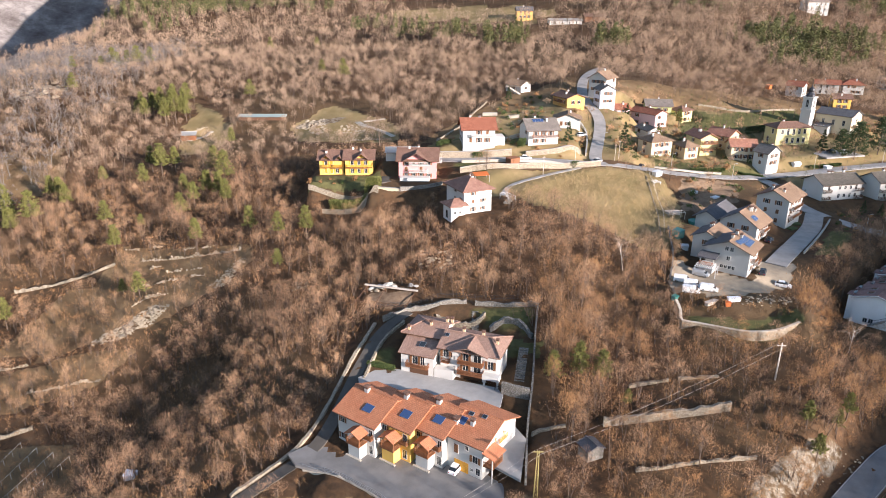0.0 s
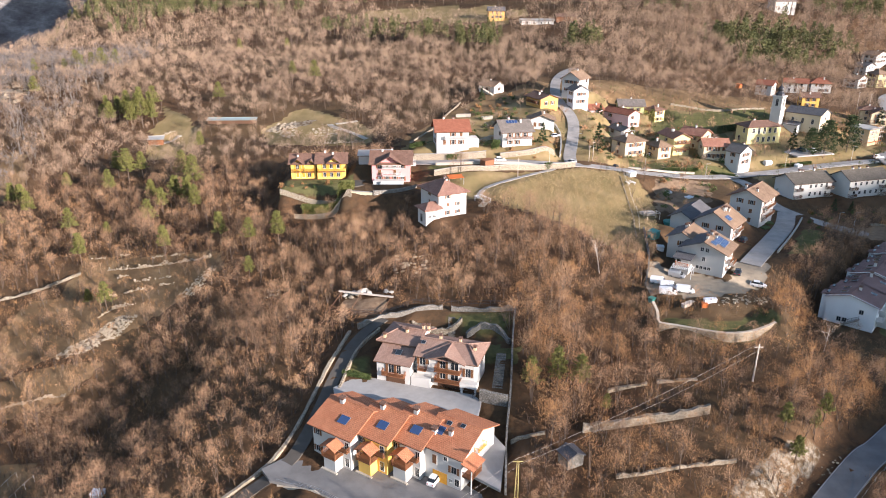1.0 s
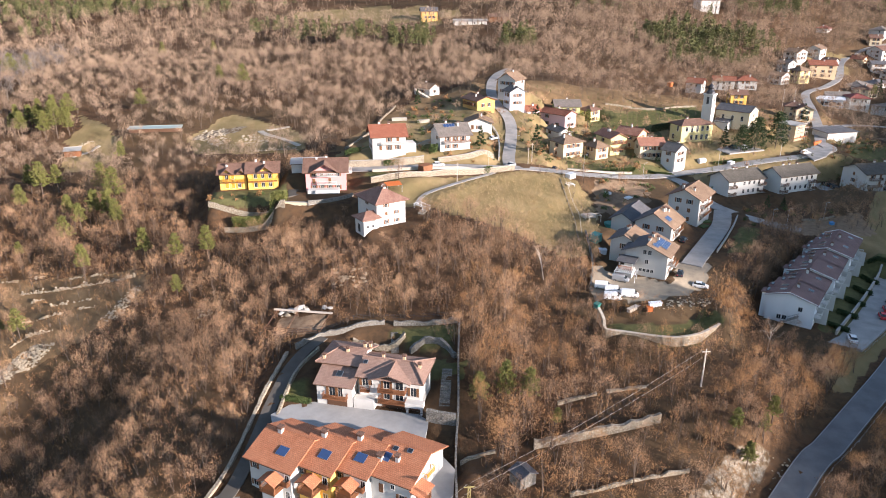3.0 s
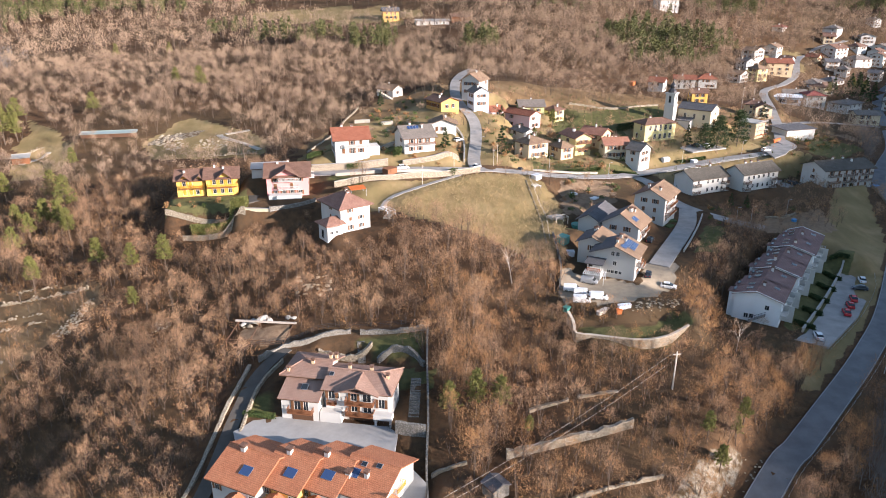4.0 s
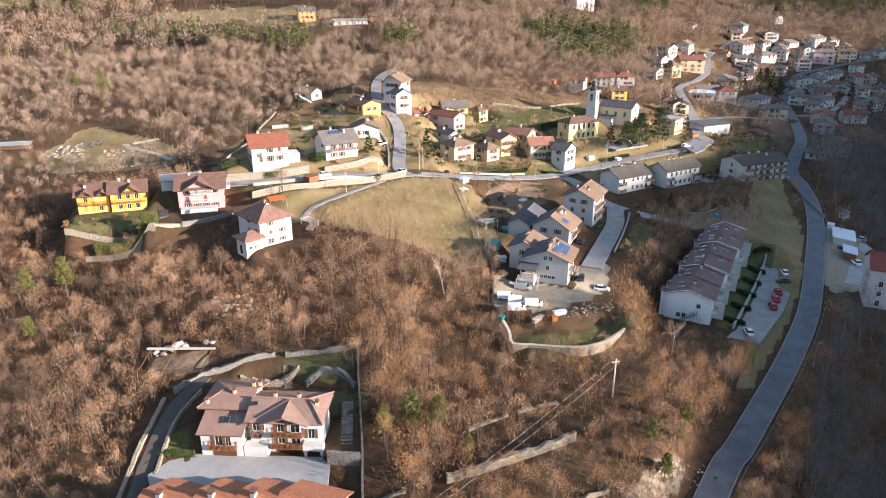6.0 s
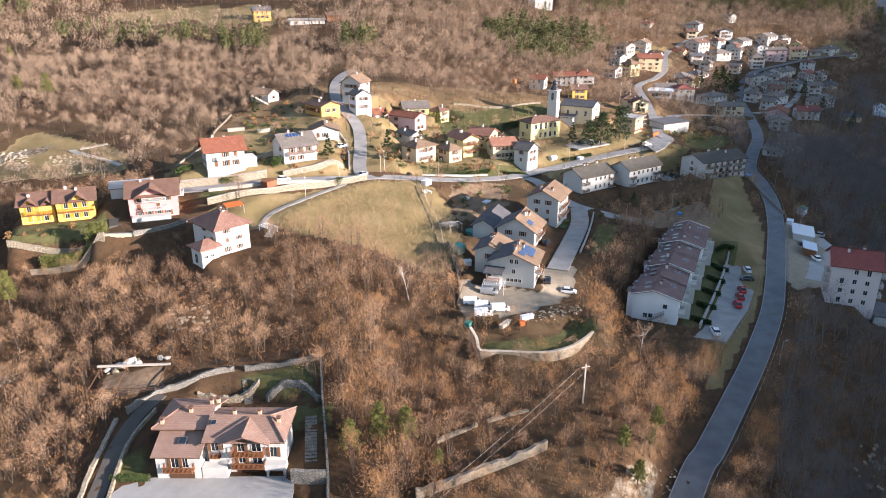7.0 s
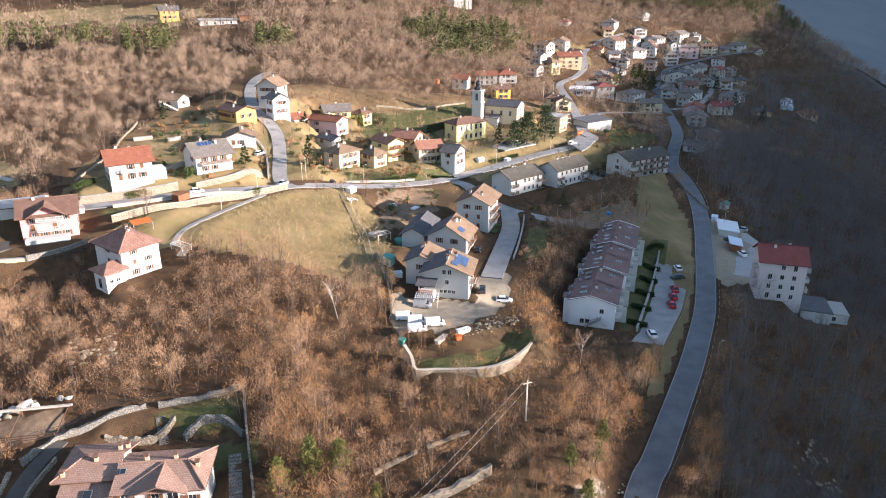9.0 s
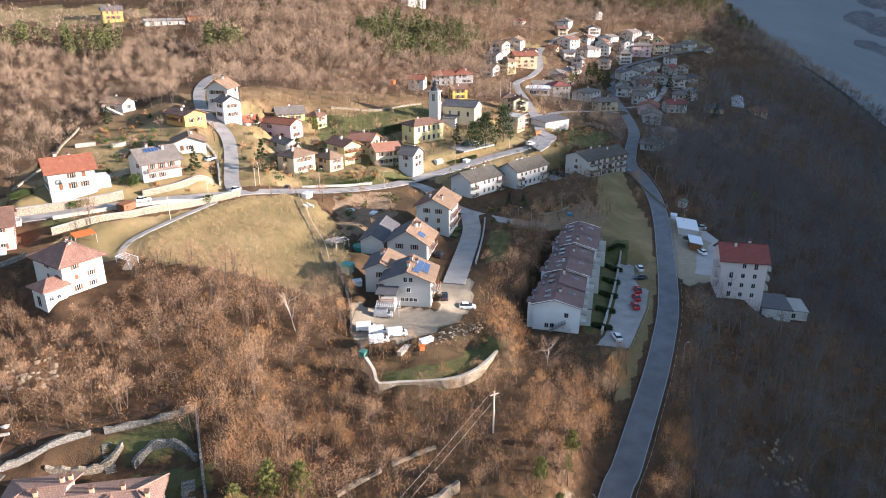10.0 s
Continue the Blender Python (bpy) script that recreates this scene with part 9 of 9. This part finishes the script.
# rows of pale stakes on the lower terraces, and single trees of the upper gardens
for i in range(4):
    fence([(-108 + 5.0 * i, 128 - 2.0 * i), (-102 + 5.0 * i, 141 - 2.0 * i)], 1.7, 2.2, "row of pale vine stakes of the lower terraces", "bark_pale", 1, "lower vine rows")
for i, (x_, y_, h_) in enumerate(((22, 283, 5), (33, 290, 6), (44, 300, 6), (20, 300, 7), (50, 312, 5), (12, 270, 4), (38, 276, 4), (84, 258, 4), (110, 262, 4), (132, 268, 5), (70, 268, 5), (96, 288, 5), (126, 290, 5), (94, 240, 4), (88, 218, 4))):
    bare_tree(x_, y_, h_, 930 + i, "bark", "small bare fruit tree in a village garden", "fruit trees", "pale_twig")


# clutter of the roadside yard: old cars, pallets and covered heaps
for i, (x_, y_, ang_, paint_) in enumerate(((198.5, 196.5, 30, "car_dark"), (195.5, 193.6, 40, "car_dark"), (201.5, 193.5, 120, "car_grey"), (203.5, 190.5, 110, "car_dark"), (183.6, 180.8, 50, "car_dark"))):
    e = copy_thing(KINDS[paint_, False], pose(x_, y_, at(x_, y_) + 0.02, 0, 0, ang_))
    tagged(e, "old car standing in the cluttered roadside yard", "car", "parked vehicles")
for i, (x_, y_, a_, b_, h_, mat, lab) in enumerate(((205, 187, 3.2, 2.0, 1.0, "tarp", "pale covered scrap heap in the yard"), (202, 185, 2.4, 1.6, 0.8, "pale_blue", "pale blue scrap heap in the yard"), (206.5, 193, 2.0, 2.0, 1.1, "pole", "stack of weathered pallets in the yard"))):
    kind_ = "scrap_heap" if "heap" in lab else "pallet_stack" if "pallets" in lab else "tank" if "tank" in lab else "timber_stack" if "timber" in lab else "garden_shed"
    e = thing(kind_, pose(x_, y_, at(x_, y_), 0, 0, 47), lab, kind_.replace("_", " "), "yard clutter")
    Solid().prism([(-a_ / 2, -b_ / 2), (a_ / 2 - 0.3, -b_ / 2), (a_ / 2, -b_ / 2 + 0.3), (a_ / 2, b_ / 2), (-a_ / 2 + 0.3, b_ / 2), (-a_ / 2, b_ / 2 - 0.3)], -0.3, h_ * 0.8).done("body", M[mat], e)
    Solid().slab([(-a_ / 2 - 0.1, -b_ / 2 - 0.1, h_ * 0.85), (a_ / 2 + 0.1, -b_ / 2 - 0.1, h_ * 0.85), (a_ / 2 + 0.1, b_ / 2 + 0.1, h_), (-a_ / 2 - 0.1, b_ / 2 + 0.1, h_)], 0.1).done("top", M[mat], e)
